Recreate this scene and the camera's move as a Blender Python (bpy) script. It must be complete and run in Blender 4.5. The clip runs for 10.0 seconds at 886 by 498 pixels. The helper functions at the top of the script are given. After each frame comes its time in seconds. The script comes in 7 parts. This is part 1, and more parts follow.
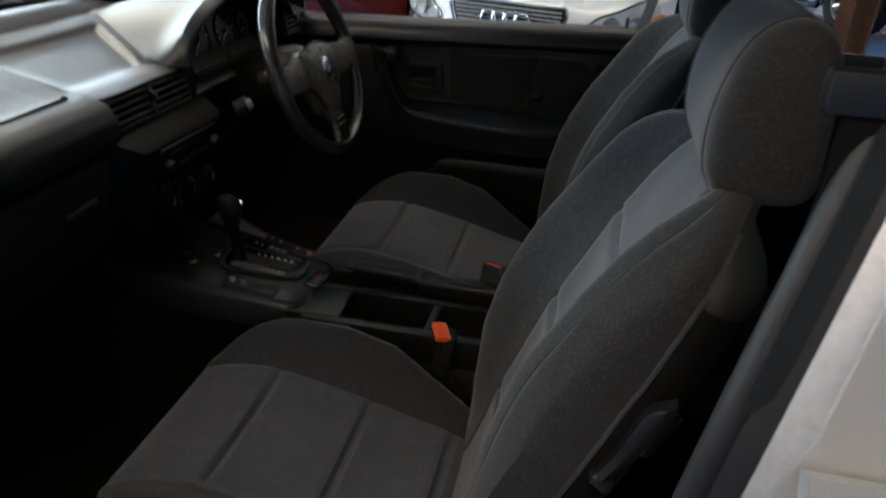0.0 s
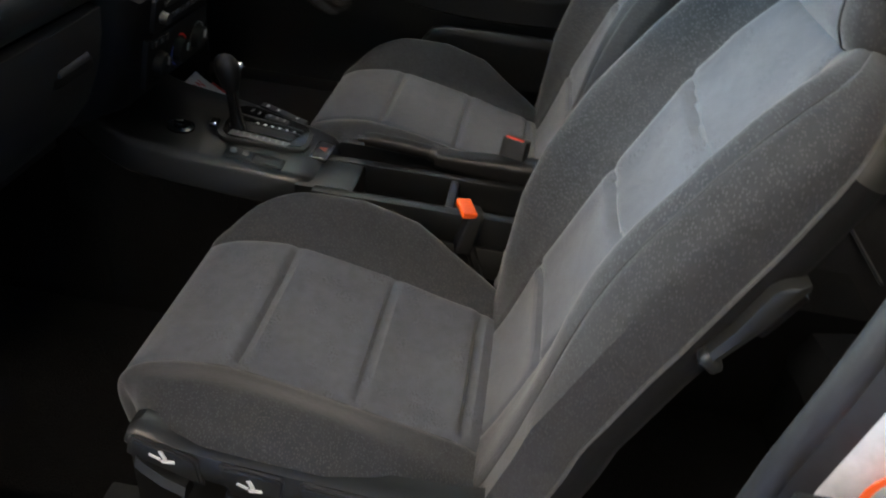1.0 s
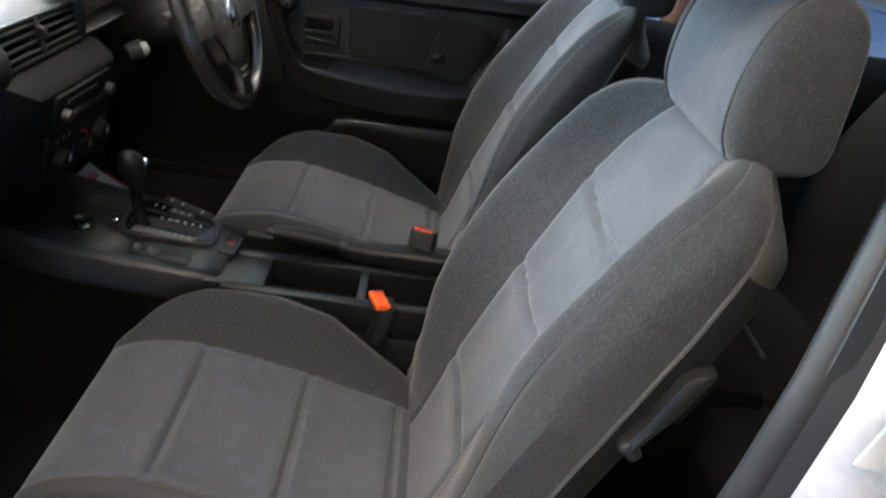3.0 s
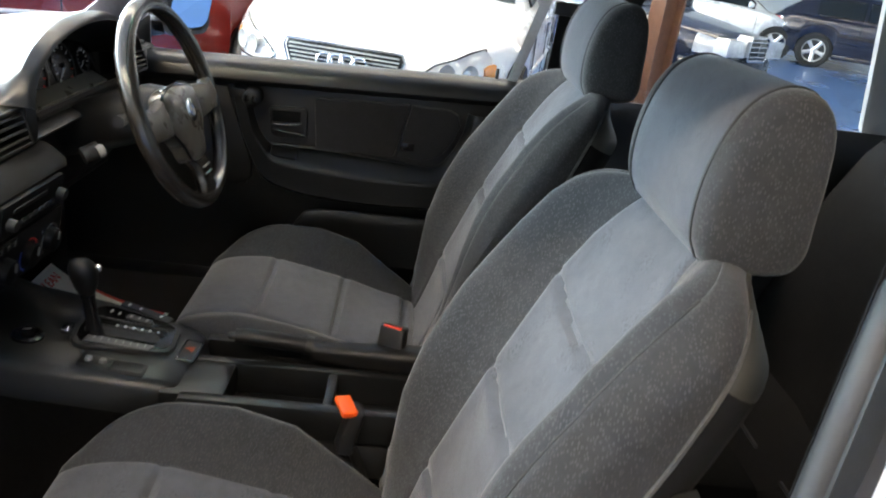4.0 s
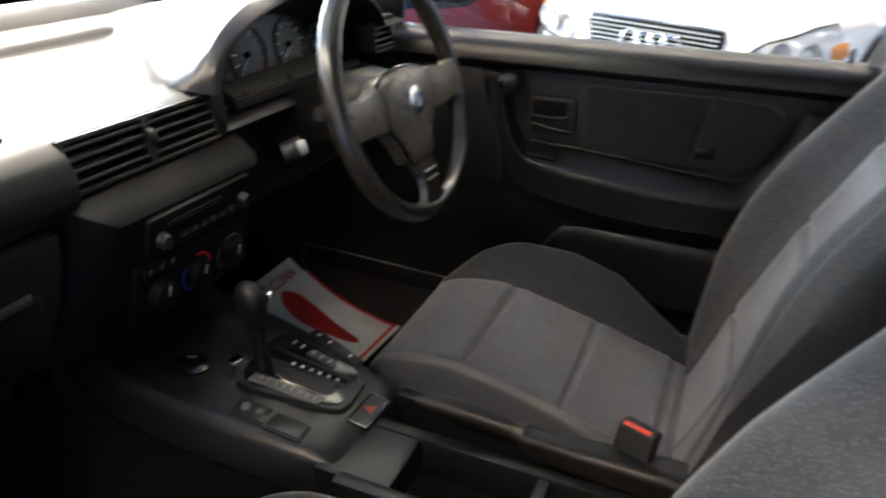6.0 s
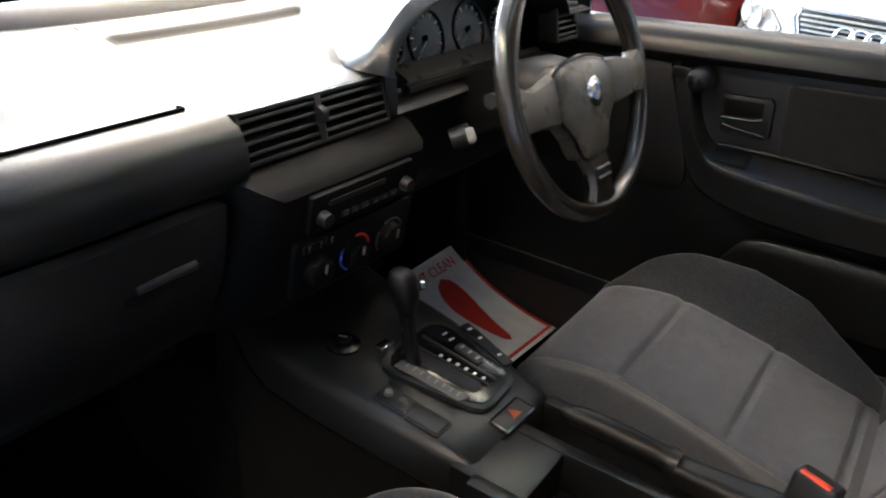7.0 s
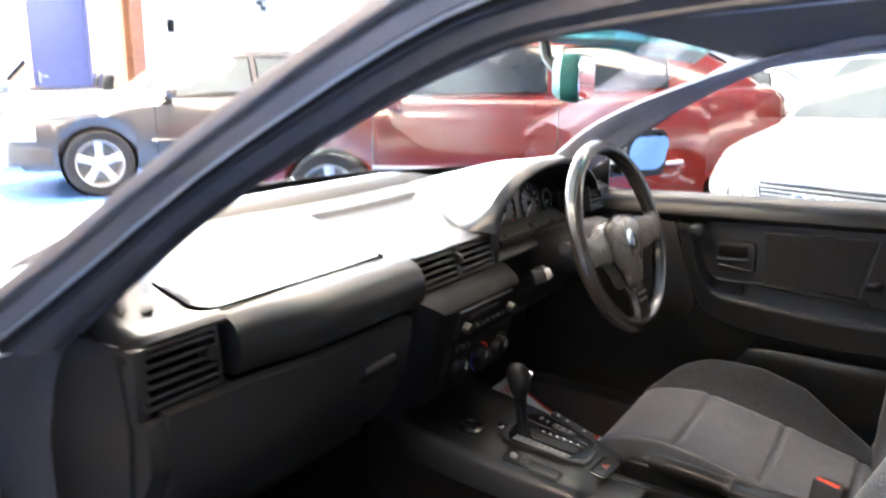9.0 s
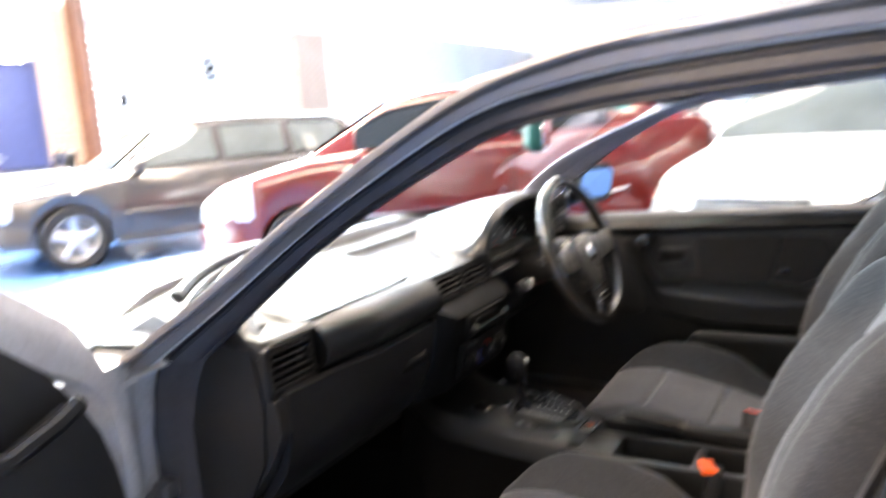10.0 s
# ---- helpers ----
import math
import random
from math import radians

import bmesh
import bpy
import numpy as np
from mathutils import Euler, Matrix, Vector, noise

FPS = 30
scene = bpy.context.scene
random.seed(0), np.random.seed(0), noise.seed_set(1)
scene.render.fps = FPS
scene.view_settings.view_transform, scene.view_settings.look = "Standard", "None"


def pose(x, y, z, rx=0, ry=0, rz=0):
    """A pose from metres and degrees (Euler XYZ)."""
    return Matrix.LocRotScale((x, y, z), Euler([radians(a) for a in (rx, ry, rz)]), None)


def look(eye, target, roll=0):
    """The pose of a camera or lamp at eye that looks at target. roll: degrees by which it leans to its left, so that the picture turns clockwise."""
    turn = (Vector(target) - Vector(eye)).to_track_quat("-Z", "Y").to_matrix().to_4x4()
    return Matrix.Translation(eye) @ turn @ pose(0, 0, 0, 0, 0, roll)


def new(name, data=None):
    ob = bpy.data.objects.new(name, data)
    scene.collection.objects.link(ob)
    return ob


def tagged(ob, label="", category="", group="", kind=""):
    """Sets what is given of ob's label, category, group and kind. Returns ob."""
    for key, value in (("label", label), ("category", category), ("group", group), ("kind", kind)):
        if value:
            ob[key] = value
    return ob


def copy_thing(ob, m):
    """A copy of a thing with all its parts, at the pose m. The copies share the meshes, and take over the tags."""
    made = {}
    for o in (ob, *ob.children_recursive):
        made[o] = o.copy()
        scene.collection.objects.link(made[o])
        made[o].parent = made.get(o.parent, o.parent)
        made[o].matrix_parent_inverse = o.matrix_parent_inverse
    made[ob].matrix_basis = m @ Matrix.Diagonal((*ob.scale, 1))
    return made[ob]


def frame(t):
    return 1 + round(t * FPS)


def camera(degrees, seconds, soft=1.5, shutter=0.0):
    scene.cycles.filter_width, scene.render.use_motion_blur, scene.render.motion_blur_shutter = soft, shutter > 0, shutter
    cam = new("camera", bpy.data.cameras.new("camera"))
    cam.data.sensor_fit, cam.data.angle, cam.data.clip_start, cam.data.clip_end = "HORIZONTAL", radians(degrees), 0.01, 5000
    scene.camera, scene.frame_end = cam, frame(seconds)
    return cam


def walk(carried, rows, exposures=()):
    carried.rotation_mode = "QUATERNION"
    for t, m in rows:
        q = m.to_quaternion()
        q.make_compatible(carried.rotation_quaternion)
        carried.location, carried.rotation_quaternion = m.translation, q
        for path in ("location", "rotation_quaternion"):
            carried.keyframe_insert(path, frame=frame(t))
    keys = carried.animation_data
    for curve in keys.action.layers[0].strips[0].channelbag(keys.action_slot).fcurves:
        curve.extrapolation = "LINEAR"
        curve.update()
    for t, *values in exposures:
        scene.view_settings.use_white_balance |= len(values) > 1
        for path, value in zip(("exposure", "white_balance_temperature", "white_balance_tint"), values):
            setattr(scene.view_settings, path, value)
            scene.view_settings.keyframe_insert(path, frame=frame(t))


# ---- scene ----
cam = camera(61.3, 10.0, soft=1.9, shutter=0.5)
PATH = [
    (0, (-1.164, -0.437, 1.238), (0.6, -0.109, 0.355), 3.4),
    (0.5, (-1.093, -0.361, 1.194), (0.609, -0.126, 0.171), 7.9),
    (0.8, (-1.12, -0.302, 1.176), (0.529, -0.13, 0.058), 7.8),
    (1, (-1.133, -0.282, 1.178), (0.509, -0.175, 0.04), 7.5),
    (1.5, (-1.16, -0.244, 1.165), (0.459, -0.262, -0.01), 9.0),
    (2, (-1.155, -0.243, 1.171), (0.497, -0.288, 0.044), 10.3),
    (2.5, (-1.148, -0.243, 1.186), (0.559, -0.347, 0.148), 10.8),
    (3, (-1.141, -0.249, 1.203), (0.627, -0.39, 0.279), 10.3),
    (3.2, (-1.138, -0.252, 1.21), (0.658, -0.407, 0.342), 9.9),
    (4.3, (-1.011, -0.316, 1.22), (0.853, -0.441, 0.504), 7.9),
    (4.5, (-0.95, -0.35, 1.221), (0.911, -0.39, 0.491), 8.5),
    (5, (-0.85, -0.35, 1.209), (0.996, -0.196, 0.455), 5.7),
    (5.2, (-0.809, -0.336, 1.188), (1.031, -0.108, 0.438), 4.0),
    (5.5, (-0.753, -0.317, 1.185), (1.065, -0.013, 0.409), 2.9),
    (5.8, (-0.708, -0.318, 1.184), (1.035, 0.162, 0.33), 3.6),
    (6, (-0.681, -0.318, 1.164), (1.011, 0.298, 0.294), 4.1),
    (6.2, (-0.66, -0.308, 1.145), (0.986, 0.426, 0.278), 4.1),
    (7.3, (-0.636, -0.304, 1.146), (0.815, 0.741, 0.25), 3.2),
    (7.5, (-0.649, -0.315, 1.156), (0.809, 0.751, 0.297), 3.8),
    (8, (-0.714, -0.322, 1.166), (0.689, 0.838, 0.338), 3.7),
    (8.2, (-0.769, -0.318, 1.188), (0.687, 0.831, 0.44), 3.7),
    (8.5, (-0.879, -0.33, 1.195), (0.676, 0.767, 0.581), 1.9),
    (8.7, (-0.975, -0.348, 1.202), (0.637, 0.687, 0.625), 1.5),
    (9, (-1.1, -0.369, 1.194), (0.532, 0.692, 0.737), 0.8),
    (9.3, (-1.205, -0.428, 1.205), (0.409, 0.695, 0.841), -0.8),
    (9.5, (-1.282, -0.463, 1.217), (0.302, 0.686, 0.806), -2.2),
    (9.8, (-1.405, -0.484, 1.24), (0.194, 0.622, 0.768), -3.4),
    (10, (-1.487, -0.49, 1.236), (0.224, 0.486, 0.892), -4.0),
]
EXPOSURES = [(0, -1.3, 7200, 8), (0.6, -0.2, 7200, 6), (1, 0.22, 7050, 6), (2.5, 0.52, 7000, 7), (4.5, 0.52, 7300, 8), (6, 0.55, 7450, 11), (7.5, 0.82, 7400, 12), (8.5, 1.42, 7450, 14), (9.0, 1.36, 7450, 14), (10, 1.05, 7600, 15)]
walk(cam, [(t, look(eye, target, roll)) for t, eye, target, roll in PATH], EXPOSURES)

# ---- world and light ----
world = bpy.data.worlds.new("sky")
scene.world = world
world.use_nodes = True
wn = world.node_tree
sky = wn.nodes.new("ShaderNodeTexSky")
sky.sky_type, sky.sun_disc = "NISHITA", False
sky.sun_elevation, sky.sun_rotation = radians(38), radians(250)
soft_sky = wn.nodes.new("ShaderNodeHueSaturation")  # a hazy, nearly white sky
soft_sky.inputs["Saturation"].default_value = 0.35
wn.links.new(sky.outputs[0], soft_sky.inputs["Color"])
wn.links.new(soft_sky.outputs[0], wn.nodes["Background"].inputs[0])
wn.nodes["Background"].inputs[1].default_value = 0.035


def area_lamp(name, place, target, sx, sy, watts, colour):
    data = bpy.data.lights.new(name, "AREA")
    data.shape, data.size, data.size_y, data.energy, data.color = "RECTANGLE", sx, sy, watts, colour
    ob = new(name, data)
    ob.matrix_world = look(place, target)
    return ob


# warm fill added at the unseen open side of the hall behind the camera, and daylight at the roller doors ahead of the
# car
area_lamp("side_fill", (-9.0, 2.6, 2.4), (0, 0.0, 0.9), 8.0, 3.6, 26, (1.0, 0.95, 0.88))
area_lamp("daylight_high_windows", (8.6, 10.95, 4.3), (6.0, 0, 1.5), 22.8, 1.2, 4600, (0.60, 0.80, 1.0))
area_lamp("daylight_front", (-1.6, 10.95, 1.8), (-1.6, 0, 1.4), 11.5, 3.0, 800, (0.60, 0.80, 1.0))

# ---- mesh helpers ----


def bm_from(verts, faces):
    bm = bmesh.new()
    vs = [bm.verts.new(v) for v in verts]
    for f in faces:
        try:
            bm.faces.new([vs[i] for i in f])
        except ValueError:
            pass
    bmesh.ops.recalc_face_normals(bm, faces=bm.faces)
    return bm


def joined(*bms):
    """One bmesh out of several."""
    out = bmesh.new()
    for b in bms:
        tmp = bpy.data.meshes.new("tmp")
        b.to_mesh(tmp)
        out.from_mesh(tmp)
        bpy.data.meshes.remove(tmp)
        b.free()
    return out


def moved(bm, m):
    bmesh.ops.transform(bm, matrix=m, verts=bm.verts)
    return bm


def box(c, s, bev=0.0, seg=2, turn=(0, 0, 0)):
    bm = bmesh.new()
    bmesh.ops.create_cube(bm, size=1.0)
    bmesh.ops.scale(bm, vec=s, verts=bm.verts)
    if bev > 0:
        bmesh.ops.bevel(bm, geom=list(bm.edges), offset=min(bev, min(s) * 0.49), segments=seg, profile=0.6, affect="EDGES")
    return moved(bm, pose(*c, *turn))


def plate(outline, thick, m=None, bev=0.0):
    """A polygon in x, y, extruded down z by thick, then placed by m."""
    bm = bmesh.new()
    f = bm.faces.new([bm.verts.new((x, y, 0)) for x, y in outline])
    if f.normal.z < 0:
        bmesh.ops.reverse_faces(bm, faces=[f])
    out = bmesh.ops.extrude_face_region(bm, geom=[f])
    bmesh.ops.translate(bm, vec=(0, 0, -thick), verts=[v for v in out["geom"] if isinstance(v, bmesh.types.BMVert)])
    bmesh.ops.recalc_face_normals(bm, faces=bm.faces)
    if bev > 0:
        top = [e for e in bm.edges if all(abs(v.co.z) < 1e-6 for v in e.verts)]
        if len(top) < len(outline):
            top = [e for e in bm.edges if all(v.co.z > -thick / 2 for v in e.verts)]
        bmesh.ops.bevel(bm, geom=top, offset=bev, segments=2, profile=0.6, affect="EDGES")
    return moved(bm, m) if m else bm


def rounded(w, h, r, n=5):
    """A rounded rectangle's outline about the origin."""
    pts = []
    for cx, cy, a0 in ((w / 2 - r, h / 2 - r, 0), (-w / 2 + r, h / 2 - r, 90), (-w / 2 + r, -h / 2 + r, 180), (w / 2 - r, -h / 2 + r, 270)):
        for k in range(n + 1):
            a = radians(a0 + 90 * k / n)
            pts.append((cx + r * math.cos(a), cy + r * math.sin(a)))
    return pts


def loft(sections, ring=True, caps=True):
    """A skin through sections of equal length; ring: each section is a closed ring."""
    n = len(sections[0])
    verts = [tuple(p) for s in sections for p in s]
    faces = []
    for i in range(len(sections) - 1):
        for j in range(n if ring else n - 1):
            k = (j + 1) % n
            faces.append((i * n + j, i * n + k, (i + 1) * n + k, (i + 1) * n + j))
    if caps and ring:
        faces += [tuple(range(n)), tuple((len(sections) - 1) * n + j for j in range(n))]
    return bm_from(verts, faces)


def tube(points, r, n=10, closed=False):
    """A round bar along points; r may be a list."""
    pts = [Vector(p) for p in points]
    rs = r if isinstance(r, (list, tuple)) else [r] * len(pts)
    secs, up = [], None
    for i, p in enumerate(pts):
        a = pts[i - 1] if (i or closed) else p
        b = pts[(i + 1) % len(pts)] if (i + 1 < len(pts) or closed) else p
        d = (b - a).normalized()
        if up is None:
            up = Vector((0, 0, 1)) if abs(d.z) < 0.9 else Vector((1, 0, 0))
        side = d.cross(up).normalized()
        up = side.cross(d).normalized()
        secs.append([p + rs[i] * (math.cos(t) * side + math.sin(t) * up) for t in (2 * math.pi * k / n for k in range(n))])
    if closed:
        secs.append(secs[0])
        bm = loft(secs, True, False)
        bmesh.ops.remove_doubles(bm, verts=bm.verts, dist=1e-6)
        return bm
    return loft(secs, True, True)


def lathe(profile, m=None, n=28):
    """A turned shape: profile of (radius, height) about z."""
    secs = [[(r * math.cos(2 * math.pi * k / n), r * math.sin(2 * math.pi * k / n), h) for k in range(n)] for r, h in profile]
    bm = loft(secs, True, False)
    return moved(bm, m) if m else bm


def thickened(bm, thick):
    bm.normal_update()
    old = list(bm.faces)
    n = {v: v.normal.copy() for v in bm.verts}
    edge = [e for e in bm.edges if len(e.link_faces) == 1]
    twin = {v: bm.verts.new(v.co - n[v] * thick) for v in list(n)}
    for f in old:
        bm.faces.new([twin[v] for v in reversed(f.verts)])
    for e in edge:
        a, b = e.verts
        bm.faces.new([a, b, twin[b], twin[a]])
    bmesh.ops.recalc_face_normals(bm, faces=bm.faces)
    return bm


def smooth01(a, b, x):
    t = min(1.0, max(0.0, (x - a) / (b - a)))
    return t * t * (3 - 2 * t)


def curve(pairs, x):
    """Smooth value at x along (x, value) pairs."""
    if x <= pairs[0][0]:
        return pairs[0][1]
    for (a, u), (b, v) in zip(pairs, pairs[1:]):
        if x <= b:
            return u + (v - u) * (x - a) / (b - a)
    return pairs[-1][1]


def spline(points, n):
    """n points evenly spread in index along a Catmull-Rom curve through points."""
    p = [Vector(q) for q in points]
    p = [2 * p[0] - p[1]] + p + [2 * p[-1] - p[-2]]
    out = []
    for k in range(n):
        s = k / (n - 1) * (len(p) - 3)
        i = min(int(s), len(p) - 4)
        t = s - i
        a, b, c, d = p[i : i + 4]
        out.append(0.5 * (2 * b + (c - a) * t + (2 * a - 5 * b + 4 * c - d) * t * t + (3 * b - a - 3 * c + d) * t**3))
    return out


def part(name, bm, material, parent, label="", sharp=40):
    me = bpy.data.meshes.new(name)
    for f in bm.faces:
        f.smooth = True
    bm.to_mesh(me)
    bm.free()
    me.set_sharp_from_angle(angle=radians(sharp))
    me.materials.append(material)
    ob = new(name, me)
    if parent:
        ob.parent = parent
    return tagged(ob, label)


def thing(name, label, category, at=(0, 0, 0), turn=0.0, group="", kind=""):
    ob = new(name)
    ob.empty_display_size = 0.1
    ob.matrix_basis = pose(*at, 0, 0, turn)
    return tagged(ob, label, category, group, kind)


def setting(name, bm, material, label):
    return tagged(part(name, bm, material, None), label, "", "", "structure")


# ---- materials ----


def shader(name, colour, rough=0.5, metal=0.0, grain=(40, 0.15), stain=(3, 0.12), bump=(200, 0.1, 0.001), coat=0.0, sheen=0.0, spec=0.5, second=None):
    """A surface with colour varied at two scales and a fine relief."""
    m = bpy.data.materials.new(name)
    m.use_nodes = True
    t = m.node_tree
    b = t.nodes["Principled BSDF"]
    co = t.nodes.new("ShaderNodeTexCoord")

    def noise_at(scale, detail=4.0):
        n = t.nodes.new("ShaderNodeTexNoise")
        n.inputs["Scale"].default_value, n.inputs["Detail"].default_value = scale, detail
        t.links.new(co.outputs["Object"], n.inputs["Vector"])
        return n.outputs["Fac"]

    def ramp(fac, amount):
        r = t.nodes.new("ShaderNodeMapRange")
        r.inputs["From Min"].default_value, r.inputs["From Max"].default_value = 0.3, 0.7
        r.inputs["To Min"].default_value, r.inputs["To Max"].default_value = 1 - amount, 1 + amount
        t.links.new(fac, r.inputs["Value"])
        return r.outputs[0]

    mul = t.nodes.new("ShaderNodeMath")
    mul.operation = "MULTIPLY"
    t.links.new(ramp(noise_at(grain[0]), grain[1]), mul.inputs[0])
    t.links.new(ramp(noise_at(stain[0]), stain[1]), mul.inputs[1])
    mix = t.nodes.new("ShaderNodeVectorMath")
    mix.operation = "SCALE"
    mix.inputs[0].default_value = colour
    t.links.new(mul.outputs[0], mix.inputs["Scale"])
    t.links.new(mix.outputs[0], b.inputs["Base Color"])
    b.inputs["Roughness"].default_value, b.inputs["Metallic"].default_value = rough, metal
    b.inputs["Coat Weight"].default_value, b.inputs["Coat Roughness"].default_value = coat, 0.06
    b.inputs["Sheen Weight"].default_value, b.inputs["Sheen Roughness"].default_value = sheen, 0.4
    b.inputs["Specular IOR Level"].default_value = spec
    if rough > 0.15:
        rr = t.nodes.new("ShaderNodeMapRange")
        rr.inputs["To Min"].default_value, rr.inputs["To Max"].default_value = rough * 0.85, min(1.0, rough * 1.15)
        t.links.new(noise_at(stain[0] * 2.3), rr.inputs["Value"])
        t.links.new(rr.outputs[0], b.inputs["Roughness"])
    if bump[1] > 0:
        k = t.nodes.new("ShaderNodeBump")
        k.inputs["Strength"].default_value, k.inputs["Distance"].default_value = bump[1], bump[2]
        t.links.new(noise_at(bump[0], 2.0), k.inputs["Height"])
        t.links.new(k.outputs[0], b.inputs["Normal"])
    return m


def cloth(name, colour, dot_colour, dot_scale, dot_size, rough=0.9, blotch=0.0):
    """Woven upholstery: a ground shade with small flecks of another shade, gathered in patches where blotch is given, and a weave."""
    m = shader(name, colour, rough, 0.0, (60, 0.12), (5, 0.14), (900, 0.35, 0.0008), sheen=0.25, spec=0.2)
    t = m.node_tree
    b = t.nodes["Principled BSDF"]
    base = b.inputs["Base Color"].links[0].from_socket
    co = t.nodes.new("ShaderNodeTexCoord")
    warp = t.nodes.new("ShaderNodeTexNoise")
    warp.inputs["Scale"].default_value = dot_scale * 0.35
    t.links.new(co.outputs["Object"], warp.inputs["Vector"])
    add = t.nodes.new("ShaderNodeVectorMath")
    add.operation = "MULTIPLY_ADD"
    add.inputs[1].default_value = (1.2 / dot_scale,) * 3
    t.links.new(warp.outputs["Color"], add.inputs[0])
    t.links.new(co.outputs["Object"], add.inputs[2])
    stretch = t.nodes.new("ShaderNodeMapping")
    stretch.inputs["Rotation"].default_value = (0.5, 0.3, 0.4)
    stretch.inputs["Scale"].default_value = (1.0, 1.25, 0.62)
    t.links.new(add.outputs[0], stretch.inputs["Vector"])
    v = t.nodes.new("ShaderNodeTexVoronoi")
    v.inputs["Scale"].default_value = dot_scale
    v.inputs["Randomness"].default_value = 0.75
    t.links.new(stretch.outputs[0], v.inputs["Vector"])
    r = t.nodes.new("ShaderNodeMapRange")
    r.inputs["From Min"].default_value, r.inputs["From Max"].default_value = dot_size, dot_size * 0.55
    t.links.new(v.outputs["Distance"], r.inputs["Value"])
    fac = r.outputs[0]
    if blotch:
        n = t.nodes.new("ShaderNodeTexNoise")
        n.inputs["Scale"].default_value, n.inputs["Detail"].default_value = blotch, 5.0
        t.links.new(co.outputs["Object"], n.inputs["Vector"])
        r2 = t.nodes.new("ShaderNodeMapRange")
        r2.inputs["From Min"].default_value, r2.inputs["From Max"].default_value = 0.50, 0.64
        t.links.new(n.outputs["Fac"], r2.inputs["Value"])
        mm = t.nodes.new("ShaderNodeMath")
        mm.operation = "MULTIPLY"
        t.links.new(fac, mm.inputs[0])
        t.links.new(r2.outputs[0], mm.inputs[1])
        fac = mm.outputs[0]
    mx = t.nodes.new("ShaderNodeMix")
    mx.data_type = "RGBA"
    t.links.new(fac, mx.inputs[0])
    t.links.new(base, mx.inputs[6])
    mx.inputs[7].default_value = (*dot_colour, 1)
    t.links.new(mx.outputs[2], b.inputs["Base Color"])
    return m


def clear_glass(name, tint, gloss=0.10):
    """A thin pane: clear, with a weak mirror that grows at grazing angles."""
    m = bpy.data.materials.new(name)
    m.use_nodes = True
    t = m.node_tree
    t.nodes.clear()
    out = t.nodes.new("ShaderNodeOutputMaterial")
    a, g, x, f, w = (t.nodes.new("ShaderNode" + k) for k in ("BsdfTransparent", "BsdfGlossy", "MixShader", "LayerWeight", "Math"))
    a.inputs[0].default_value = (*tint, 1)
    g.inputs["Roughness"].default_value = 0.01
    f.inputs[0].default_value = 0.18
    w.operation, w.use_clamp = "MULTIPLY_ADD", True
    w.inputs[1].default_value, w.inputs[2].default_value = 0.5, 0.03
    t.links.new(f.outputs["Facing"], w.inputs[0])
    t.links.new(w.outputs[0], x.inputs[0])
    t.links.new(a.outputs[0], x.inputs[1])
    t.links.new(g.outputs[0], x.inputs[2])
    t.links.new(x.outputs[0], out.inputs[0])
    return m


def glowing(name, colour, strength):
    m = bpy.data.materials.new(name)
    m.use_nodes = True
    t = m.node_tree
    b = t.nodes["Principled BSDF"]
    b.inputs["Base Color"].default_value = (*colour, 1)
    b.inputs["Emission Color"].default_value = (*colour, 1)
    b.inputs["Emission Strength"].default_value = strength
    return m


BOLSTER = cloth("bolster_cloth", (0.0290, 0.0308, 0.0345), (0.053, 0.056, 0.061), 300, 0.42)
INSERT = cloth("velour_insert", (0.070, 0.076, 0.089), (0.046, 0.049, 0.057), 260, 0.50, blotch=30)
# the bolster cloth again, with the side walls' shade put into its colour
SHADED_CLOTH = cloth("shaded_bolster_cloth", (0.0275, 0.0280, 0.0300), (0.0475, 0.048, 0.0505), 300, 0.40)
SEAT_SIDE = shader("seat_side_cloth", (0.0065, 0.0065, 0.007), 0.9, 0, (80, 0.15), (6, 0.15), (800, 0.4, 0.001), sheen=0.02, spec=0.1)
PIPING = shader("piping_black", (0.02, 0.02, 0.022), 0.6)
# dark piping lightened to grey: the highlight along it is in the colour
HIGHLIT_CORD = shader("highlit_edge_cord", (0.06, 0.059, 0.057), 0.35, 0, (200, 0.2), (12, 0.1), spec=0.6)
SHELL = shader("seat_back_shell", (0.020, 0.0195, 0.0155), 0.55, 0, (60, 0.08), (6, 0.1), (900, 0.2, 0.0006))
DASH = shader("dash_grained_plastic", (0.0078, 0.0085, 0.0093), 0.31, 0, (120, 0.12), (4, 0.10), (700, 0.35, 0.0008), spec=0.6)
PLASTIC = shader("black_trim_plastic", (0.0062, 0.0066, 0.0072), 0.44, 0, (120, 0.12), (6, 0.15), (600, 0.3, 0.0008), spec=0.60)
CONSOLE = shader("console_plastic", (0.0058, 0.0064, 0.0070), 0.38, 0, (120, 0.12), (6, 0.15), (700, 0.25, 0.0006), spec=0.45)
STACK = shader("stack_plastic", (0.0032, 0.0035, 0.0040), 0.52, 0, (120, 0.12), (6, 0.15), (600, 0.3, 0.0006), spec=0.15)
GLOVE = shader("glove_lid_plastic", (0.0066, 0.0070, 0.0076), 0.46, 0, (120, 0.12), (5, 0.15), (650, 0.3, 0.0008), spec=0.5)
GLOSS_BLACK = shader("gloss_black", (0.008, 0.008, 0.009), 0.18, bump=(50, 0.0, 0.001))
BLUE_TRIM = shader("door_trim_dark", (0.0108, 0.0120, 0.0130), 0.36, 0, (120, 0.12), (5, 0.15), (650, 0.3, 0.0008), spec=0.55)
DOOR_CLOTH = cloth("door_cloth", (0.016, 0.0175, 0.020), (0.025, 0.027, 0.030), 260, 0.3)
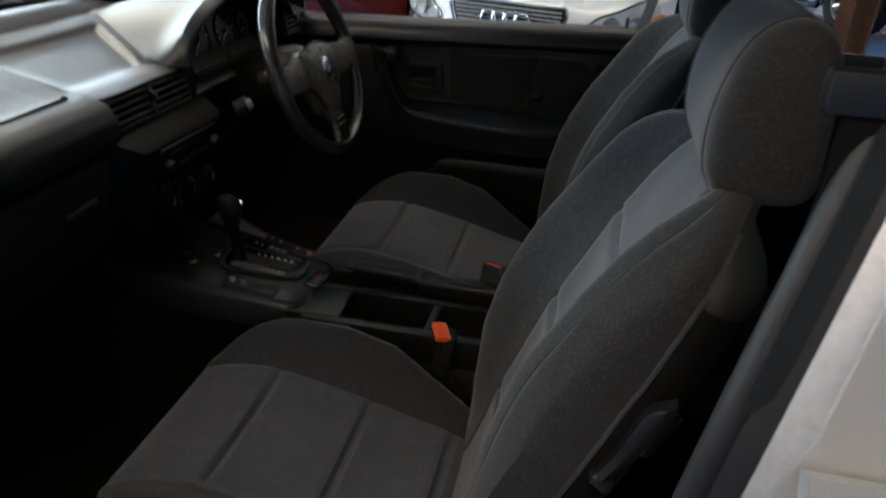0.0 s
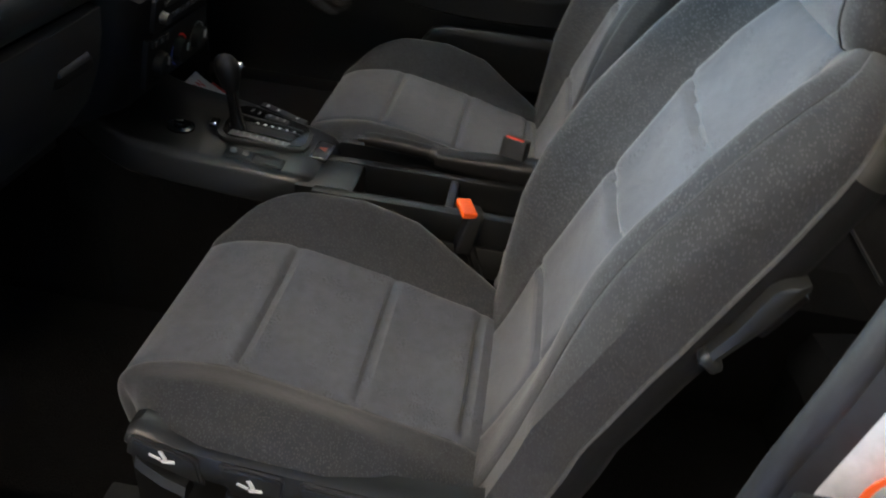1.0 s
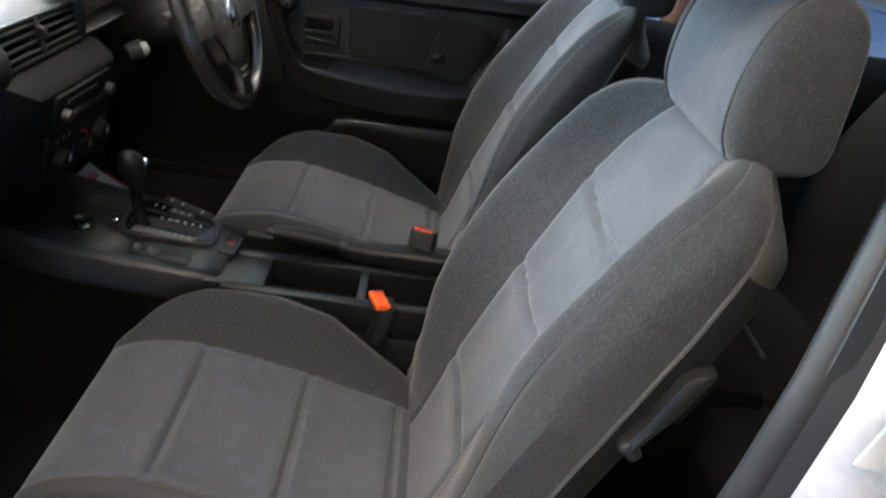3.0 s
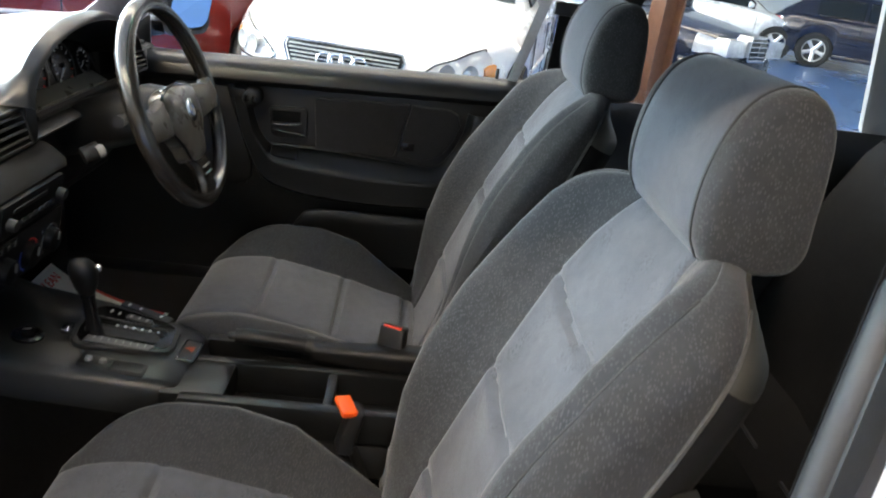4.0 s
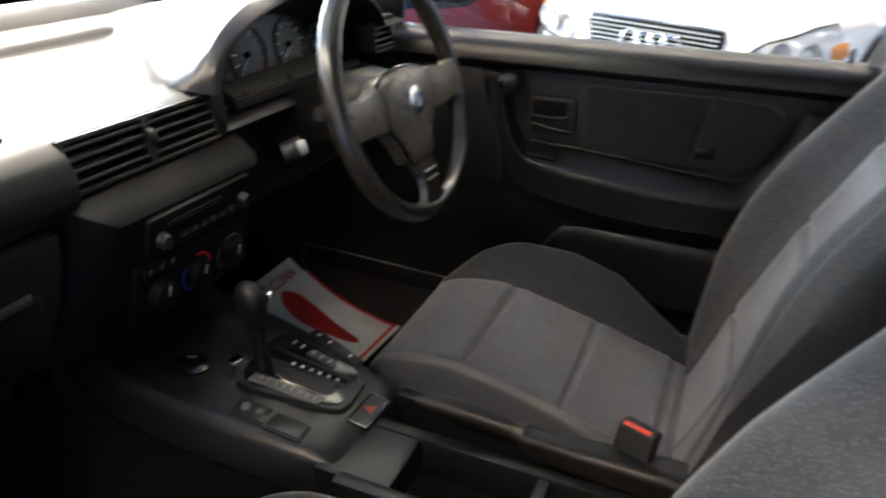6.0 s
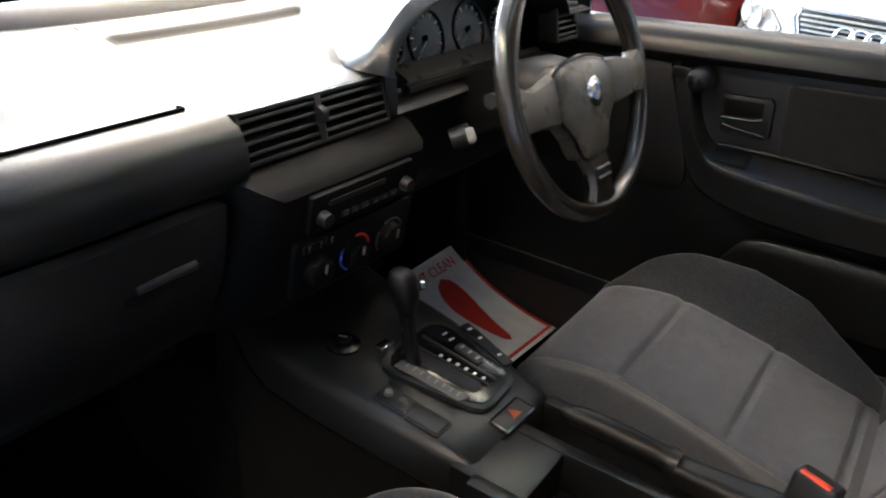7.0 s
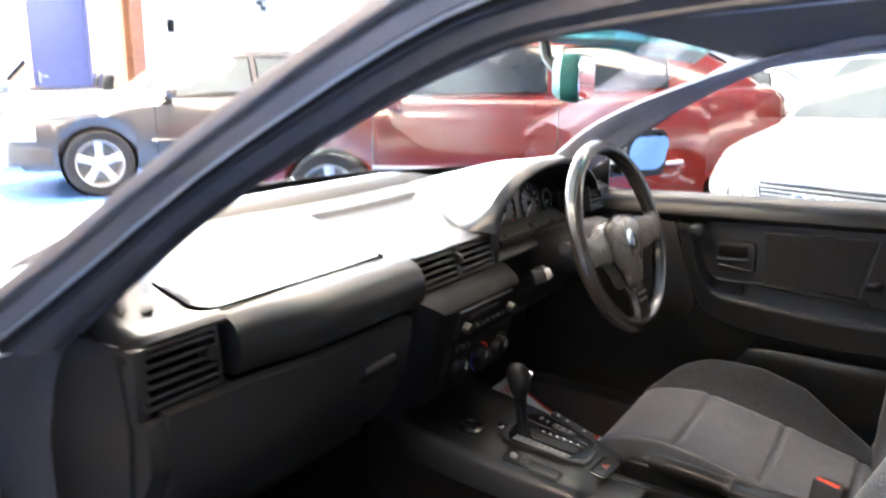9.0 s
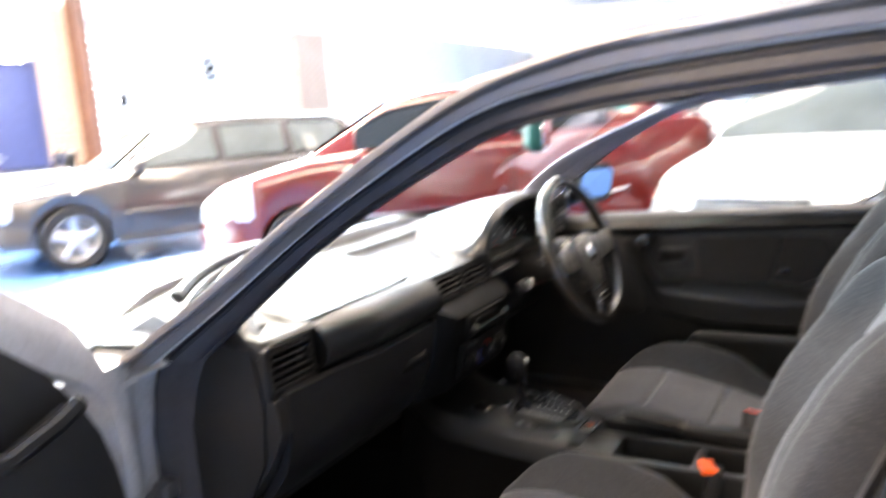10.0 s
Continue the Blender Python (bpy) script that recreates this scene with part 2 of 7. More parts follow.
CARPET = shader("black_carpet", (0.003, 0.003, 0.0032), 0.95, 0, (120, 0.35), (6, 0.3), (500, 0.8, 0.004), sheen=0.02, spec=0.05)
LEATHER = shader("wheel_leather", (0.005, 0.005, 0.0055), 0.42, 0, (90, 0.12), (12, 0.05), (600, 0.12, 0.0004), spec=0.32)
# worn leather, its base lightened to carry the rim's broad grey-tan highlights
RIM = shader("worn_highlit_leather", (0.019, 0.0175, 0.0155), 0.24, 0, (60, 0.25), (14, 0.25), (600, 0.12, 0.0004), spec=1.0)
HUB_PAD = shader("hub_pad_vinyl", (0.105, 0.098, 0.084), 0.28, 0, (90, 0.1), (10, 0.1), (700, 0.35, 0.0006))
CHROME = shader("chrome", (0.75, 0.75, 0.76), 0.14, 1.0, bump=(50, 0.0, 0.001), grain=(20, 0.03), stain=(3, 0.03))
LEVER = shader("satin_lever", (0.013, 0.013, 0.012), 0.36, 0, (90, 0.1), (9, 0.1), (600, 0.15, 0.0004), spec=0.5)
STEEL = shader("bare_steel", (0.45, 0.44, 0.42), 0.35, 1.0)
RUBBER = shader("black_rubber", (0.012, 0.012, 0.014), 0.55, 0, (80, 0.2), (6, 0.2), (400, 0.2, 0.0008))
SEAL = shader("door_seal_grey", (0.034, 0.031, 0.034), 0.5, 0, (80, 0.15), (6, 0.15), (400, 0.2, 0.0008))
PILLAR_TRIM = shader("pillar_trim_grey", (0.44, 0.43, 0.50), 0.6, 0, (120, 0.08), (6, 0.08), (700, 0.25, 0.0006))
# body silver with the passenger-side pillar's shade put into its colour
SHADED_SILVER = shader("shaded_silver_paint", (0.21, 0.196, 0.196), 0.38, 0.25, (300, 0.06), (9, 0.12), (40, 0.05, 0.002), coat=0.4)
HEADLINER = shader("headliner", (0.10, 0.10, 0.11), 0.9, 0, (150, 0.1), (4, 0.06), (600, 0.4, 0.001))
SILVER = shader("silver_paint", (0.52, 0.512, 0.50), 0.32, 0.35, (900, 0.08), (2, 0.04), (80, 0.0, 0.001), coat=0.6)
JAMB = shader("silver_jamb", (0.50, 0.495, 0.50), 0.38, 0.3, (120, 0.08), (14, 0.09), (40, 0.05, 0.002), coat=0.2)
WHITE_PAINT = shader("pale_silver_paint", (0.80, 0.81, 0.82), 0.28, 0.25, (900, 0.04), (2, 0.03), (80, 0.0, 0.001), coat=0.7)
RED_PAINT = shader("red_paint", (0.135, 0.010, 0.007), 0.16, 0.0, (900, 0.08), (2, 0.06), (3, 0.08, 0.006), coat=0.8)
GREY_PAINT = shader("grey_paint", (0.082, 0.075, 0.071), 0.25, 0.4, (900, 0.08), (2, 0.05), (6, 0.04, 0.004), coat=0.9)
NAVY_PAINT = shader("navy_paint", (0.008, 0.012, 0.030), 0.2, 0.2, (900, 0.1), (2, 0.05), (6, 0.04, 0.004), coat=1.0)
BLUE_PAINT = shader("pale_blue_paint", (0.20, 0.21, 0.24), 0.25, 0.4, (900, 0.06), (2, 0.05), (6, 0.04, 0.004), coat=0.9)
DARK_GLASS = shader("dark_car_glass", (0.012, 0.016, 0.018), 0.06, 0, bump=(50, 0.0, 0.001), spec=0.7)
PALE_GLASS = shader("pale_car_glass", (0.09, 0.105, 0.105), 0.06, 0, (2, 0.15), (1, 0.25), bump=(50, 0.0, 0.001), spec=0.7)
LAMP_GLASS = shader("headlamp_lens", (0.72, 0.74, 0.76), 0.12, 0.35, (20, 0.12), (8, 0.12), (40, 0.25, 0.003), coat=1.0)
AMBER = shader("amber_lens", (0.75, 0.24, 0.03), 0.2, 0, (60, 0.2), coat=1.0)
RED_LENS = shader("red_lens", (0.55, 0.02, 0.02), 0.2, 0, (60, 0.2), coat=1.0)
TYRE = shader("tyre_rubber", (0.018, 0.018, 0.019), 0.8)
ALLOY = shader("alloy_rim", (0.62, 0.62, 0.64), 0.3, 0.8)
ORANGE = shader("orange_release_button", (0.85, 0.10, 0.01), 0.4, 0, (60, 0.08))
RED_BUTTON = shader("red_release_button", (0.75, 0.06, 0.03), 0.4, 0, (60, 0.08))
HAZARD_INK = shader("orange_ink", (0.35, 0.06, 0.015), 0.5)
WHITE_MARK = shader("white_marking", (0.70, 0.70, 0.68), 0.5)
GREY_MARK = shader("grey_marking", (0.30, 0.30, 0.29), 0.5)
DIM_MARK = shader("dim_marking", (0.13, 0.13, 0.125), 0.5)
RED_MARK = shader("red_marking", (0.80, 0.04, 0.03), 0.5)
BLUE_MARK = shader("blue_marking", (0.05, 0.10, 0.55), 0.5)
PALE_BLUE = shader("pale_blue_enamel", (0.20, 0.32, 0.60), 0.3)
PAPER = shader("paper_white", (0.86, 0.83, 0.77), 0.8, 0, (30, 0.05), (8, 0.08), (60, 0.3, 0.003))
PAPER_RED = shader("paper_red_ink", (0.70, 0.045, 0.03), 0.75, 0, (30, 0.05), (8, 0.06))
BRICK_M = shader("tan_brick", (0.40, 0.27, 0.19), 0.85, 0, (12, 0.2), (1.2, 0.15), (60, 0.5, 0.004))
MORTAR = shader("mortar", (0.45, 0.42, 0.38), 0.9, 0, (30, 0.15), (2, 0.15), (90, 0.4, 0.003))
BLUE_DOOR = shader("blue_door_paint", (0.045, 0.06, 0.15), 0.45, 0, (8, 0.06), (1, 0.08))
WHITE_WALL = shader("white_wall_paint", (0.78, 0.78, 0.77), 0.7, 0, (12, 0.05), (0.8, 0.06), (40, 0.15, 0.003))
BROWN_STEEL = shader("brown_steel", (0.16, 0.075, 0.045), 0.5, 0, (20, 0.15), (2, 0.12), (60, 0.15, 0.002))
FLOOR_BLUE = shader("blue_floor_paint", (0.07, 0.165, 0.37), 0.28, 0, (3, 0.06), (0.5, 0.05), (14, 0.08, 0.004), coat=0.2)
CEIL_M = shader("ceiling_sheet", (0.62, 0.63, 0.64), 0.8, 0, (6, 0.06), (0.5, 0.06))
TUBE_GLOW = glowing("lamp_tube", (1.0, 0.97, 0.92), 14.0)
TEAL_GLASS = clear_glass("teal_sunband", (0.10, 0.45, 0.45))
GLASS = clear_glass("window_glass", (0.93, 0.96, 0.95))
# the teal that the mirror housing reflects, painted as its base colour
MIRROR_CASE = shader("mirror_case_teal_reflection", (0.012, 0.095, 0.088), 0.40, 0, (120, 0.10), (8, 0.10), (600, 0.2, 0.0005), spec=0.35)
MIRROR = shader("mirror_glass", (0.85, 0.88, 0.92), 0.02, 1.0, bump=(50, 0.0, 0.001), grain=(20, 0.0), stain=(3, 0.0))

# ---- the hall ----
setting("ground", box((4, -2, -0.05), (80, 80, 0.1)), FLOOR_BLUE, "glossy blue painted concrete showroom floor")
setting("ceiling", box((5, -2, 5.1), (44, 30, 0.2)), CEIL_M, "pale sheet ceiling of the showroom hall")
# wall ahead of the car, with openings for a blue door and two roller doors
WY = 11.2
wall = setting(
    "wall_front",
    joined(
        box((5.65, WY, 3.05), (0.98, 0.3, 0.9)),
        box((8, WY, 3.58), (44, 0.2, 0.25)),
        box((-8, WY, 1.75), (6, 0.3, 3.5)),
        box((23.0, WY, 1.75), (14, 0.3, 3.5)),
    ),
    WHITE_WALL,
    "painted masonry wall of the hall with brick piers",
)
setting("wall_right", box((27, -2, 2.5), (0.3, 27, 5)), WHITE_WALL, "white far wall of the showroom hall")
setting("wall_back", box((8, -17, 2.5), (38, 0.3, 5)), WHITE_WALL, "white back wall of the showroom hall")
setting("wall_left", joined(box((-11, 7.5, 2.5), (0.3, 7, 5)), box((-11, -11, 2.5), (0.3, 12, 5)), box((-11, 0, 4.7), (0.3, 12, 0.6))), WHITE_WALL, "white wall with a wide open doorway")

setting("backdrop", box((8, 14.5, 3.5), (60, 0.1, 7.0)), glowing("overcast_sky", (0.94, 0.97, 1.0), 6.0), "bright overcast sky beyond the high windows")
for k in range(15):
    setting("window_mullion", box((-11 + 2.6 * k, WY, 4.35), (0.08, 0.12, 1.3)), WHITE_WALL, "white mullion of the high window band")

door = thing("blue_door", "blue painted steel fire door between brick piers", "door", (5.65, WY - 0.02, 0), kind="structure")
part("leaf", box((0, 0, 1.28), (0.94, 0.06, 2.56), 0.006), BLUE_DOOR, door)
part("frame", joined(box((-0.48, 0, 1.3), (0.05, 0.14, 2.6)), box((0.48, 0, 1.3), (0.05, 0.14, 2.6)), box((0, 0, 2.61), (1.0, 0.14, 0.05))), BLUE_DOOR, door)
part("handle", joined(box((-0.36, -0.05, 1.05), (0.04, 0.03, 0.16), 0.005), tube([(-0.36, -0.06, 1.07), (-0.36, -0.09, 1.07), (-0.25, -0.09, 1.07)], 0.009)), STEEL, door)

for name, x0, x1 in (("roller_door_1", 6.8, 12.5), ("roller_door_2", 13.7, 16.0)):
    rd = thing(name, "white slatted roller door, brightly lit", "roller door", ((x0 + x1) / 2, WY, 0), kind="structure")
    w = x1 - x0
    for k in range(22):
        part("slat", box((0, 0.02, 0.08 + k * 0.158), (w, 0.03, 0.15), 0.012, 1), WHITE_WALL, rd)
    part("hood", box((0, 0, 3.42), (w, 0.35, 0.18), 0.02), WHITE_WALL, rd)
sign = thing("wall_sign", "small dark notice board on the roller door", "sign", (9.9, WY - 0.03, 2.55))
part("board", box((0, 0, 0), (0.34, 0.02, 0.48), 0.004), GREY_MARK, sign)
for k, (dx, dz) in enumerate(((-0.07, 0.14), (0.07, 0.05), (-0.05, -0.05), (0.06, -0.15))):
    part("bar", box((dx, -0.013, dz), (0.15, 0.006, 0.07)), GLOSS_BLACK, sign)
sign = thing("wall_sign", "small dark notice on the roller door", "sign", (7.75, WY - 0.03, 1.95))
part("board", box((0, 0, 0), (0.16, 0.02, 0.24), 0.004), GLOSS_BLACK, sign)
post = thing("steel_column", "brown painted steel column of the hall", "column", (6.78, WY - 0.35, 0), kind="structure")
part("web", box((0, 0, 2.5), (0.02, 0.2, 5)), BROWN_STEEL, post)
part("flange", box((0, -0.1, 2.5), (0.22, 0.018, 5)), BROWN_STEEL, post)
part("flange", box((0, 0.1, 2.5), (0.22, 0.018, 5)), BROWN_STEEL, post)
post2 = thing("steel_column", "brown painted steel column between parked cars", "column", (5.0, -2.25, 0), 20, kind="structure")
part("web", box((0, 0, 2.5), (0.02, 0.17, 5)), BROWN_STEEL, post2)
part("flange", box((0, -0.085, 2.5), (0.18, 0.018, 5)), BROWN_STEEL, post2)
part("flange", box((0, 0.085, 2.5), (0.18, 0.018, 5)), BROWN_STEEL, post2)
part("base_plate", box((0, 0, 0.01), (0.3, 0.3, 0.02), 0.003), BROWN_STEEL, post2)

# rows of tube lamps under the ceiling
strip = thing("strip_lamp", "white ceiling batten with glowing fluorescent tubes", "ceiling light", (-4.0, 1.2, 4.55), group="ceiling lamps")
part("housing", box((0, 0, 0.06), (0.22, 1.5, 0.07), 0.01), WHITE_WALL, strip)
for dy in (-0.6, 0.6):
    part("hanger", tube([(0, dy, 0.09), (0, dy, 0.46)], 0.008, 6), STEEL, strip)
part("tube", tube([(-0.06, -0.72, 0), (-0.06, 0.72, 0)], 0.02), TUBE_GLOW, strip)
part("tube", tube([(0.06, -0.72, 0), (0.06, 0.72, 0)], 0.02), TUBE_GLOW, strip)
for i in range(6):
    for j in range(6):
        if i or j:
            copy_thing(strip, pose(-4.0 + 3.4 * i, 1.2 + (j - 3) * 2.6, 4.55))
for xl, yl, width, length, watts, tone in ((-4.0, 2.7, 0.5, 8.0, 580, (1.0, 0.83, 0.66)), (3.7, 7.1, 1.2, 7.4, 1150, (1.0, 0.95, 0.88)), (2.8, 1.2, 0.5, 6.0, 150, (1.0, 0.88, 0.76)), (9.0, -1.0, 0.5, 14, 320, (1.0, 0.86, 0.72))):
    area_lamp("strip_light", (xl, yl, 4.45), (xl, yl, 0), width, length, watts, tone)

# brick piers beside the blue door and between the roller doors
for name, x0, x1 in (("wall_pier_1", 4.54, 5.16), ("wall_pier_2", 6.14, 6.76), ("wall_pier_3", 12.52, 13.68)):
    pier = thing(name, "tan brick pier with pale mortar joints", "wall", ((x0 + x1) / 2, WY, 0), kind="structure")
    w = x1 - x0
    part("mortar_core", box((0, 0, 1.73), (w - 0.012, 0.285, 3.46)), MORTAR, pier)
    n = round(w / 0.215)
    shared = {}
    for row in range(46):
        z = 0.0375 + row * 0.075
        shift = 0.5 if row % 2 else 0.0
        cols = [(k + 0.5, 1.0) for k in range(n)] if not shift else [(0.25, 0.5)] + [(k + 1.0, 1.0) for k in range(n - 1)] + [(n - 0.25, 0.5)]
        for c_, f_ in cols:
            if f_ not in shared:
                first = part("brick", box((0, 0, 0), (w / n * f_ - 0.011, 0.30, 0.064), 0.003, 1), BRICK_M, pier)
                shared[f_] = first.data
                ob = first
            else:
                ob = new("brick", shared[f_])
                ob.parent = pier
            ob.location = (-w / 2 + c_ * w / n, 0.003 * math.sin(7.0 * row + 3.0 * c_), z)

# ---- our car: body shell ----
# outer and inner edges of the door opening along pillar and roof: (y, z)
OUTER = [(0.60, 0.835), (0.53, 0.882), (0.363, 0.993), (0.196, 1.117), (0.053, 1.214), (-0.043, 1.267), (-0.132, 1.297), (-0.242, 1.318), (-0.42, 1.330), (-0.62, 1.335)]
INNER = [(0.47, 0.86), (0.427, 0.903), (0.347, 0.978), (0.225, 1.078), (0.05, 1.175), (-0.060, 1.222), (-0.176, 1.238), (-0.317, 1.248), (-0.509, 1.262), (-0.64, 1.266)]


def edge_line(pairs, x0, z0, k, n=40, side=-1):
    pts = [(0, y, z) for y, z in pairs]
    return [Vector((side * (-(x0 + k * (p.z - z0))), p.y, p.z)) for p in spline(pts, n)]


body = thing("hatchback_body", "silver three-door hatchback body with its passenger side open", "car", (0, 0, 0))
for side in (-1, 1):
    a = edge_line(OUTER, -0.79, 0.87, 0.42, side=side)
    b = edge_line(INNER, -0.64, 0.90, 0.30, side=side)
    lines = []
    for f, lift in ((-0.01, -0.004), (0.0, 0.0), (0.04, 0.005), (0.12, 0.004), (0.16, -0.012), (0.20, 0.004), (0.34, 0.010), (0.44, 0.004), (0.50, -0.006), (0.56, 0.006), (0.70, 0.020), (0.86, 0.020), (1.0, 0.006), (1.06, -0.012)):
        line = []
        for i, (p, q) in enumerate(zip(a, b)):
            d = q - p
            t = a[min(i + 1, len(a) - 1)] - a[max(i - 1, 0)]
            nrm = t.cross(d).normalized()
            if nrm.x * side < 0:
                nrm = -nrm
            line.append(p + d * f + nrm * lift)
        lines.append(line)
    # the passenger-side skin gets the shade-darkened silver, the driver's side plain silver
    part("pillar_skin", thickened(loft(lines[0:5] if side < 0 else lines[5:9], False, False), 0.004), SHADED_SILVER if side < 0 else SILVER, body, "silver painted windscreen pillar and roof rail")
    if side > 0:
        part("pillar_lining", thickened(loft([[p + Vector((-0.006, -0.004, -0.002)) for p in l] for l in lines[5:14]], False, False), 0.004), PILLAR_TRIM, body, "grey plastic lining beside the driver's window")
    if side < 0:
        part("pillar_channel", thickened(loft([l[3:] for l in lines[4:9]], False, False), 0.004), SHADED_SILVER, body, "silver painted door opening flange, darkened for shade")
        part("pillar_seal", thickened(loft([l[4:] for l in lines[8:14]], False, False), 0.004), SEAL, body, "black rubber door seal")
        for k_, r_ in ((9, 0.0045), (11, 0.0040)):
            part("seal_lip", tube([p for p in lines[k_][4:]][::2], r_, 8), RUBBER, body, "soft rubber sealing lip")
        part("flange_groove", tube([p for p in lines[4][3:]][::2], 0.0030, 6), RUBBER, body)
        part("flange_edge", tube([p for p in lines[7][3:]][::2], 0.0028, 6), SILVER, body, "bright rolled flange edge")
    # inner trim of the pillar, facing the cabin
    c = [q + Vector((-side * (0.055 - 0.02 * smooth01(0.1, -0.3, q.y)), 0.075 * smooth01(-0.15, 0.2, q.y), 0.035 * smooth01(0.0, -0.3, q.y))) for q in b]
    b0 = b if side < 0 else [p + Vector((0.024, -0.016, 0.018)) for p in b]
    part("pillar_trim", thickened(loft([b0, [(p + q) / 2 + Vector((-side * 0.008, -0.01, 0)) for p, q in zip(b, c)], c], False, False), 0.006), PILLAR_TRIM, body, "grey plastic inner pillar trim")
    if side < 0:
        part("screen_band", thickened(loft([c, [p + Vector((-side * 0.012, 0.018, 0.002)) for p in c]], False, False), 0.004), GLOSS_BLACK, body)

# roof with headliner
rows_out, rows_in = [], []
for i in range(9):
    y = -0.02 - i * 0.22
    w = 0.60 if y > -1.3 else 0.60 - 0.12 * (-1.3 - y)
    z0 = curve([(-1.9, 1.26), (-1.3, 1.335), (-0.5, 1.335), (-0.1, 1.30), (0.0, 1.27)], y)
    rows_out.append([(w * u, y + 0.06 * (1 - u * u), z0 + 0.045 * (1 - u * u)) for u in (-1, -0.9, -0.7, -0.4, 0, 0.4, 0.7, 0.9, 1)])
    rows_in.append([(w * u * 0.93, y + 0.05 * (1 - u * u), z0 - 0.045 + 0.03 * (1 - u * u)) for u in (-1, -0.9, -0.7, -0.4, 0, 0.4, 0.7, 0.9, 1)])
part("roof_skin", thickened(loft(rows_out, False, False), 0.004), SILVER, body)
part("headliner", thickened(loft(rows_in, False, False), 0.004), HEADLINER, body, "dark grey fabric headliner")

# floor, tunnel, bulkhead, sills
part("floor_pan", box((0, -0.35, 0.19), (1.46, 2.3, 0.05), 0.01), CARPET, body, "black carpeted footwell floor")
part("tunnel", loft([[(-0.11, y, 0.21), (-0.10, y, 0.40), (-0.07, y, 0.44), (0.07, y, 0.44), (0.10, y, 0.40), (0.11, y, 0.21)] for y in (-0.95, 0.0, 0.78)]), CARPET, body)
part("bulkhead", loft([[(-0.72, 0.62, 0.20), (0.72, 0.62, 0.20)], [(-0.72, 0.80, 0.36), (0.72, 0.80, 0.36)], [(-0.72, 0.84, 0.84), (0.72, 0.84, 0.84)]], False, False), CARPET, body)
for side in (-1, 1):
    part("sill", box((side * 0.75, -0.25, 0.27), (0.13, 1.75, 0.17), 0.03), JAMB, body)
    part("sill_trim", box((side * 0.688, -0.12, 0.30), (0.075, 1.7, 0.15), 0.012), PLASTIC, body)
    # rear quarter: pillar face, side panel, window
    quarter = []
    for y in (-0.60, -0.80, -0.99, -1.0, -1.02, -1.08, -1.18, -1.34, -1.50, -1.60, -1.66, -1.68, -1.69, -1.80, -1.93):
        low_z = 0.30 + (math.sqrt(max(0.0, 0.34**2 - (y + 1.34) ** 2)) if abs(y + 1.34) < 0.34 else 0.0)
        quarter.append([(side * 0.81, y, low_z), (side * 0.825, y, max(0.60, low_z + 0.02)), (side * 0.81, y, 0.86), (side * 0.775, y, 0.925)])
    part("rear_quarter", thickened(loft(quarter, False, False), 0.02), SILVER, body)
    part("rear_side_trim", thickened(loft([[(side * 0.66, y, 0.24), (side * 0.655, y, 0.62), (side * 0.69, y, 0.88), (side * 0.74, y, 0.93)] for y in (-0.66, -0.9, -1.3, -1.8)], False, False), 0.012), BLUE_TRIM, body, "dark grey rear side panel")
    jamb_line = [(-0.515, 0.30), (-0.500, 0.45), (-0.499, 0.65), (-0.510, 0.76), (-0.522, 0.84), (-0.540, 0.93), (-0.585, 1.08), (-0.63, 1.24), (-0.65, 1.30)]
    face = []
    for dy, dx in ((-0.026, -0.026), (-0.008, -0.016), (0.0, -0.004), (-0.010, 0.006), (-0.034, 0.010), (-0.042, 0.017), (-0.066, 0.029), (-0.10, 0.035), (-0.14, 0.032)):
        face.append([(side * (0.718 + dx - 0.36 * max(0.0, z - 0.90)), y + dy - 0.019, z - 0.02) for y, z in jamb_line])
    if side < 0:
        part("door_seal", joined(thickened(loft(face[0:5], False, False), 0.006), tube([(Vector(p_) + Vector(q_)) / 2 for p_, q_ in zip(face[1], face[3])], 0.013, 12)), RUBBER, body, "thick black rubber door seal")
        part("door_jamb", thickened(loft(face[4:9], False, False), 0.006), JAMB, body, "pale silver painted door jamb")
    part("centre_pillar_trim", thickened(loft([[(side * (0.722 - 0.36 * max(0.0, z - 0.90)), y - (0.03 if side < 0 else 0.055), z) for y, z in jamb_line], [(side * (0.70 - 0.33 * max(0.0, z - 0.90)), y - 0.16, z) for y, z in jamb_line]], False, False), 0.01), BLUE_TRIM, body)
    part("centre_pillar_skin", thickened(loft([[(side * (0.756 - 0.40 * max(0.0, z - 0.90)), ya - 0.01, z) for z, ya in ((0.88, -0.575), (0.93, -0.60), (1.08, -0.645), (1.27, -0.70))], [(side * (0.770 - 0.40 * max(0.0, z - 0.90)), ya, z) for z, ya in ((0.88, -0.74), (0.93, -0.74), (1.08, -0.755), (1.27, -0.78))]], False, False), 0.004), SILVER, body)
    part("rear_pillar", thickened(loft([[(side * 0.775, -1.45, 0.92), (side * 0.62, -1.30, 1.30)], [(side * 0.74, -1.95, 0.92), (side * 0.55, -1.72, 1.28)]], False, False), 0.03), SILVER, body)
    q = part("quarter_glass", loft([[(side * 0.765, -0.70, 0.93), (side * 0.625, -0.74, 1.27)], [(side * 0.765, -1.45, 0.93), (side * 0.625, -1.32, 1.28)]], False, False), GLASS, body)
    q.visible_shadow = False
part("tail_panel", box((0, -1.93, 0.62), (1.5, 0.06, 0.62), 0.02), SILVER, body)
q = part("rear_screen", loft([[(-0.62, -1.93, 0.93), (0.62, -1.93, 0.93)], [(-0.50, -1.74, 1.27), (0.50, -1.74, 1.27)]], False, False), GLASS, body)
q.visible_shadow = False
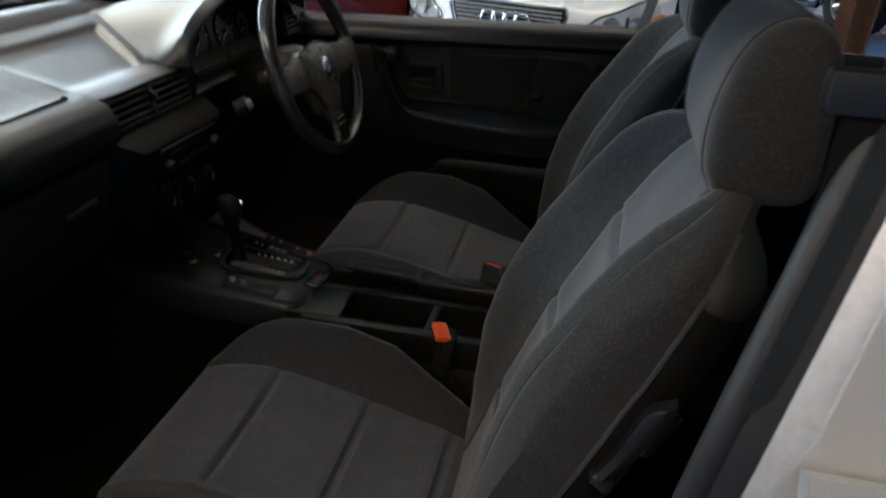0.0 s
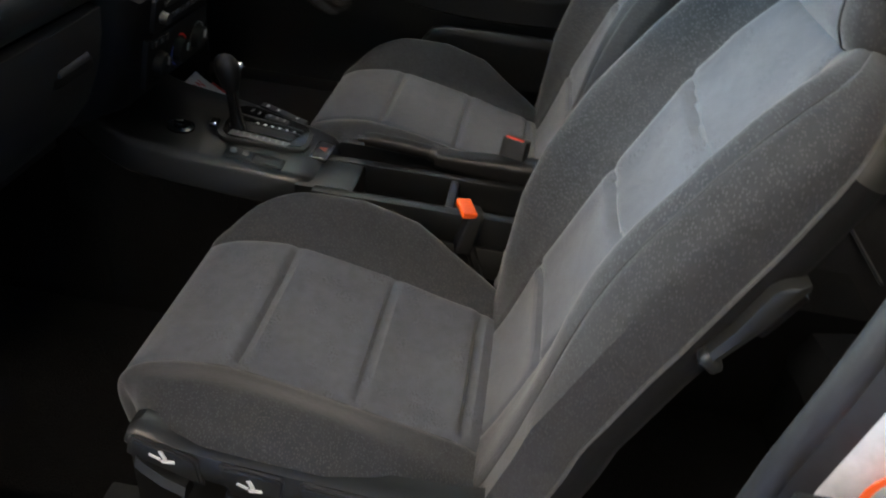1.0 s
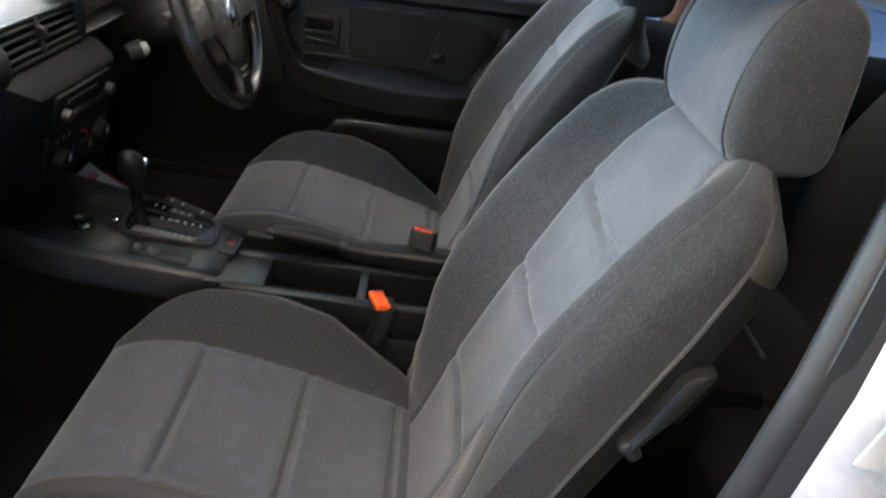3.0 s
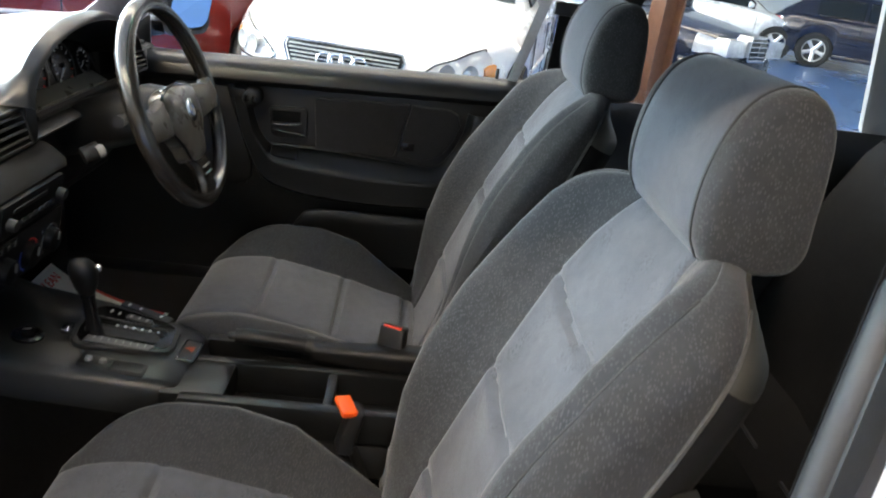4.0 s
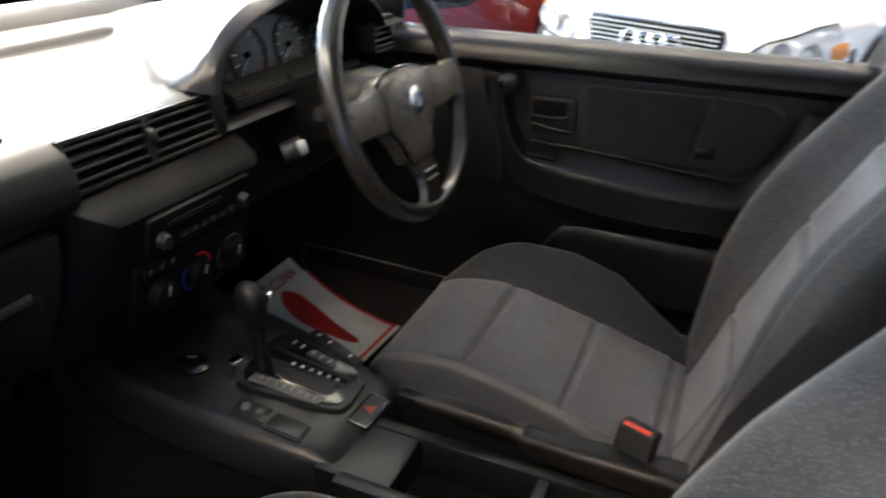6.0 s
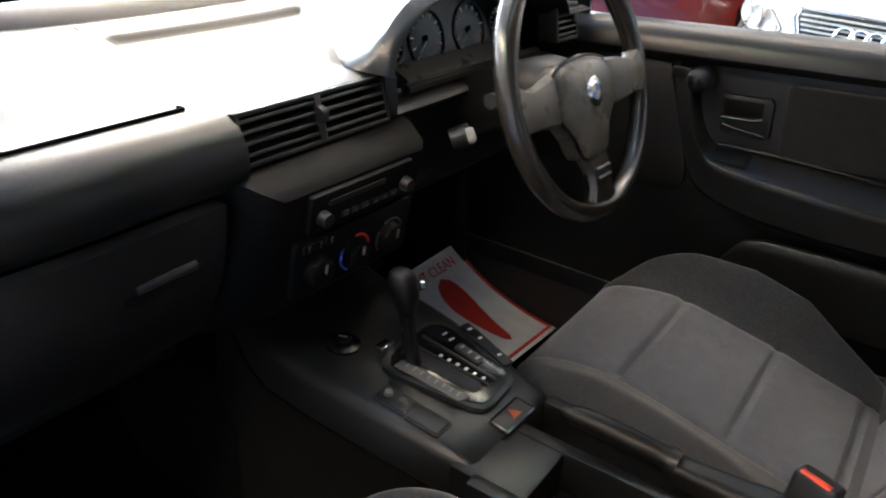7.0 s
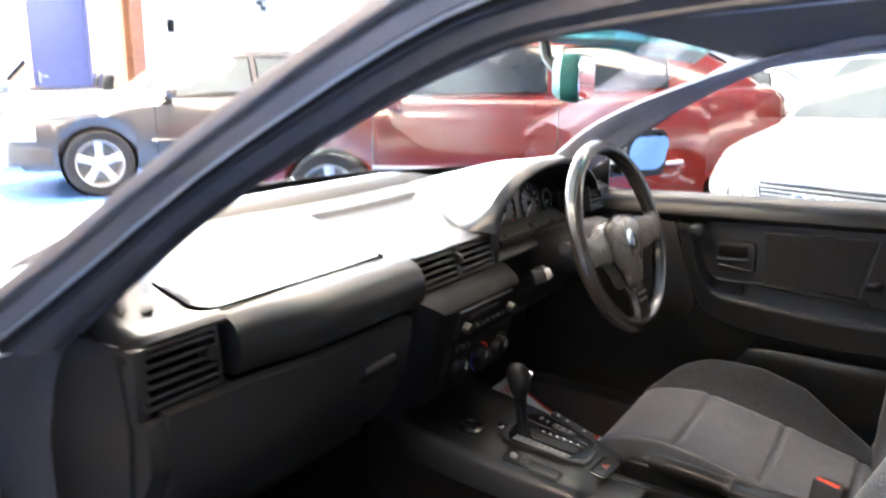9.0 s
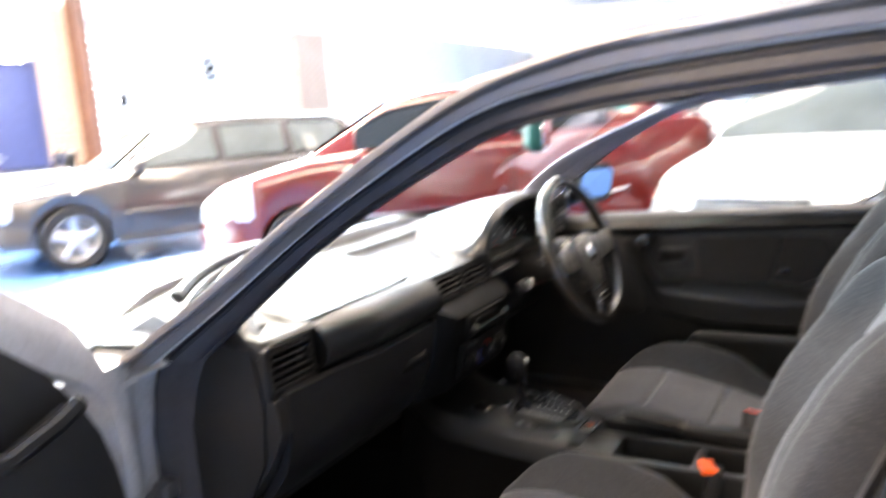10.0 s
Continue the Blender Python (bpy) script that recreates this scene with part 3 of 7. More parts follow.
# windscreen
ws = []
for f in (0.0, 0.5, 1.0):
    ws.append([(x * (0.70 - 0.16 * f), (0.83 - 0.75 * (x * 0.70) ** 2) * (1 - f) + (0.02 + 0.06 * (1 - x * x)) * f, 0.925 * (1 - f) + (1.268 + 0.03 * (1 - x * x)) * f + 0.02 * math.sin(math.pi * f)) for x in (-1, -0.75, -0.5, -0.25, 0, 0.25, 0.5, 0.75, 1)])
q = part("windscreen", loft(ws, False, False), GLASS, body, "clear windscreen with a teal shade band")
q.visible_shadow = False
band = []
for f in (0.85, 0.92, 0.99):
    band.append([(x * (0.70 - 0.16 * f) * 0.99, (0.83 - 0.75 * (x * 0.70) ** 2) * (1 - f) + (0.02 + 0.06 * (1 - x * x)) * f - 0.006, 0.925 * (1 - f) + (1.268 + 0.03 * (1 - x * x)) * f + 0.02 * math.sin(math.pi * f) - 0.004) for x in (-1, -0.75, -0.5, -0.25, 0, 0.25, 0.5, 0.75, 1)])
q = part("shade_band", loft(band, False, False), TEAL_GLASS, body, "teal tinted shade band")
q.visible_shadow = False
frit = []
for f in (0.0, 0.05, 0.10, 0.125):
    frit.append([(x * (0.70 - 0.16 * f) * 0.99, (0.83 - 0.75 * (x * 0.70) ** 2) * (1 - f) + (0.02 + 0.06 * (1 - x * x)) * f - 0.005, 0.925 * (1 - f) + (1.268 + 0.03 * (1 - x * x)) * f + 0.02 * math.sin(math.pi * f) - 0.003) for x in [-1 + 0.1 * k for k in range(21)]])
part("screen_edge_band", thickened(loft(frit, False, False), 0.002), RUBBER, body, "black band along the windscreen's lower edge")
part("screen_base_seal", tube([(x, 0.845 - 0.80 * x * x, 0.925) for x in [-0.66 + 0.055 * k for k in range(25)]], 0.012, 8), RUBBER, body)
part("cowl", loft([[(x, 0.86 - 0.80 * x * x, 0.905), (x, 0.99 - 0.62 * x * x, 0.885), (x, 1.0 - 0.6 * x * x, 0.87)] for x in [-0.684 + 0.076 * k for k in range(19)]], False, False), PLASTIC, body, "black scuttle panel below the windscreen")
# bonnet and front wings
bon = []
for i in range(11):
    f = i / 10
    row = []
    for k in range(13):
        u = -1 + k / 6
        x = u * 0.74
        y = (0.99 - 0.62 * x * x) * (1 - f) + (2.02 - 0.22 * x * x) * f
        row.append((x, y, 0.905 - 0.14 * f * f - 0.05 * f - 0.035 * u * u + 0.012 * math.exp(-((abs(u) - 0.55) / 0.12) ** 2)))
    bon.append(row)
part("bonnet", thickened(loft(bon, False, False), 0.02), SILVER, body, "pale silver bonnet")
for side in (-1, 1):
    wing = []
    for y in (0.50, 0.55, 0.62, 0.72, 0.90, 1.10, 1.30, 1.50, 1.75, 2.0):
        zt = curve([(0.3, 0.865), (0.6, 0.872), (1.1, 0.835), (2.0, 0.69)], y)
        arch = 0.30
        if abs(y - 1.22) < 0.34:
            arch = 0.30 + math.sqrt(max(0.0, 0.34**2 - (y - 1.22) ** 2))
        wing.append([(side * 0.80, y, min(arch, zt - 0.05)), (side * 0.825, y, min(max(0.5, arch + 0.02), zt - 0.04)), (side * 0.825, y, zt - 0.12 if zt - 0.12 > arch else zt - 0.03), (side * 0.80, y, zt - 0.02), (side * 0.775, y, zt), (side * 0.745, y, zt + 0.004)])
    part("front_wing", thickened(loft(wing, False, False), 0.012), SILVER, body, "silver front wing")
for side in (-1, 1):
    part("scuttle_end", thickened(loft([[(side * x, y, z - 0.004 * k) for k, y in enumerate((ya, (ya + 0.70) / 2, 0.70))] for x, ya, z in ((0.772, 0.505, 0.868), (0.74, 0.49, 0.874), (0.70, 0.48, 0.879), (0.64, 0.52, 0.884))], False, False), 0.004), SILVER, body, "silver panel between wing and windscreen pillar")
part("nose", box((0, 2.02, 0.48), (1.5, 0.12, 0.42), 0.05, 3), SILVER, body)
ZS = ((0.28, -0.06), (0.45, -0.02), (0.60, 0.0), (0.74, 0.0), (0.82, -0.025), (0.865, -0.050), (0.90, -0.075))
post_pts = [[(-x, y + d * k, z) for z, d in ZS] for x, y, k in ((0.640, 0.500, 1.0), (0.655, 0.518, 1.0), (0.672, 0.528, 1.0), (0.688, 0.534, 0.9), (0.70, 0.545, 0.8))]
part("front_door_seal", thickened(loft(post_pts, False, False), 0.01), SEAL, body, "dark rubber door seal")
jpost = [[(-x - 0.03 * max(0.0, z - 0.78), y + d * k, z) for z, d in ZS] for x, y, k in ((0.70, 0.545, 0.7), (0.712, 0.535, 0.5), (0.735, 0.535, 0.3), (0.75, 0.520, 0.15), (0.785, 0.500, 0.1), (0.805, 0.49, 0.0), (0.82, 0.505, 0.0), (0.825, 0.54, 0.0))]
part("hinge_pillar", thickened(loft(jpost, False, False), 0.008), JAMB, body, "silver painted hinge pillar")
for side in (-1, 1):
    part("kick_trim", thickened(loft([[(side * 0.645, 0.495, 0.25), (side * 0.645, 0.50, 0.62), (side * 0.64, 0.47, 0.84), (side * 0.638, 0.45, 0.895)], [(side * 0.64, 0.56, 0.25), (side * 0.64, 0.56, 0.62), (side * 0.637, 0.52, 0.88), (side * 0.635, 0.50, 0.91)], [(side * 0.63, 0.75, 0.25), (side * 0.63, 0.75, 0.62), (side * 0.63, 0.70, 0.88), (side * 0.62, 0.60, 0.93)]], False, False), 0.008), PLASTIC, body, "dark footwell side trim")
# jamb fittings on the passenger side
jam = thing("door_striker", "black latch striker bolted to the silver door jamb", "latch", (-0.752, -0.562, 0.722))
part("base", box((0, 0, 0), (0.010, 0.056, 0.060), 0.004), PLASTIC, jam)
part("bracket", joined(box((-0.012, 0.021, 0.0), (0.026, 0.014, 0.056), 0.004), box((-0.012, -0.022, 0.004), (0.022, 0.018, 0.046), 0.004), box((-0.016, 0.0, 0.025), (0.018, 0.040, 0.010), 0.003), box((-0.016, 0.0, -0.024), (0.018, 0.040, 0.010), 0.003)), GLOSS_BLACK, jam, "black striker bracket with an open slot")
for y, z in ((0.021, -0.018), (-0.022, 0.012)):
    part("bolt", lathe([(0.0, 0.005), (0.0065, 0.004), (0.008, 0.0), (0.0, 0.0)], pose(-0.026, y, z, 0, -90, 0), 14), STEEL, jam)
stick = thing("warning_sticker", "round orange-red pictogram sticker on the door jamb", "sticker", (-0.7575, -0.600, 0.772))
MS = pose(0, 0, 0, 90, 0, -84)
RING = [(math.cos(radians(15 * k)), math.sin(radians(15 * k))) for k in range(24)]
part("disc", plate([(0.031 * a, 0.031 * b) for a, b in RING], 0.0008, MS), ORANGE, stick, "orange-red ring")
part("centre", plate([(0.0235 * a, 0.0235 * b) for a, b in RING], 0.0008, MS @ pose(0, 0, 0.0006)), GREY_MARK, stick)
part("mark", joined(plate([(0.0075 * a - 0.004, 0.0075 * b - 0.006) for a, b in RING], 0.0006, MS @ pose(0, 0, 0.0011)), plate(rounded(0.006, 0.026, 0.002), 0.0006, MS @ pose(-0.008, 0.006, 0.0012, 0, 0, -30))), WHITE_MARK, stick)
part("slash", plate(rounded(0.047, 0.006, 0.002), 0.0006, MS @ pose(0, 0, 0.0018, 0, 0, 45)), ORANGE, stick)

# ---- open passenger door, swung wide on its hinges ----
odoor = thing("passenger_door", "open silver front door with black inner trim", "door", (0, 0, 0))
MD = Matrix(((-1, 0, 0, 0), (0, 0, -1, 0), (0, 1, 0, 0), (0, 0, 0, 1)))  # outline x: outward from the car, y: up, z: towards the rear


def door_plate(outline, thick, y, bev=0.0):
    return plate(outline, thick, Matrix.Translation((0, y, 0)) @ MD, bev)


frame_pts = [Vector((-x, 0.475, z)) for x, z in [(0.806, 0.70), (0.806, 0.78), (0.815, 0.85), (0.855, 0.920), (0.915, 0.978), (1.06, 1.085), (1.25, 1.20), (1.45, 1.275), (1.70, 1.29), (1.84, 0.94)]]
part("window_frame", loft([[p + Vector((a * 0.030 * (0.5 + 0.5 * smooth01(0.80, 0.92, -p.x)), b * (0.4 + 0.6 * smooth01(0.80, 0.90, -p.x)), a * 0.030 * smooth01(0.80, 0.90, -p.x))) for a, b in ((-1, 0.0), (-0.8, -0.014), (-0.1, -0.018), (0.5, -0.010), (1, -0.002), (0.8, 0.02), (-0.8, 0.02))] for p in spline(frame_pts, 40)]), JAMB, odoor, "silver painted window frame")
lower = [(0.83, 0.30), (0.815, 0.60), (0.79, 0.78), (0.785, 0.86), (0.83, 0.93), (0.90, 0.90), (1.0, 0.86), (1.85, 0.94), (1.88, 0.30)]
part("door_shell", door_plate(lower, 0.09, 0.475, 0.012), JAMB, odoor, "silver painted door shell")
card = [(0.835, 0.32), (0.828, 0.60), (0.832, 0.70), (0.842, 0.77), (0.858, 0.83), (0.885, 0.885), (0.905, 0.890), (1.0, 0.852), (1.82, 0.93), (1.85, 0.32)]
part("door_card", door_plate(card, 0.03, 0.445, 0.010), PLASTIC, odoor, "black moulded door trim")
part("sail_panel", door_plate([(0.885, 0.885), (0.915, 0.935), (0.985, 1.0), (1.02, 1.02), (1.03, 0.85), (1.0, 0.85)], 0.03, 0.458, 0.006), PLASTIC, odoor, "black triangular mirror cover")
part("belt_rail", tube([(-0.89, 0.440, 0.886), (-0.93, 0.432, 0.872), (-1.0, 0.428, 0.852), (-1.12, 0.425, 0.852), (-1.4, 0.425, 0.885), (-1.82, 0.43, 0.93)], 0.013, 8), CONSOLE, odoor)
q = part("glass", door_plate([(1.03, 0.86), (1.02, 1.02), (1.25, 1.18), (1.45, 1.255), (1.68, 1.27), (1.82, 0.94)], 0.004, 0.478), GLASS, odoor)
q.visible_shadow = False
for z in (0.42, 0.56):
    part("hinge", joined(box((-0.80, 0.465, z), (0.045, 0.04, 0.05), 0.006), tube([(-0.812, 0.452, z - 0.035), (-0.812, 0.452, z + 0.035)], 0.009, 10)), JAMB, odoor)
part("check_strap", joined(box((-0.755, 0.505, 0.655), (0.12, 0.018, 0.022), 0.003, 2, (0, 0, 25)), box((-0.712, 0.518, 0.655), (0.028, 0.03, 0.03), 0.004)), STEEL, odoor, "bare steel door check strap")

# ---- closed driver's door ----
ddoor = thing("driver_door", "closed driver's door with dark moulded trim and cloth panel", "door", (0, 0, 0))
BX = 0.755


def inner_plate(outline, thick, x, bev=0.0):
    """Outline in (y, z), facing the cabin at x."""
    return plate([(-y, z) for y, z in outline], thick, Matrix(((0, 0, -1, x), (-1, 0, 0, 0), (0, 1, 0, 0), (0, 0, 0, 1))), bev)


part("door_panel", inner_plate([(0.62, 0.24), (0.62, 0.86), (0.20, 0.885), (-0.58, 0.92), (-0.58, 0.24)], 0.03, BX + 0.004, 0.0), BLUE_TRIM, ddoor)
part("belt_rail", loft([[(x, y, z0 + dz) for x, dz in ((0.815, -0.004), (0.79, 0.006), (0.765, 0.006), (0.738, -0.003), (0.724, -0.020), (0.722, -0.040), (0.734, -0.054), (0.758, -0.058), (0.815, -0.05))] for y, z0 in ((0.50, 0.892), (0.20, 0.905), (0.0, 0.913), (-0.25, 0.923), (-0.60, 0.938))]), BLUE_TRIM, ddoor, "dark padded window sill rail")
part("cloth_insert", inner_plate([(-0.066, 0.838), (-0.070, 0.842), (-0.294, 0.853), (-0.298, 0.849), (-0.271, 0.724), (-0.266, 0.720), (-0.080, 0.714), (-0.076, 0.718)], 0.016, 0.741, 0.005), DOOR_CLOTH, ddoor, "dark grey cloth panel")
part("rear_insert", inner_plate([(-0.302, 0.853), (-0.395, 0.852), (-0.418, 0.842), (-0.427, 0.818), (-0.415, 0.780), (-0.390, 0.738), (-0.350, 0.718), (-0.276, 0.721)], 0.016, 0.742, 0.006), DOOR_CLOTH, ddoor)
part("lock_recess", inner_plate([(-0.286, 0.760), (-0.318, 0.762), (-0.318, 0.741), (-0.286, 0.739)], 0.004, 0.7395, 0.001), GLOSS_BLACK, ddoor)
part("handle_bezel", inner_plate([(0.044, 0.800), (0.038, 0.808), (-0.042, 0.812), (-0.049, 0.805), (-0.053, 0.744), (-0.046, 0.737), (0.026, 0.734), (0.036, 0.742)], 0.010, 0.748, 0.004), PLASTIC, ddoor)
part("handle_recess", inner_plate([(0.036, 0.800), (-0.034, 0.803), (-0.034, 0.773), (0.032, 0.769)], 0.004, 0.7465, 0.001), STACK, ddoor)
part("release_lever", loft([[(0.749, y, z + 0.004), (0.738, y, z + 0.003), (0.736, y, z), (0.739, y, z - 0.003), (0.749, y, z - 0.004)] for y, z in ((0.034, 0.768), (0.025, 0.7675), (0.0, 0.769), (-0.025, 0.771), (-0.036, 0.775))]), LEVER, ddoor, "satin black door release lever")
part("lower_lip", tube([(0.747, 0.030, 0.752), (0.745, 0.0, 0.749), (0.745, -0.045, 0.745)], 0.0028, 8), LEVER, ddoor)
ARM = (
    (0.090, 0.848, 0.095, 0.848, 0.128, 0.848, 0.134, 0.848, 0.716), (0.082, 0.795, 0.086, 0.795, 0.116, 0.790, 0.122, 0.788, 0.712),
    (0.066, 0.746, 0.069, 0.744, 0.098, 0.732, 0.104, 0.728, 0.708), (0.042, 0.716, 0.041, 0.706, 0.073, 0.682, 0.080, 0.676, 0.702),
    (0.020, 0.713, 0.012, 0.690, 0.045, 0.637, 0.052, 0.628, 0.697), (-0.02, 0.714, -0.030, 0.685, -0.020, 0.612, -0.015, 0.600, 0.695),
    (-0.10, 0.714, -0.110, 0.679, -0.110, 0.600, -0.110, 0.585, 0.694), (-0.20, 0.710, -0.210, 0.674, -0.210, 0.597, -0.210, 0.582, 0.694),
    (-0.30, 0.704, -0.310, 0.674, -0.310, 0.600, -0.310, 0.585, 0.695), (-0.37, 0.703, -0.385, 0.680, -0.400, 0.610, -0.400, 0.596, 0.702),
    (-0.405, 0.735, -0.425, 0.715, -0.480, 0.670, -0.490, 0.660, 0.716), (-0.432, 0.790, -0.450, 0.785, -0.520, 0.760, -0.530, 0.755, 0.724), (-0.442, 0.850, -0.460, 0.850, -0.530, 0.850, -0.540, 0.850, 0.728),
)
arm = []
for ya, za, yb, zb, yc, zc, yd, zd, xe in ARM:
    line = [(0.757, ya, za), (0.748, ya, za)]
    for f in (0.35, 0.75, 0.93):
        line.append((0.748 + (xe - 0.748) * f, ya + (yb - ya) * f, za + (zb - za) * f))
    line += [(xe, yb + (yc - yb) * f, zb + (zc - zb) * f) for f in (0.06, 0.18)]
    line += [(xe + 0.004, yb + (yc - yb) * f, zb + (zc - zb) * f) for f in (0.55, 0.9)]
    arm.append(line + [(xe + 0.012, yc, zc), (0.757, yd, zd)])
arm = [list(p) for p in zip(*[spline(list(q), 49) for q in zip(*arm)])]
part("armrest", thickened(loft(arm, False, False), 0.003), BLUE_TRIM, ddoor, "dark moulded armrest curving up into a grab handle")
part("armrest_lip", tube([(0.744, y, z) for y, z in ((0.030, 0.716), (0.010, 0.7165), (-0.02, 0.7165), (-0.06, 0.7175), (-0.10, 0.717), (-0.20, 0.7125), (-0.30, 0.7065))], 0.0035, 8), CONSOLE, ddoor)
part("armrest_cup", box((0.722, -0.003, 0.7035), (0.036, 0.066, 0.006), 0.0028, 2, (0, -28, -3)), CONSOLE, ddoor, "shallow grey cup in the armrest")
pod = part("mirror_switch", lathe([(0.0, 0.012), (0.012, 0.011), (0.019, 0.006), (0.022, 0.0), (0.022, -0.03), (0.0, -0.03)], pose(0.706, 0.078, 0.830, 0, -90, 0), 24), PLASTIC, ddoor, "round black mirror adjuster")
for dy in (0.008, -0.008):
    part("rocker", box((0.6945, 0.078 + dy, 0.832), (0.006, 0.011, 0.015), 0.003), GLOSS_BLACK, pod)
part("grab_cap", box((0.7125, 0.112, 0.838), (0.006, 0.034, 0.022), 0.0028, 2, (0, 0, 0)), CONSOLE, ddoor, "grey cap on the grab handle")
part("speaker_cover", inner_plate([(0.40, 0.845), (0.145, 0.845), (0.128, 0.79), (0.100, 0.71), (0.082, 0.66), (0.080, 0.625), (0.092, 0.606), (0.120, 0.599), (0.20, 0.594), (0.40, 0.60)], 0.012, 0.748, 0.005), PLASTIC, ddoor, "black moulded speaker cover")
part("door_pocket", loft([[(x, y, z) for x, z in ((0.757, z0 - 0.15), (0.705, z0 - 0.14), (0.690, z0 - 0.03), (0.689, z0 - 0.004), (0.693, z0 + 0.003), (0.703, z0 + 0.004), (0.710, z0 - 0.008), (0.757, z0 - 0.03))] for y, z0 in ((-0.028, 0.505), (-0.045, 0.535), (-0.066, 0.563), (-0.10, 0.572), (-0.20, 0.575), (-0.34, 0.577), (-0.44, 0.580))]), BLUE_TRIM, ddoor, "dark moulded door pocket")
part("outer_skin", thickened(loft([[(0.80, y, 0.30), (0.83, y, 0.60), (0.825, y, 0.84), (0.80, y, 0.905)] for y in (0.40, 0.1, -0.2, -0.62)], False, False), 0.01), SILVER, ddoor, "silver outer door skin")
fl = [(0.42, 0.915), (0.38, 0.955), (0.30, 1.005), (0.15, 1.110), (0.02, 1.190), (-0.06, 1.228), (-0.15, 1.247), (-0.30, 1.26), (-0.50, 1.27), (-0.60, 1.268), (-0.575, 1.15), (-0.535, 0.93)]
part("rear_edge", thickened(loft([[(0.785 - 0.42 * (z - 0.90), y + 0.012, z) for y, z in ((-0.535, 0.93), (-0.575, 1.15), (-0.60, 1.268))], [(0.78 - 0.42 * (z - 0.90), y - 0.012, z) for y, z in ((-0.535, 0.93), (-0.575, 1.15), (-0.60, 1.268))]], False, False), 0.004), JAMB, ddoor, "silver window frame edge")
part("window_frame", tube([Vector((0.79 - 0.42 * (z - 0.90), y - 0.004, z + 0.016)) for y, z in fl], 0.009, 8), SEAL, ddoor)
q = part("glass", loft([[(0.775 - 0.42 * (z - 0.9), y, z) for y, z in ((0.36, 0.915), (0.02, 1.18), (-0.30, 1.25))], [(0.775 - 0.42 * (z - 0.9), y, z) for y, z in ((-0.53, 0.925), (-0.56, 1.12), (-0.58, 1.255))]], False, False), GLASS, ddoor)
q.visible_shadow = False
part("sail_panel", thickened(loft([[(0.762, 0.42, 0.90), (0.755, 0.38, 0.95)], [(0.765, 0.33, 0.905), (0.760, 0.33, 0.985)]], False, False), 0.008), PLASTIC, ddoor)
part("lock_pin", lathe([(0.0, 0), (0.005, 0), (0.005, 0.022), (0.003, 0.027), (0.0, 0.027)], pose(0.775, -0.50, 0.937), 10), PLASTIC, ddoor)
mir = thing("door_mirror", "black door mirror reflecting blue", "mirror", (0.93, 0.32, 0.99), -20)
part("housing", loft([[(x * s, y, z * s) for x, z in rounded(0.17, 0.125, 0.035)] for y, s in ((-0.03, 1.0), (0.0, 1.02), (0.04, 0.9), (0.075, 0.55), (0.085, 0.2))]), GLOSS_BLACK, mir)
part("rim", loft([[(x * s, y, z * s) for x, z in rounded(0.17, 0.125, 0.035)] for y, s in ((-0.026, 1.03), (-0.040, 1.01), (-0.040, 0.86), (-0.028, 0.80))], True, False), RUBBER, mir)
part("mirror_glass", plate(rounded(0.136, 0.096, 0.028), 0.003, pose(0, -0.044, 0, 105, 0, -8)), MIRROR, mir, "bluish mirror glass")
part("arm", box((-0.11, 0.01, -0.045), (0.12, 0.05, 0.04), 0.012), GLOSS_BLACK, mir)
im = thing("interior_mirror", "rear-view mirror on the windscreen, a teal reflection in its housing's colour", "mirror", (0.02, 0.115, 1.19), 16)
# housing coloured by its teal reflection
part("housing", loft([[(x * s, y, z * s) for x, z in rounded(0.21, 0.072, 0.024)] for y, s in ((-0.016, 0.97), (-0.010, 1.0), (0.01, 0.96), (0.026, 0.7), (0.03, 0.3))]), MIRROR_CASE, im)
part("mirror_glass", plate(rounded(0.20, 0.062, 0.02), 0.003, pose(0, -0.0185, 0, 90, 0, 0)), MIRROR, im)
part("stalk", tube([(0, 0.02, 0), (0.02, 0.05, 0.03), (0.02, 0.06, 0.075)], 0.009, 8), PLASTIC, im)
# wipers on the scuttle
for x0, x1 in ((-0.55, 0.05), (-0.02, 0.55)):
    wp = thing("wiper", "black windscreen wiper lying on the scuttle", "wiper", (0, 0, 0))
    part("arm", tube([(x1, 0.95 - 0.6 * x1 * x1, 0.905), ((x0 + x1) / 2, 0.90, 0.925), (x0 + 0.15, 0.86 - 0.75 * (x0 + 0.15) ** 2, 0.945)], 0.011, 8), GLOSS_BLACK, wp)
    part("blade", tube([(x0 + 0.06 * k, 0.865 - 0.80 * (x0 + 0.06 * k) ** 2, 0.941) for k in range(int((x1 - x0) / 0.06))], 0.013, 8), RUBBER, wp)

# ---- dashboard ----
dash = thing("dashboard", "black grained dashboard with vents and instrument hood", "dashboard", (0, 0, 0))


def screen_y(x):
    return 0.81 - 0.93 * x * x


def pad_z(x, y):
    rise = max(0.21, 0.55 * (screen_y(x) - 0.385))
    return 0.904 + 0.047 * min(1.0, max(0.0, y - 0.385) / rise) ** 0.85 - 0.0025 * min(1.0, max(0.0, 0.385 - y) / 0.033)


def top_line(x):
    ys = [0.385 + (screen_y(x) - 0.385) * g for g in (1.0, 0.88, 0.74, 0.60, 0.46, 0.33, 0.21, 0.10, 0.0)]
    return [(x, y, pad_z(x, y)) for y in ys]


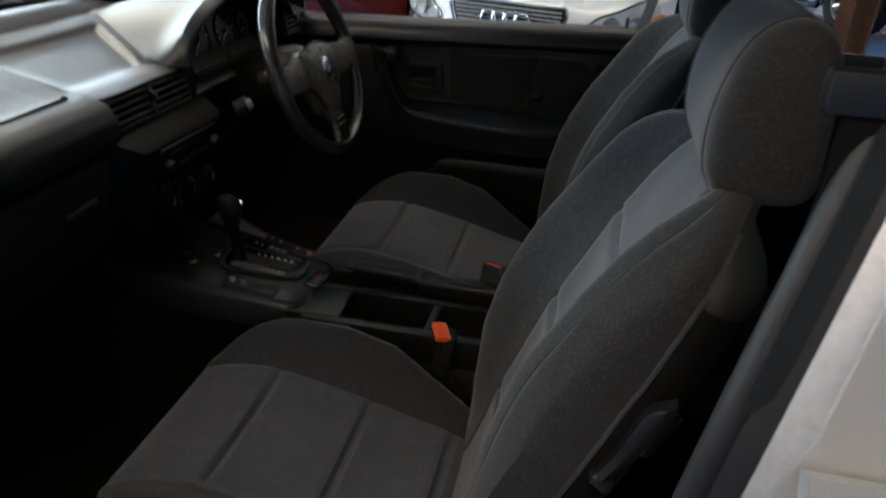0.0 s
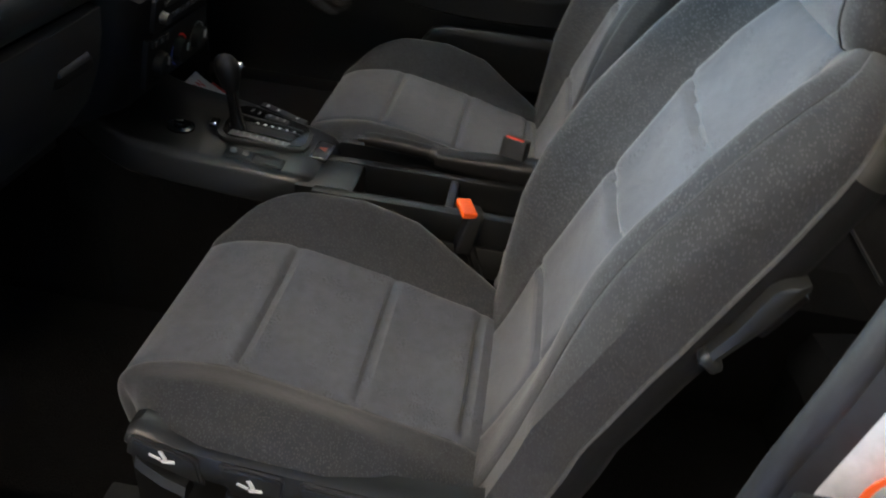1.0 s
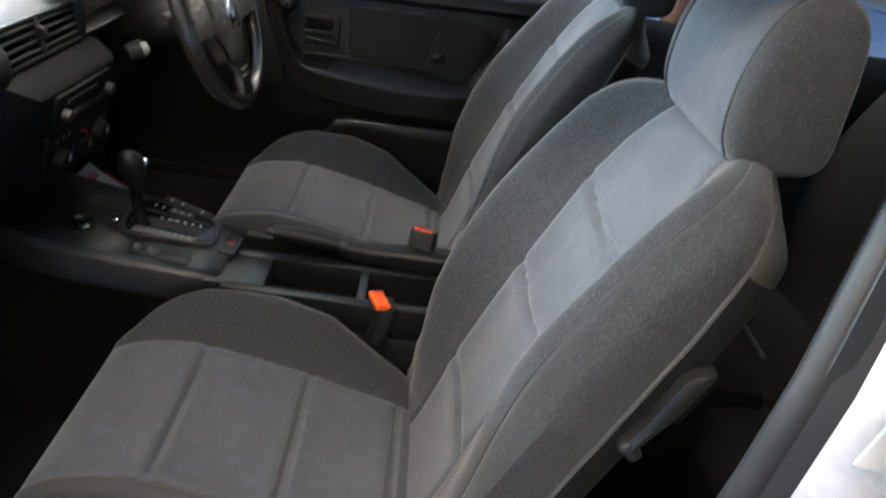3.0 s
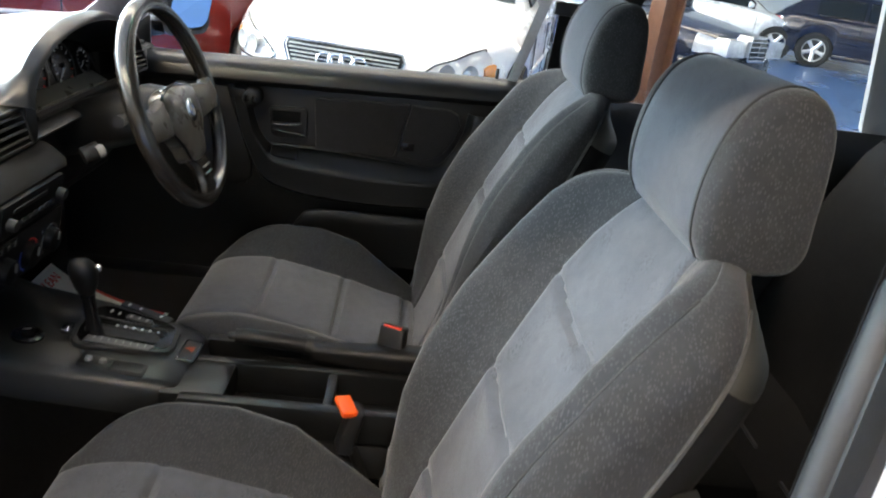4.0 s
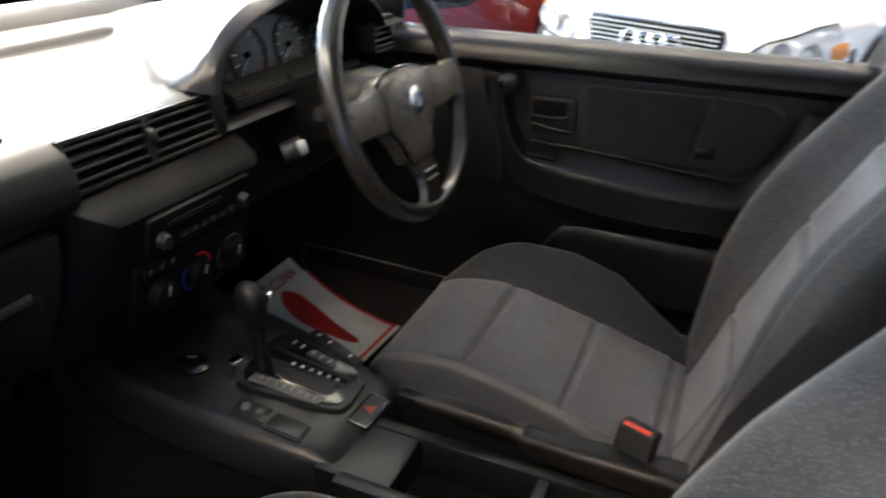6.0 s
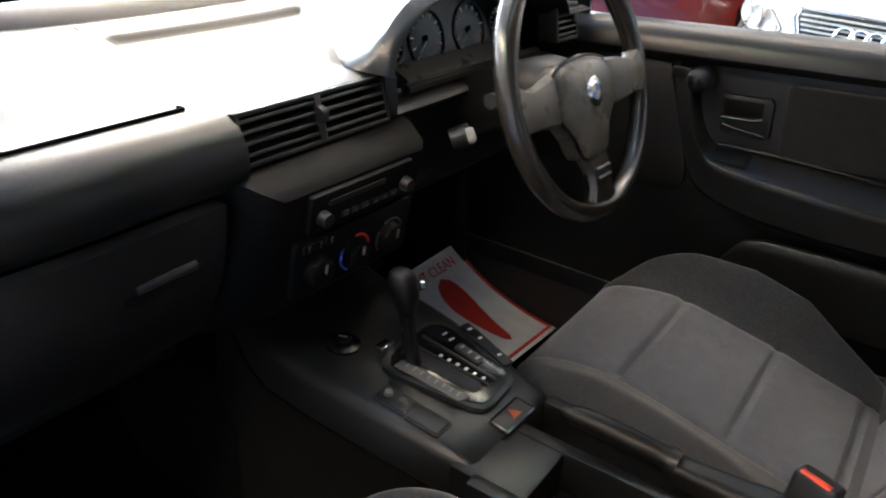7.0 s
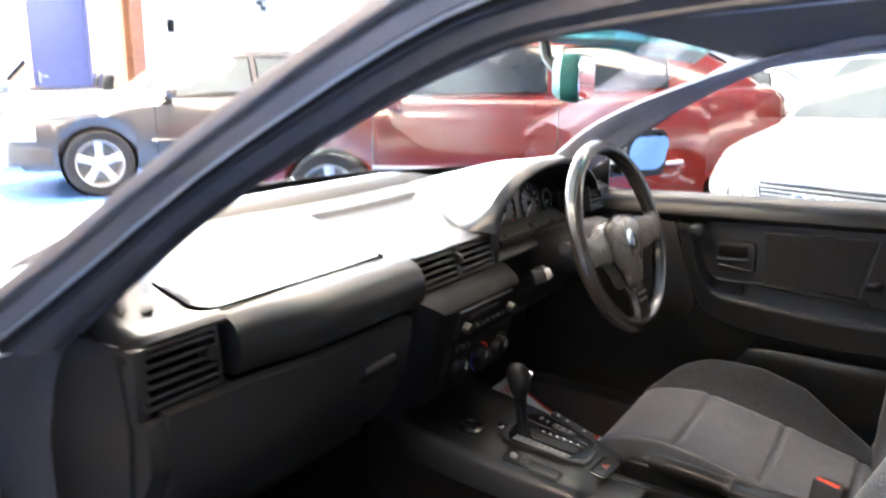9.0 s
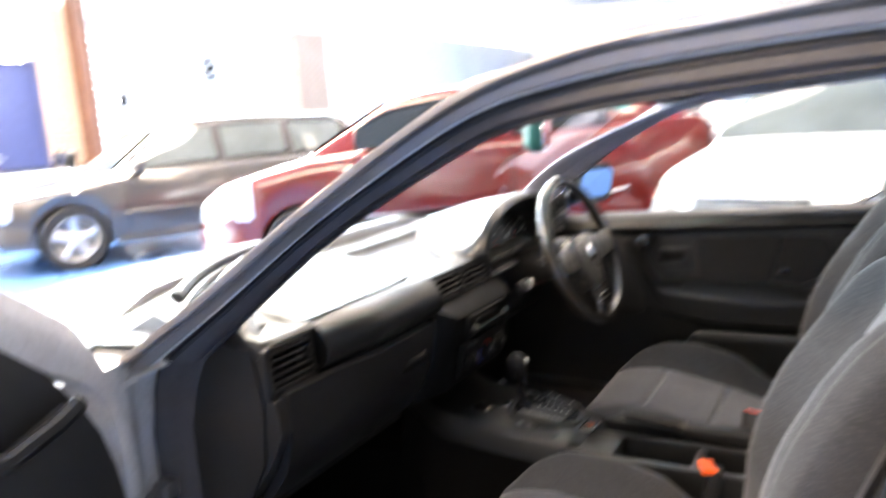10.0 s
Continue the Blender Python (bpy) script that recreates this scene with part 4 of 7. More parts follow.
FACE = [(0.352, 0.9015), (0.325, 0.898), (0.305, 0.887), (0.294, 0.868), (0.292, 0.846), (0.299, 0.828), (0.312, 0.818)]
pad = []
for k in range(27):
    x = -0.503 + (0.503 - 0.132) * k / 26
    end = 0.0
    back = 0.022 * smooth01(-0.36, -0.50, x)
    pad.append([(x, y + 0.02 * end, z - 0.012 * end) for _, y, z in top_line(x)] + [(x, y + back, z) for y, z in FACE])
part("pad_end", bm_from(pad[0] + [(-0.503, 0.45, 0.82)], [tuple(range(len(pad[0]) + 1))]), DASH, dash)
part("pad", thickened(loft(pad, False, False), 0.02), DASH, dash, "grained black padded top")
near = []
for k in range(8):
    x = -0.648 + (0.648 - 0.503) * (0, 0.06, 0.13, 0.25, 0.4, 0.6, 0.8, 1.0)[k]
    r = smooth01(-0.622, -0.648, x)
    near.append([(x, y, z - 0.010 * r) for _, y, z in top_line(x)] + [(x, 0.352, 0.9025 - 0.010 * r), (x, 0.342, 0.9005 - 0.012 * r), (x, 0.337, 0.8945 - 0.012 * r)])
part("pad", thickened(loft(near, False, False), 0.012), DASH, dash)
part("vent_panel", loft([[(x, y, z) for y, z in ((0.340, 0.812), (0.322, 0.806), (0.314, 0.785), (0.314, 0.75), (0.345, 0.69), (0.40, 0.62), (0.44, 0.62), (0.44, 0.812))] for x in (-0.642, -0.620, -0.505)]), PLASTIC, dash)
part("end_panel", bm_from([(x, y, z) for x in (-0.640, -0.648) for y, z in ((0.340, 0.800), (0.350, 0.70), (0.40, 0.61), (0.60, 0.60), (0.60, 0.895), (0.355, 0.895))], [(0, 1, 2, 3, 4, 5), (6, 7, 8, 9, 10, 11)] + [(k, (k + 1) % 6, 6 + (k + 1) % 6, 6 + k) for k in range(6)]), PLASTIC, dash, "black end panel of the dashboard")
part("vent_cheek", box((-0.634, 0.385, 0.848), (0.020, 0.110, 0.090), 0.006), PLASTIC, dash)


def slanted(x, y):
    """The dip's end and the hood's foot run back at a slant, away from the middle."""
    return x + 0.76 * smooth01(-0.07, 0.05, x) * (min(max(y, 0.352), 0.60) - 0.352)


mid_pad = []
for x0 in (-0.132, -0.127, -0.122, -0.112, -0.106, -0.08, -0.05, -0.02, 0.01, 0.035, 0.042, 0.048, 0.054, 0.060, 0.068, 0.085, 0.105, 0.128):
    inside = smooth01(-0.127, -0.106, x0) * (1 - smooth01(0.044, 0.062, x0))
    line = []
    for y, r in [(9.0, 0), (0.70, 0), (0.64, 0), (0.59, 0), (0.567, 0), (0.560, 0.08), (0.556, 0.5), (0.552, 0.92), (0.546, 1), (0.52, 1), (0.48, 1), (0.44, 1), (0.41, 1), (0.395, 0.8), (0.385, 0.35), (0.375, 0), (0.345, 0), (0.327, 0)]:
        x = slanted(x0, y)
        y = min(y, screen_y(x) - 0.004 * (y < 1))
        line.append((x, y, pad_z(x, y) - 0.009 * r * inside - 0.004 * (y < 0.335)))
    mid_pad.append(line)
part("pad", thickened(loft(mid_pad, False, False), 0.014), DASH, dash, "grained top with a shallow storage dip")
# the hood: an arched rim, its top falling back to the windscreen
hood = []
for a in [180.0 * k / 40 for k in range(41)] + [190.0, 200.0]:
    ca, sa = math.cos(radians(min(a, 180))), math.sin(radians(min(a, 180)))
    xr = 0.372 - 0.250 * ca + 0.0035 * max(0.0, a - 180)
    zr = 0.897 + 0.112 * max(0.0, sa) ** 0.92
    if a > 90:
        zr = max(zr, 0.925)
    lift = max(0.002, zr + 0.016 * sa - 0.902)
    lean = 0.76 * smooth01(120, 0, a)
    line = []
    for y in (0.80, 0.70, 0.64, 0.59, 0.54, 0.49, 0.44, 0.40, 0.365, 0.340):
        x = xr - 0.016 * ca - 0.030 * max(0.0, ca) * smooth01(0.33, 0.37, y) + lean * (min(y, 0.60) - 0.338)
        y = min(y, screen_y(x) - 0.01 * (0.80 - y))
        soft = max(0.02, sa) ** (1.3 * smooth01(0.318, 0.378, y))
        line.append((x, y, pad_z(x, y) + lift * soft * (1 - smooth01(0.27, 0.63, y)) ** 0.65 * 1.03))
    for y, off in ((0.322, 0.0145), (0.309, 0.0105), (0.301, 0.005), (0.299, 0.0), (0.304, -0.004), (0.325, -0.012), (0.37, -0.032), (0.402, -0.050)):
        line.append((xr - off * ca, y, zr + off * max(sa, 0.25)))
    hood.append(line)
part("instrument_hood", thickened(loft(hood, False, False), 0.005), DASH, dash, "arched grained hood over the instruments")
part("hood_cheek", thickened(loft([[(0.122, 0.316, 0.902), (0.126, 0.316, 0.86), (0.140, 0.325, 0.815)], [(0.130, 0.303, 0.898), (0.136, 0.304, 0.86), (0.152, 0.318, 0.815)], [(0.140, 0.310, 0.897), (0.146, 0.315, 0.86), (0.165, 0.330, 0.815)], [(0.150, 0.41, 0.897), (0.160, 0.41, 0.86), (0.190, 0.40, 0.815)]], False, False), 0.004), DASH, dash)
ledge = []
for k in range(22):
    x = -0.62 + 1.06 * k / 21
    yb = min(0.612, screen_y(x) - 0.105)
    e = smooth01(-0.62, -0.54, x) * (1 - smooth01(0.30, 0.44, x))
    ledge.append([(x, yb + dy, pad_z(x, yb + dy) - 0.004 + dz * e) for dy, dz in ((0, 0.0), (0.008, 0.008), (0.032, 0.021), (0.042, 0.0235), (0.055, 0.024), (0.075, 0.022), (0.092, 0.0))])
part("screen_ledge", thickened(loft(ledge, False, False), 0.004), DASH, dash, "raised ledge below the windscreen")
# airbag lid and storage dip on top
lid = []
for k in range(12):
    x = -0.522 + 0.362 * (0, 0.01, 0.04, 0.12, 0.25, 0.4, 0.55, 0.7, 0.85, 0.95, 0.99, 1.0)[k]
    sink = 0.0025 * (smooth01(-0.516, -0.522, x) + smooth01(-0.21, -0.16, x))
    row = [(x, y, pad_z(x, y) + 0.0015 - sink) for y in (0.362, 0.385)]
    for g in (0.10, 0.21, 0.33, 0.40):
        y = 0.385 + (screen_y(x) - 0.385) * g
        row.append((x, y, pad_z(x, y) + 0.0015 - sink - 0.003 * (g > 0.35)))
    lid.append(row)
part("airbag_lid", thickened(loft(lid, False, False), 0.003), DASH, dash, "smooth grained airbag lid")
lid_line = [(-0.163, 0.366, 0.9045), (-0.160, 0.3585, 0.9035), (-0.30, 0.3575, 0.9030), (-0.49, 0.3575, 0.9030), (-0.507, 0.360, 0.9035), (-0.518, 0.368, 0.9045), (-0.5235, 0.385, 0.9055), (-0.5235, 0.43, pad_z(-0.5235, 0.43) + 0.001), (-0.521, 0.47, pad_z(-0.521, 0.47) - 0.001)]
part("lid_joint", tube(lid_line, 0.0023, 6), CARPET, dash, "fine dark joint along the airbag lid")
for k in range(4):
    part("embossed_bar", box((-0.485 + 0.014 * k, 0.384, 0.9057), (0.008, 0.004, 0.001), 0, 2, (10, 0, 0)), DASH, dash)
part("screen_slot", tube([(x, screen_y(x) - 0.055, 0.953) for x in [-0.5 + 0.05 * k for k in range(20)]], 0.006, 6), GLOSS_BLACK, dash)
part("speaker_grille", plate(rounded(0.062, 0.046, 0.014), 0.004, pose(-0.582, 0.424, pad_z(-0.582, 0.424) + 0.0005, 14, 0, -35), 0.001), PLASTIC, dash, "small slatted loudspeaker grille")
for k in range(6):
    part("grille_rib", box((-0.597 + 0.0062 * k, 0.424 + 0.0028 * (k - 2.5), pad_z(-0.582, 0.424 + 0.0028 * (k - 2.5)) + 0.003), (0.0022, 0.036, 0.003), 0, 2, (14, 0, -35)), DASH, dash)


def vent(name, x0, x1, y, zt, h, n, lean, label, split=True):
    """A black vent with slats, its face leaning back by lean degrees."""
    v = thing(name, label, "air vent", ((x0 + x1) / 2, y, zt - h / 2))
    w = x1 - x0
    m = pose(0, 0, 0, lean, 0, 0)
    part("back", moved(box((0, 0.035, 0), (w, 0.004, h)), m), GLOSS_BLACK, v)
    part("frame", moved(joined(box((0, 0.015, h / 2 - 0.003), (w, 0.04, 0.006), 0.002), box((0, 0.015, -h / 2 + 0.003), (w, 0.04, 0.006), 0.002), box((-w / 2 + 0.003, 0.015, 0), (0.006, 0.04, h), 0.002), box((w / 2 - 0.003, 0.015, 0), (0.006, 0.04, h), 0.002)), m), PLASTIC, v)
    for k in range(n):
        z = h / 2 - (k + 1) * h / (n + 1)
        part("slat", moved(box((0, 0.004, z), (w - 0.012, 0.016, 0.0045), 0.0018, 2, (-12, 0, 0)), m), PLASTIC, v)
    if split:
        part("divider", moved(box((0, 0.004, 0), (0.012, 0.02, h - 0.006), 0.003), m), PLASTIC, v)
        part("thumb_wheel", moved(lathe([(0.0, -0.006), (0.011, -0.005), (0.012, 0), (0.011, 0.005), (0.0, 0.006)], pose(0, -0.004, 0.004, 0, 90, 0), 16), m), CONSOLE, v)
    else:
        part("thumb_wheel", moved(lathe([(0.0, -0.005), (0.010, -0.004), (0.011, 0), (0.010, 0.004), (0.0, 0.005)], pose(w / 2 - 0.012, -0.004, 0.006, 90, 0, 0), 16), m), CONSOLE, v)
    return v


vent("air_vent", -0.127, 0.125, 0.318, 0.898, 0.062, 4, -14, "black double air vent in the middle of the dashboard")
vent("air_vent", -0.636, -0.522, 0.335, 0.891, 0.074, 5, -6, "black slatted side air vent at the dashboard's end", False)
vent("air_vent", 0.600, 0.682, 0.318, 0.938, 0.066, 5, -8, "black slatted side air vent beside the wheel", False)
part("vent_surround", loft([[(0.688, y, z) for y, z in ((0.45, 0.96), (0.36, 0.955), (0.345, 0.92), (0.35, 0.86), (0.45, 0.85))], [(0.66, y, z) for y, z in ((0.45, 0.972), (0.365, 0.965), (0.358, 0.92), (0.362, 0.865), (0.45, 0.85))], [(0.58, y, z) for y, z in ((0.45, 0.972), (0.395, 0.965), (0.378, 0.92), (0.378, 0.865), (0.45, 0.85))]]), DASH, dash)

# glove box and knee shelf, passenger side
GF = [(0.310, 0.815), (0.313, 0.78), (0.325, 0.73), (0.350, 0.675), (0.385, 0.630), (0.42, 0.605)]
glove = thing("glove_box", "closed black glove box with a recessed handle", "glove box", (0, 0, 0))
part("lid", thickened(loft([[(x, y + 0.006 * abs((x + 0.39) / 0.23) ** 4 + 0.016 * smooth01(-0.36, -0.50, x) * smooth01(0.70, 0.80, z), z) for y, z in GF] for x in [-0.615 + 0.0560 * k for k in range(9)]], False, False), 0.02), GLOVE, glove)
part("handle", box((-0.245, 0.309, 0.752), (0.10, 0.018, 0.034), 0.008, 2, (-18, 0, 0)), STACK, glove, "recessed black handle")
part("catch", box((-0.245, 0.300, 0.757), (0.075, 0.010, 0.012), 0.004, 2, (-18, 0, 0)), PLASTIC, glove)
part("knee_shelf", loft([[(x, y, z) for y, z in ((0.384, 0.606), (0.392, 0.616), (0.412, 0.610), (0.60, 0.585), (0.60, 0.570), (0.41, 0.588), (0.386, 0.594))] for x in [-0.64 + 0.112 * k for k in range(5)]]), DASH, dash, "shelf edge below the glove box")

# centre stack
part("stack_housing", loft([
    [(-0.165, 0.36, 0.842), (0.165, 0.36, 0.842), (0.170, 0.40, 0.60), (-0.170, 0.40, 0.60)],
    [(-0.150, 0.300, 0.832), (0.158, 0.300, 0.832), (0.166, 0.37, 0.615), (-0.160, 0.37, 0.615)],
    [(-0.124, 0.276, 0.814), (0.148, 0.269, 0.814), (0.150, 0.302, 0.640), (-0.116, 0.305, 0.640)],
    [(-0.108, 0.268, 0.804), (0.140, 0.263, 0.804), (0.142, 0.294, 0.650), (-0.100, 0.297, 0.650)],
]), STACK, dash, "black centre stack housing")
ST = Matrix.Translation((0.016, 0.2795, 0.728)) @ pose(0, 0, 0, 90 + 10.0, 0, -1.2)
radio = thing("car_radio", "black car radio in the centre stack", "car radio", (0, 0, 0))
part("fascia", plate(rounded(0.186, 0.054, 0.004), 0.02, ST @ pose(0.006, 0.046, 0.008), 0.003), STACK, radio)
part("cassette_slot", plate(rounded(0.10, 0.007, 0.003), 0.002, ST @ pose(-0.01, 0.060, 0.0115)), CONSOLE, radio)
for k in range(6):
    part("button", plate(rounded(0.013, 0.008, 0.002), 0.003, ST @ pose(-0.03 + 0.018 * k, 0.036, 0.0125), 0.0008), PLASTIC, radio)
    part("button_mark", plate(rounded(0.006, 0.0025, 0.001), 0.0005, ST @ pose(-0.03 + 0.018 * k, 0.036, 0.0131)), DIM_MARK, radio)
for k in (-1, 1):
    part("knob", lathe([(0.0, 0.0), (0.010, 0.0), (0.009, 0.012), (0.0, 0.012)], ST @ pose(0.006 + 0.076 * k, 0.044, 0.010), 18), PLASTIC, radio)
heater = thing("heater_panel", "heater panel with three black knobs and red and blue arcs", "control panel", (0, 0, 0))
part("panel", plate(rounded(0.216, 0.084, 0.006), 0.02, ST @ pose(0.002, -0.028, 0.008), 0.002), STACK, heater)
for k, x in enumerate((-0.068, 0.0, 0.068)):
    part("knob", lathe([(0.0, 0.0), (0.021, 0.0), (0.019, 0.014), (0.016, 0.016), (0.0, 0.016)], ST @ pose(x, -0.034, 0.008), 24), STACK, heater)
    part("pointer", plate(rounded(0.003, 0.014, 0.001), 0.003, ST @ pose(x, -0.024, 0.0275)), DIM_MARK, heater)
for x, a0, a1, mat_ in ((0.0, 10, 95, RED_MARK), (0.0, 150, 250, BLUE_MARK), (0.068, 20, 120, DIM_MARK), (0.068, 150, 230, DIM_MARK)):
    arc = [radians(a0 + (a1 - a0) * k / 10) for k in range(11)]
    part("scale_arc", plate([(0.0275 * math.cos(a), 0.0275 * math.sin(a)) for a in arc] + [(0.0245 * math.cos(a), 0.0245 * math.sin(a)) for a in reversed(arc)], 0.0006, ST @ pose(x, -0.034, 0.0108)), mat_, heater)
for k in range(3):
    part("push_button", plate(rounded(0.016, 0.012, 0.002), 0.004, ST @ pose(-0.088 + 0.019 * k, 0.006, 0.0125), 0.001), STACK, heater)
    part("button_mark", joined(plate(rounded(0.004, 0.004, 0.001), 0.0006, ST @ pose(-0.0885 + 0.019 * k, 0.0085, 0.0132)), plate(rounded(0.0015, 0.006, 0.0005), 0.0006, ST @ pose(-0.0885 + 0.019 * k, 0.004, 0.0132))), DIM_MARK, heater)
part("stack_throat", loft([[(-0.105, 0.33, 0.648), (0.145, 0.33, 0.648), (0.145, 0.44, 0.648), (-0.105, 0.44, 0.648)], [(-0.085, 0.43, 0.575), (0.115, 0.43, 0.575), (0.115, 0.50, 0.575), (-0.085, 0.50, 0.575)]]), PLASTIC, dash)

# instruments
clus = thing("instrument_cluster", "instrument cluster with white dials under the hood", "instruments", (0, 0, 0))
CL = Matrix.Translation((0.375, 0.392, 0.915)) @ pose(0, 0, 0, 76, 0, 0)
part("face", plate([(-0.215, -0.062), (0.215, -0.062)] + [(0.215 * math.cos(radians(10 * k)), -0.030 + 0.084 * math.sin(radians(10 * k))) for k in range(19)], 0.006, CL), GLOSS_BLACK, clus)
for x, r in ((-0.150, 0.026), (-0.062, 0.044), (0.056, 0.044), (0.145, 0.026)):
    part("dial_rim", moved(tube([(r * math.cos(radians(15 * k)), r * math.sin(radians(15 * k)), 0) for k in range(24)], 0.0018, 6, True), CL @ pose(x, -0.008, 0.002)), PLASTIC, clus)
    for k in range(11):
        a = radians(225 - 27 * k)
        part("dial_mark", plate(rounded(0.008, 0.0022, 0.0008), 0.0005, CL @ pose(x + 0.82 * r * math.cos(a), -0.008 + 0.82 * r * math.sin(a), 0.0008, 0, 0, math.degrees(a))), RED_MARK if (r > 0.04 and k > 8) else WHITE_MARK, clus)
    part("needle", plate([(0, -0.0015), (r * 0.75, -0.0006), (r * 0.75, 0.0006), (0, 0.0015)], 0.001, CL @ pose(x, -0.008, 0.005, 0, 0, 215)), WHITE_MARK, clus)
    part("boss", lathe([(0.0, 0), (0.006, 0), (0.005, 0.006), (0.0, 0.006)], CL @ pose(x, -0.008, 0), 14), GLOSS_BLACK, clus)
part("lower_rail", loft([[(x, 0.340, 0.866), (x, 0.332, 0.862), (x, 0.332, 0.855), (x, 0.345, 0.852), (x, 0.352, 0.862)] for x in (0.20, 0.30, 0.45, 0.58)]), LEVER, clus, "satin lower rail")
# beige reflection in the clear instrument cover, modelled as a solid strip
part("cover_reflection", loft([[(x, 0.385, 0.882), (x, 0.352, 0.866), (x, 0.352, 0.855), (x, 0.39, 0.855)] for x in (0.22, 0.35, 0.55)]), HUB_PAD, clus)
part("lower_lip", loft([[(x, 0.345, 0.852), (x, 0.318, 0.846), (x, 0.312, 0.840), (x, 0.318, 0.833), (x, 0.385, 0.812), (x, 0.395, 0.84)] for x in (0.148, 0.30, 0.45, 0.62)]), DASH, clus, "grained lip below the instruments")
part("driver_lower_panel", thickened(loft([[(x, y, z) for y, z in ((0.372, 0.815), (0.355, 0.78), (0.36, 0.72), (0.40, 0.66), (0.47, 0.62))] for x in (0.165, 0.25, 0.40, 0.55, 0.66)], False, False), 0.01), PLASTIC, dash, "black lower panel under the steering column")
part("driver_shelf_edge", tube([(0.165, 0.405, 0.655), (0.40, 0.405, 0.655), (0.66, 0.405, 0.655)], 0.008, 8), CONSOLE, dash)

# ---- steering wheel ----
sw = thing("steering_wheel", "black leather three-spoke steering wheel with grey centre pad", "steering wheel", (0.369, 0.149, 0.873))
WM = pose(0, 0, 0, 0, 0, -2.5) @ Matrix(((1, 0, 0, 0), (0, 0.34, -0.9404, 0), (0, 0.9404, 0.34, 0), (0, 0, 0, 1)))  # local x right, y up the wheel, z to the driver
WH = WM @ Matrix.Translation((-0.006, -0.004, -0.011))  # the hub sits back from the rim
secs = []
for k in range(72):
    a = 2 * math.pi * k / 72
    c, s = math.cos(a), math.sin(a)
    grip = 1.0 + 0.10 * math.exp(-((math.degrees(a) % 360 - 30) / 14) ** 2) + 0.10 * math.exp(-((math.degrees(a) % 360 - 150) / 14) ** 2)
    secs.append([WM @ Vector(((0.187 + 0.0150 * grip * math.cos(b)) * c, (0.187 + 0.0150 * grip * math.cos(b)) * s, 0.0165 * grip * math.sin(b))) for b in (2 * math.pi * j / 14 for j in range(14))])
secs.append(secs[0])
rim = loft(secs, True, False)
bmesh.ops.remove_doubles(rim, verts=rim.verts, dist=1e-6)
part("rim", rim, RIM, sw, "black leather rim")


def spoke(pts, widths, thick):
    out = []
    for (x, y, z), (wx, wy) in zip(pts, widths):
        out.append([WM @ Vector((x + a * wx, y + a * wy, z + b)) for a, b in ((-1, 0), (-0.85, thick), (0, thick * 1.35), (0.85, thick), (1, 0), (0.85, -thick), (-0.85, -thick))])
    return loft(out)


for sg in (-1, 1):
    part("spoke", spoke([(sg * x, y, z) for x, y, z in ((0.05, -0.010, -0.008), (0.085, -0.010, -0.004), (0.115, -0.010, 0.005), (0.145, -0.012, 0.002), (0.165, -0.010, 0.0), (0.184, -0.006, 0))], [(0, w) for w in (0.038, 0.037, 0.033, 0.028, 0.031, 0.044)], 0.012), HUB_PAD, sw, "grey vinyl spoke")
part("spoke", spoke([(-0.004, -0.07, -0.008), (-0.003, -0.10, -0.004), (0.0, -0.125, 0.002), (0.0, -0.155, 0.0), (0.0, -0.184, 0)], [(w, 0) for w in (0.044, 0.036, 0.029, 0.026, 0.046)], 0.010), RIM, sw, "dark lower spoke with two slots")
half = [(0.0, 0.043), (0.04, 0.040), (0.066, 0.032), (0.079, 0.018), (0.081, -0.008), (0.076, -0.034), (0.060, -0.052), (0.046, -0.070), (0.038, -0.090), (0.026, -0.102)]
pad_line = half + [(0.0, -0.106)] + [(-x, y) for x, y in reversed(half[1:])]
ring = [Vector((x, y, 0)) for x, y in pad_line]
ringd = spline([*ring, ring[0]], 65)[:-1]
part("airbag_pad", loft([[WH @ Vector((p.x * s, (p.y + 0.02) * s - 0.02, z)) for p in ringd] for s, z in ((0.98, -0.012), (1.0, 0.008), (0.985, 0.019), (0.94, 0.025), (0.80, 0.030), (0.5, 0.033), (0.15, 0.034))]), HUB_PAD, sw, "grey vinyl airbag pad")
part("pad_seam", moved(tube([(p.x * 1.012, (p.y + 0.02) * 1.012 - 0.02, 0.0165) for p in ringd], 0.0030, 6, True), WH), GLOSS_BLACK, sw)
part("badge", lathe([(0.0, 0.0), (0.022, 0.0), (0.022, 0.002), (0.019, 0.0035), (0.0, 0.0035)], WH @ pose(0, -0.009, 0.0335), 28), CHROME, sw, "round chrome badge")
for a0, mat_ in ((0, PALE_BLUE), (90, WHITE_MARK), (180, PALE_BLUE), (270, WHITE_MARK)):
    arc = [radians(a0 + 9 * k) for k in range(11)]
    part("badge_quarter", plate([(0, 0)] + [(0.012 * math.cos(a), 0.012 * math.sin(a)) for a in arc], 0.0008, WH @ pose(0, -0.009, 0.0375)), mat_, sw)
for y in (-0.124, -0.138):
    part("spoke_slot", moved(box((0, y, 0.0145), (0.036, 0.0035, 0.003), 0.001), WM), STEEL, sw)
part("column_shroud", loft([[WM @ Vector((x * s, y * s, z)) for x, y in rounded(0.11, 0.10, 0.04)] for z, s in ((-0.02, 0.75), (-0.05, 1.0), (-0.12, 1.05), (-0.24, 0.95))]), PLASTIC, sw, "black column shroud")
part("stalk", tube([WM @ Vector(p) for p in ((-0.04, 0.0, -0.055), (-0.10, 0.01, -0.05), (-0.165, 0.012, -0.045))], [0.007, 0.008, 0.011], 10), PLASTIC, sw)
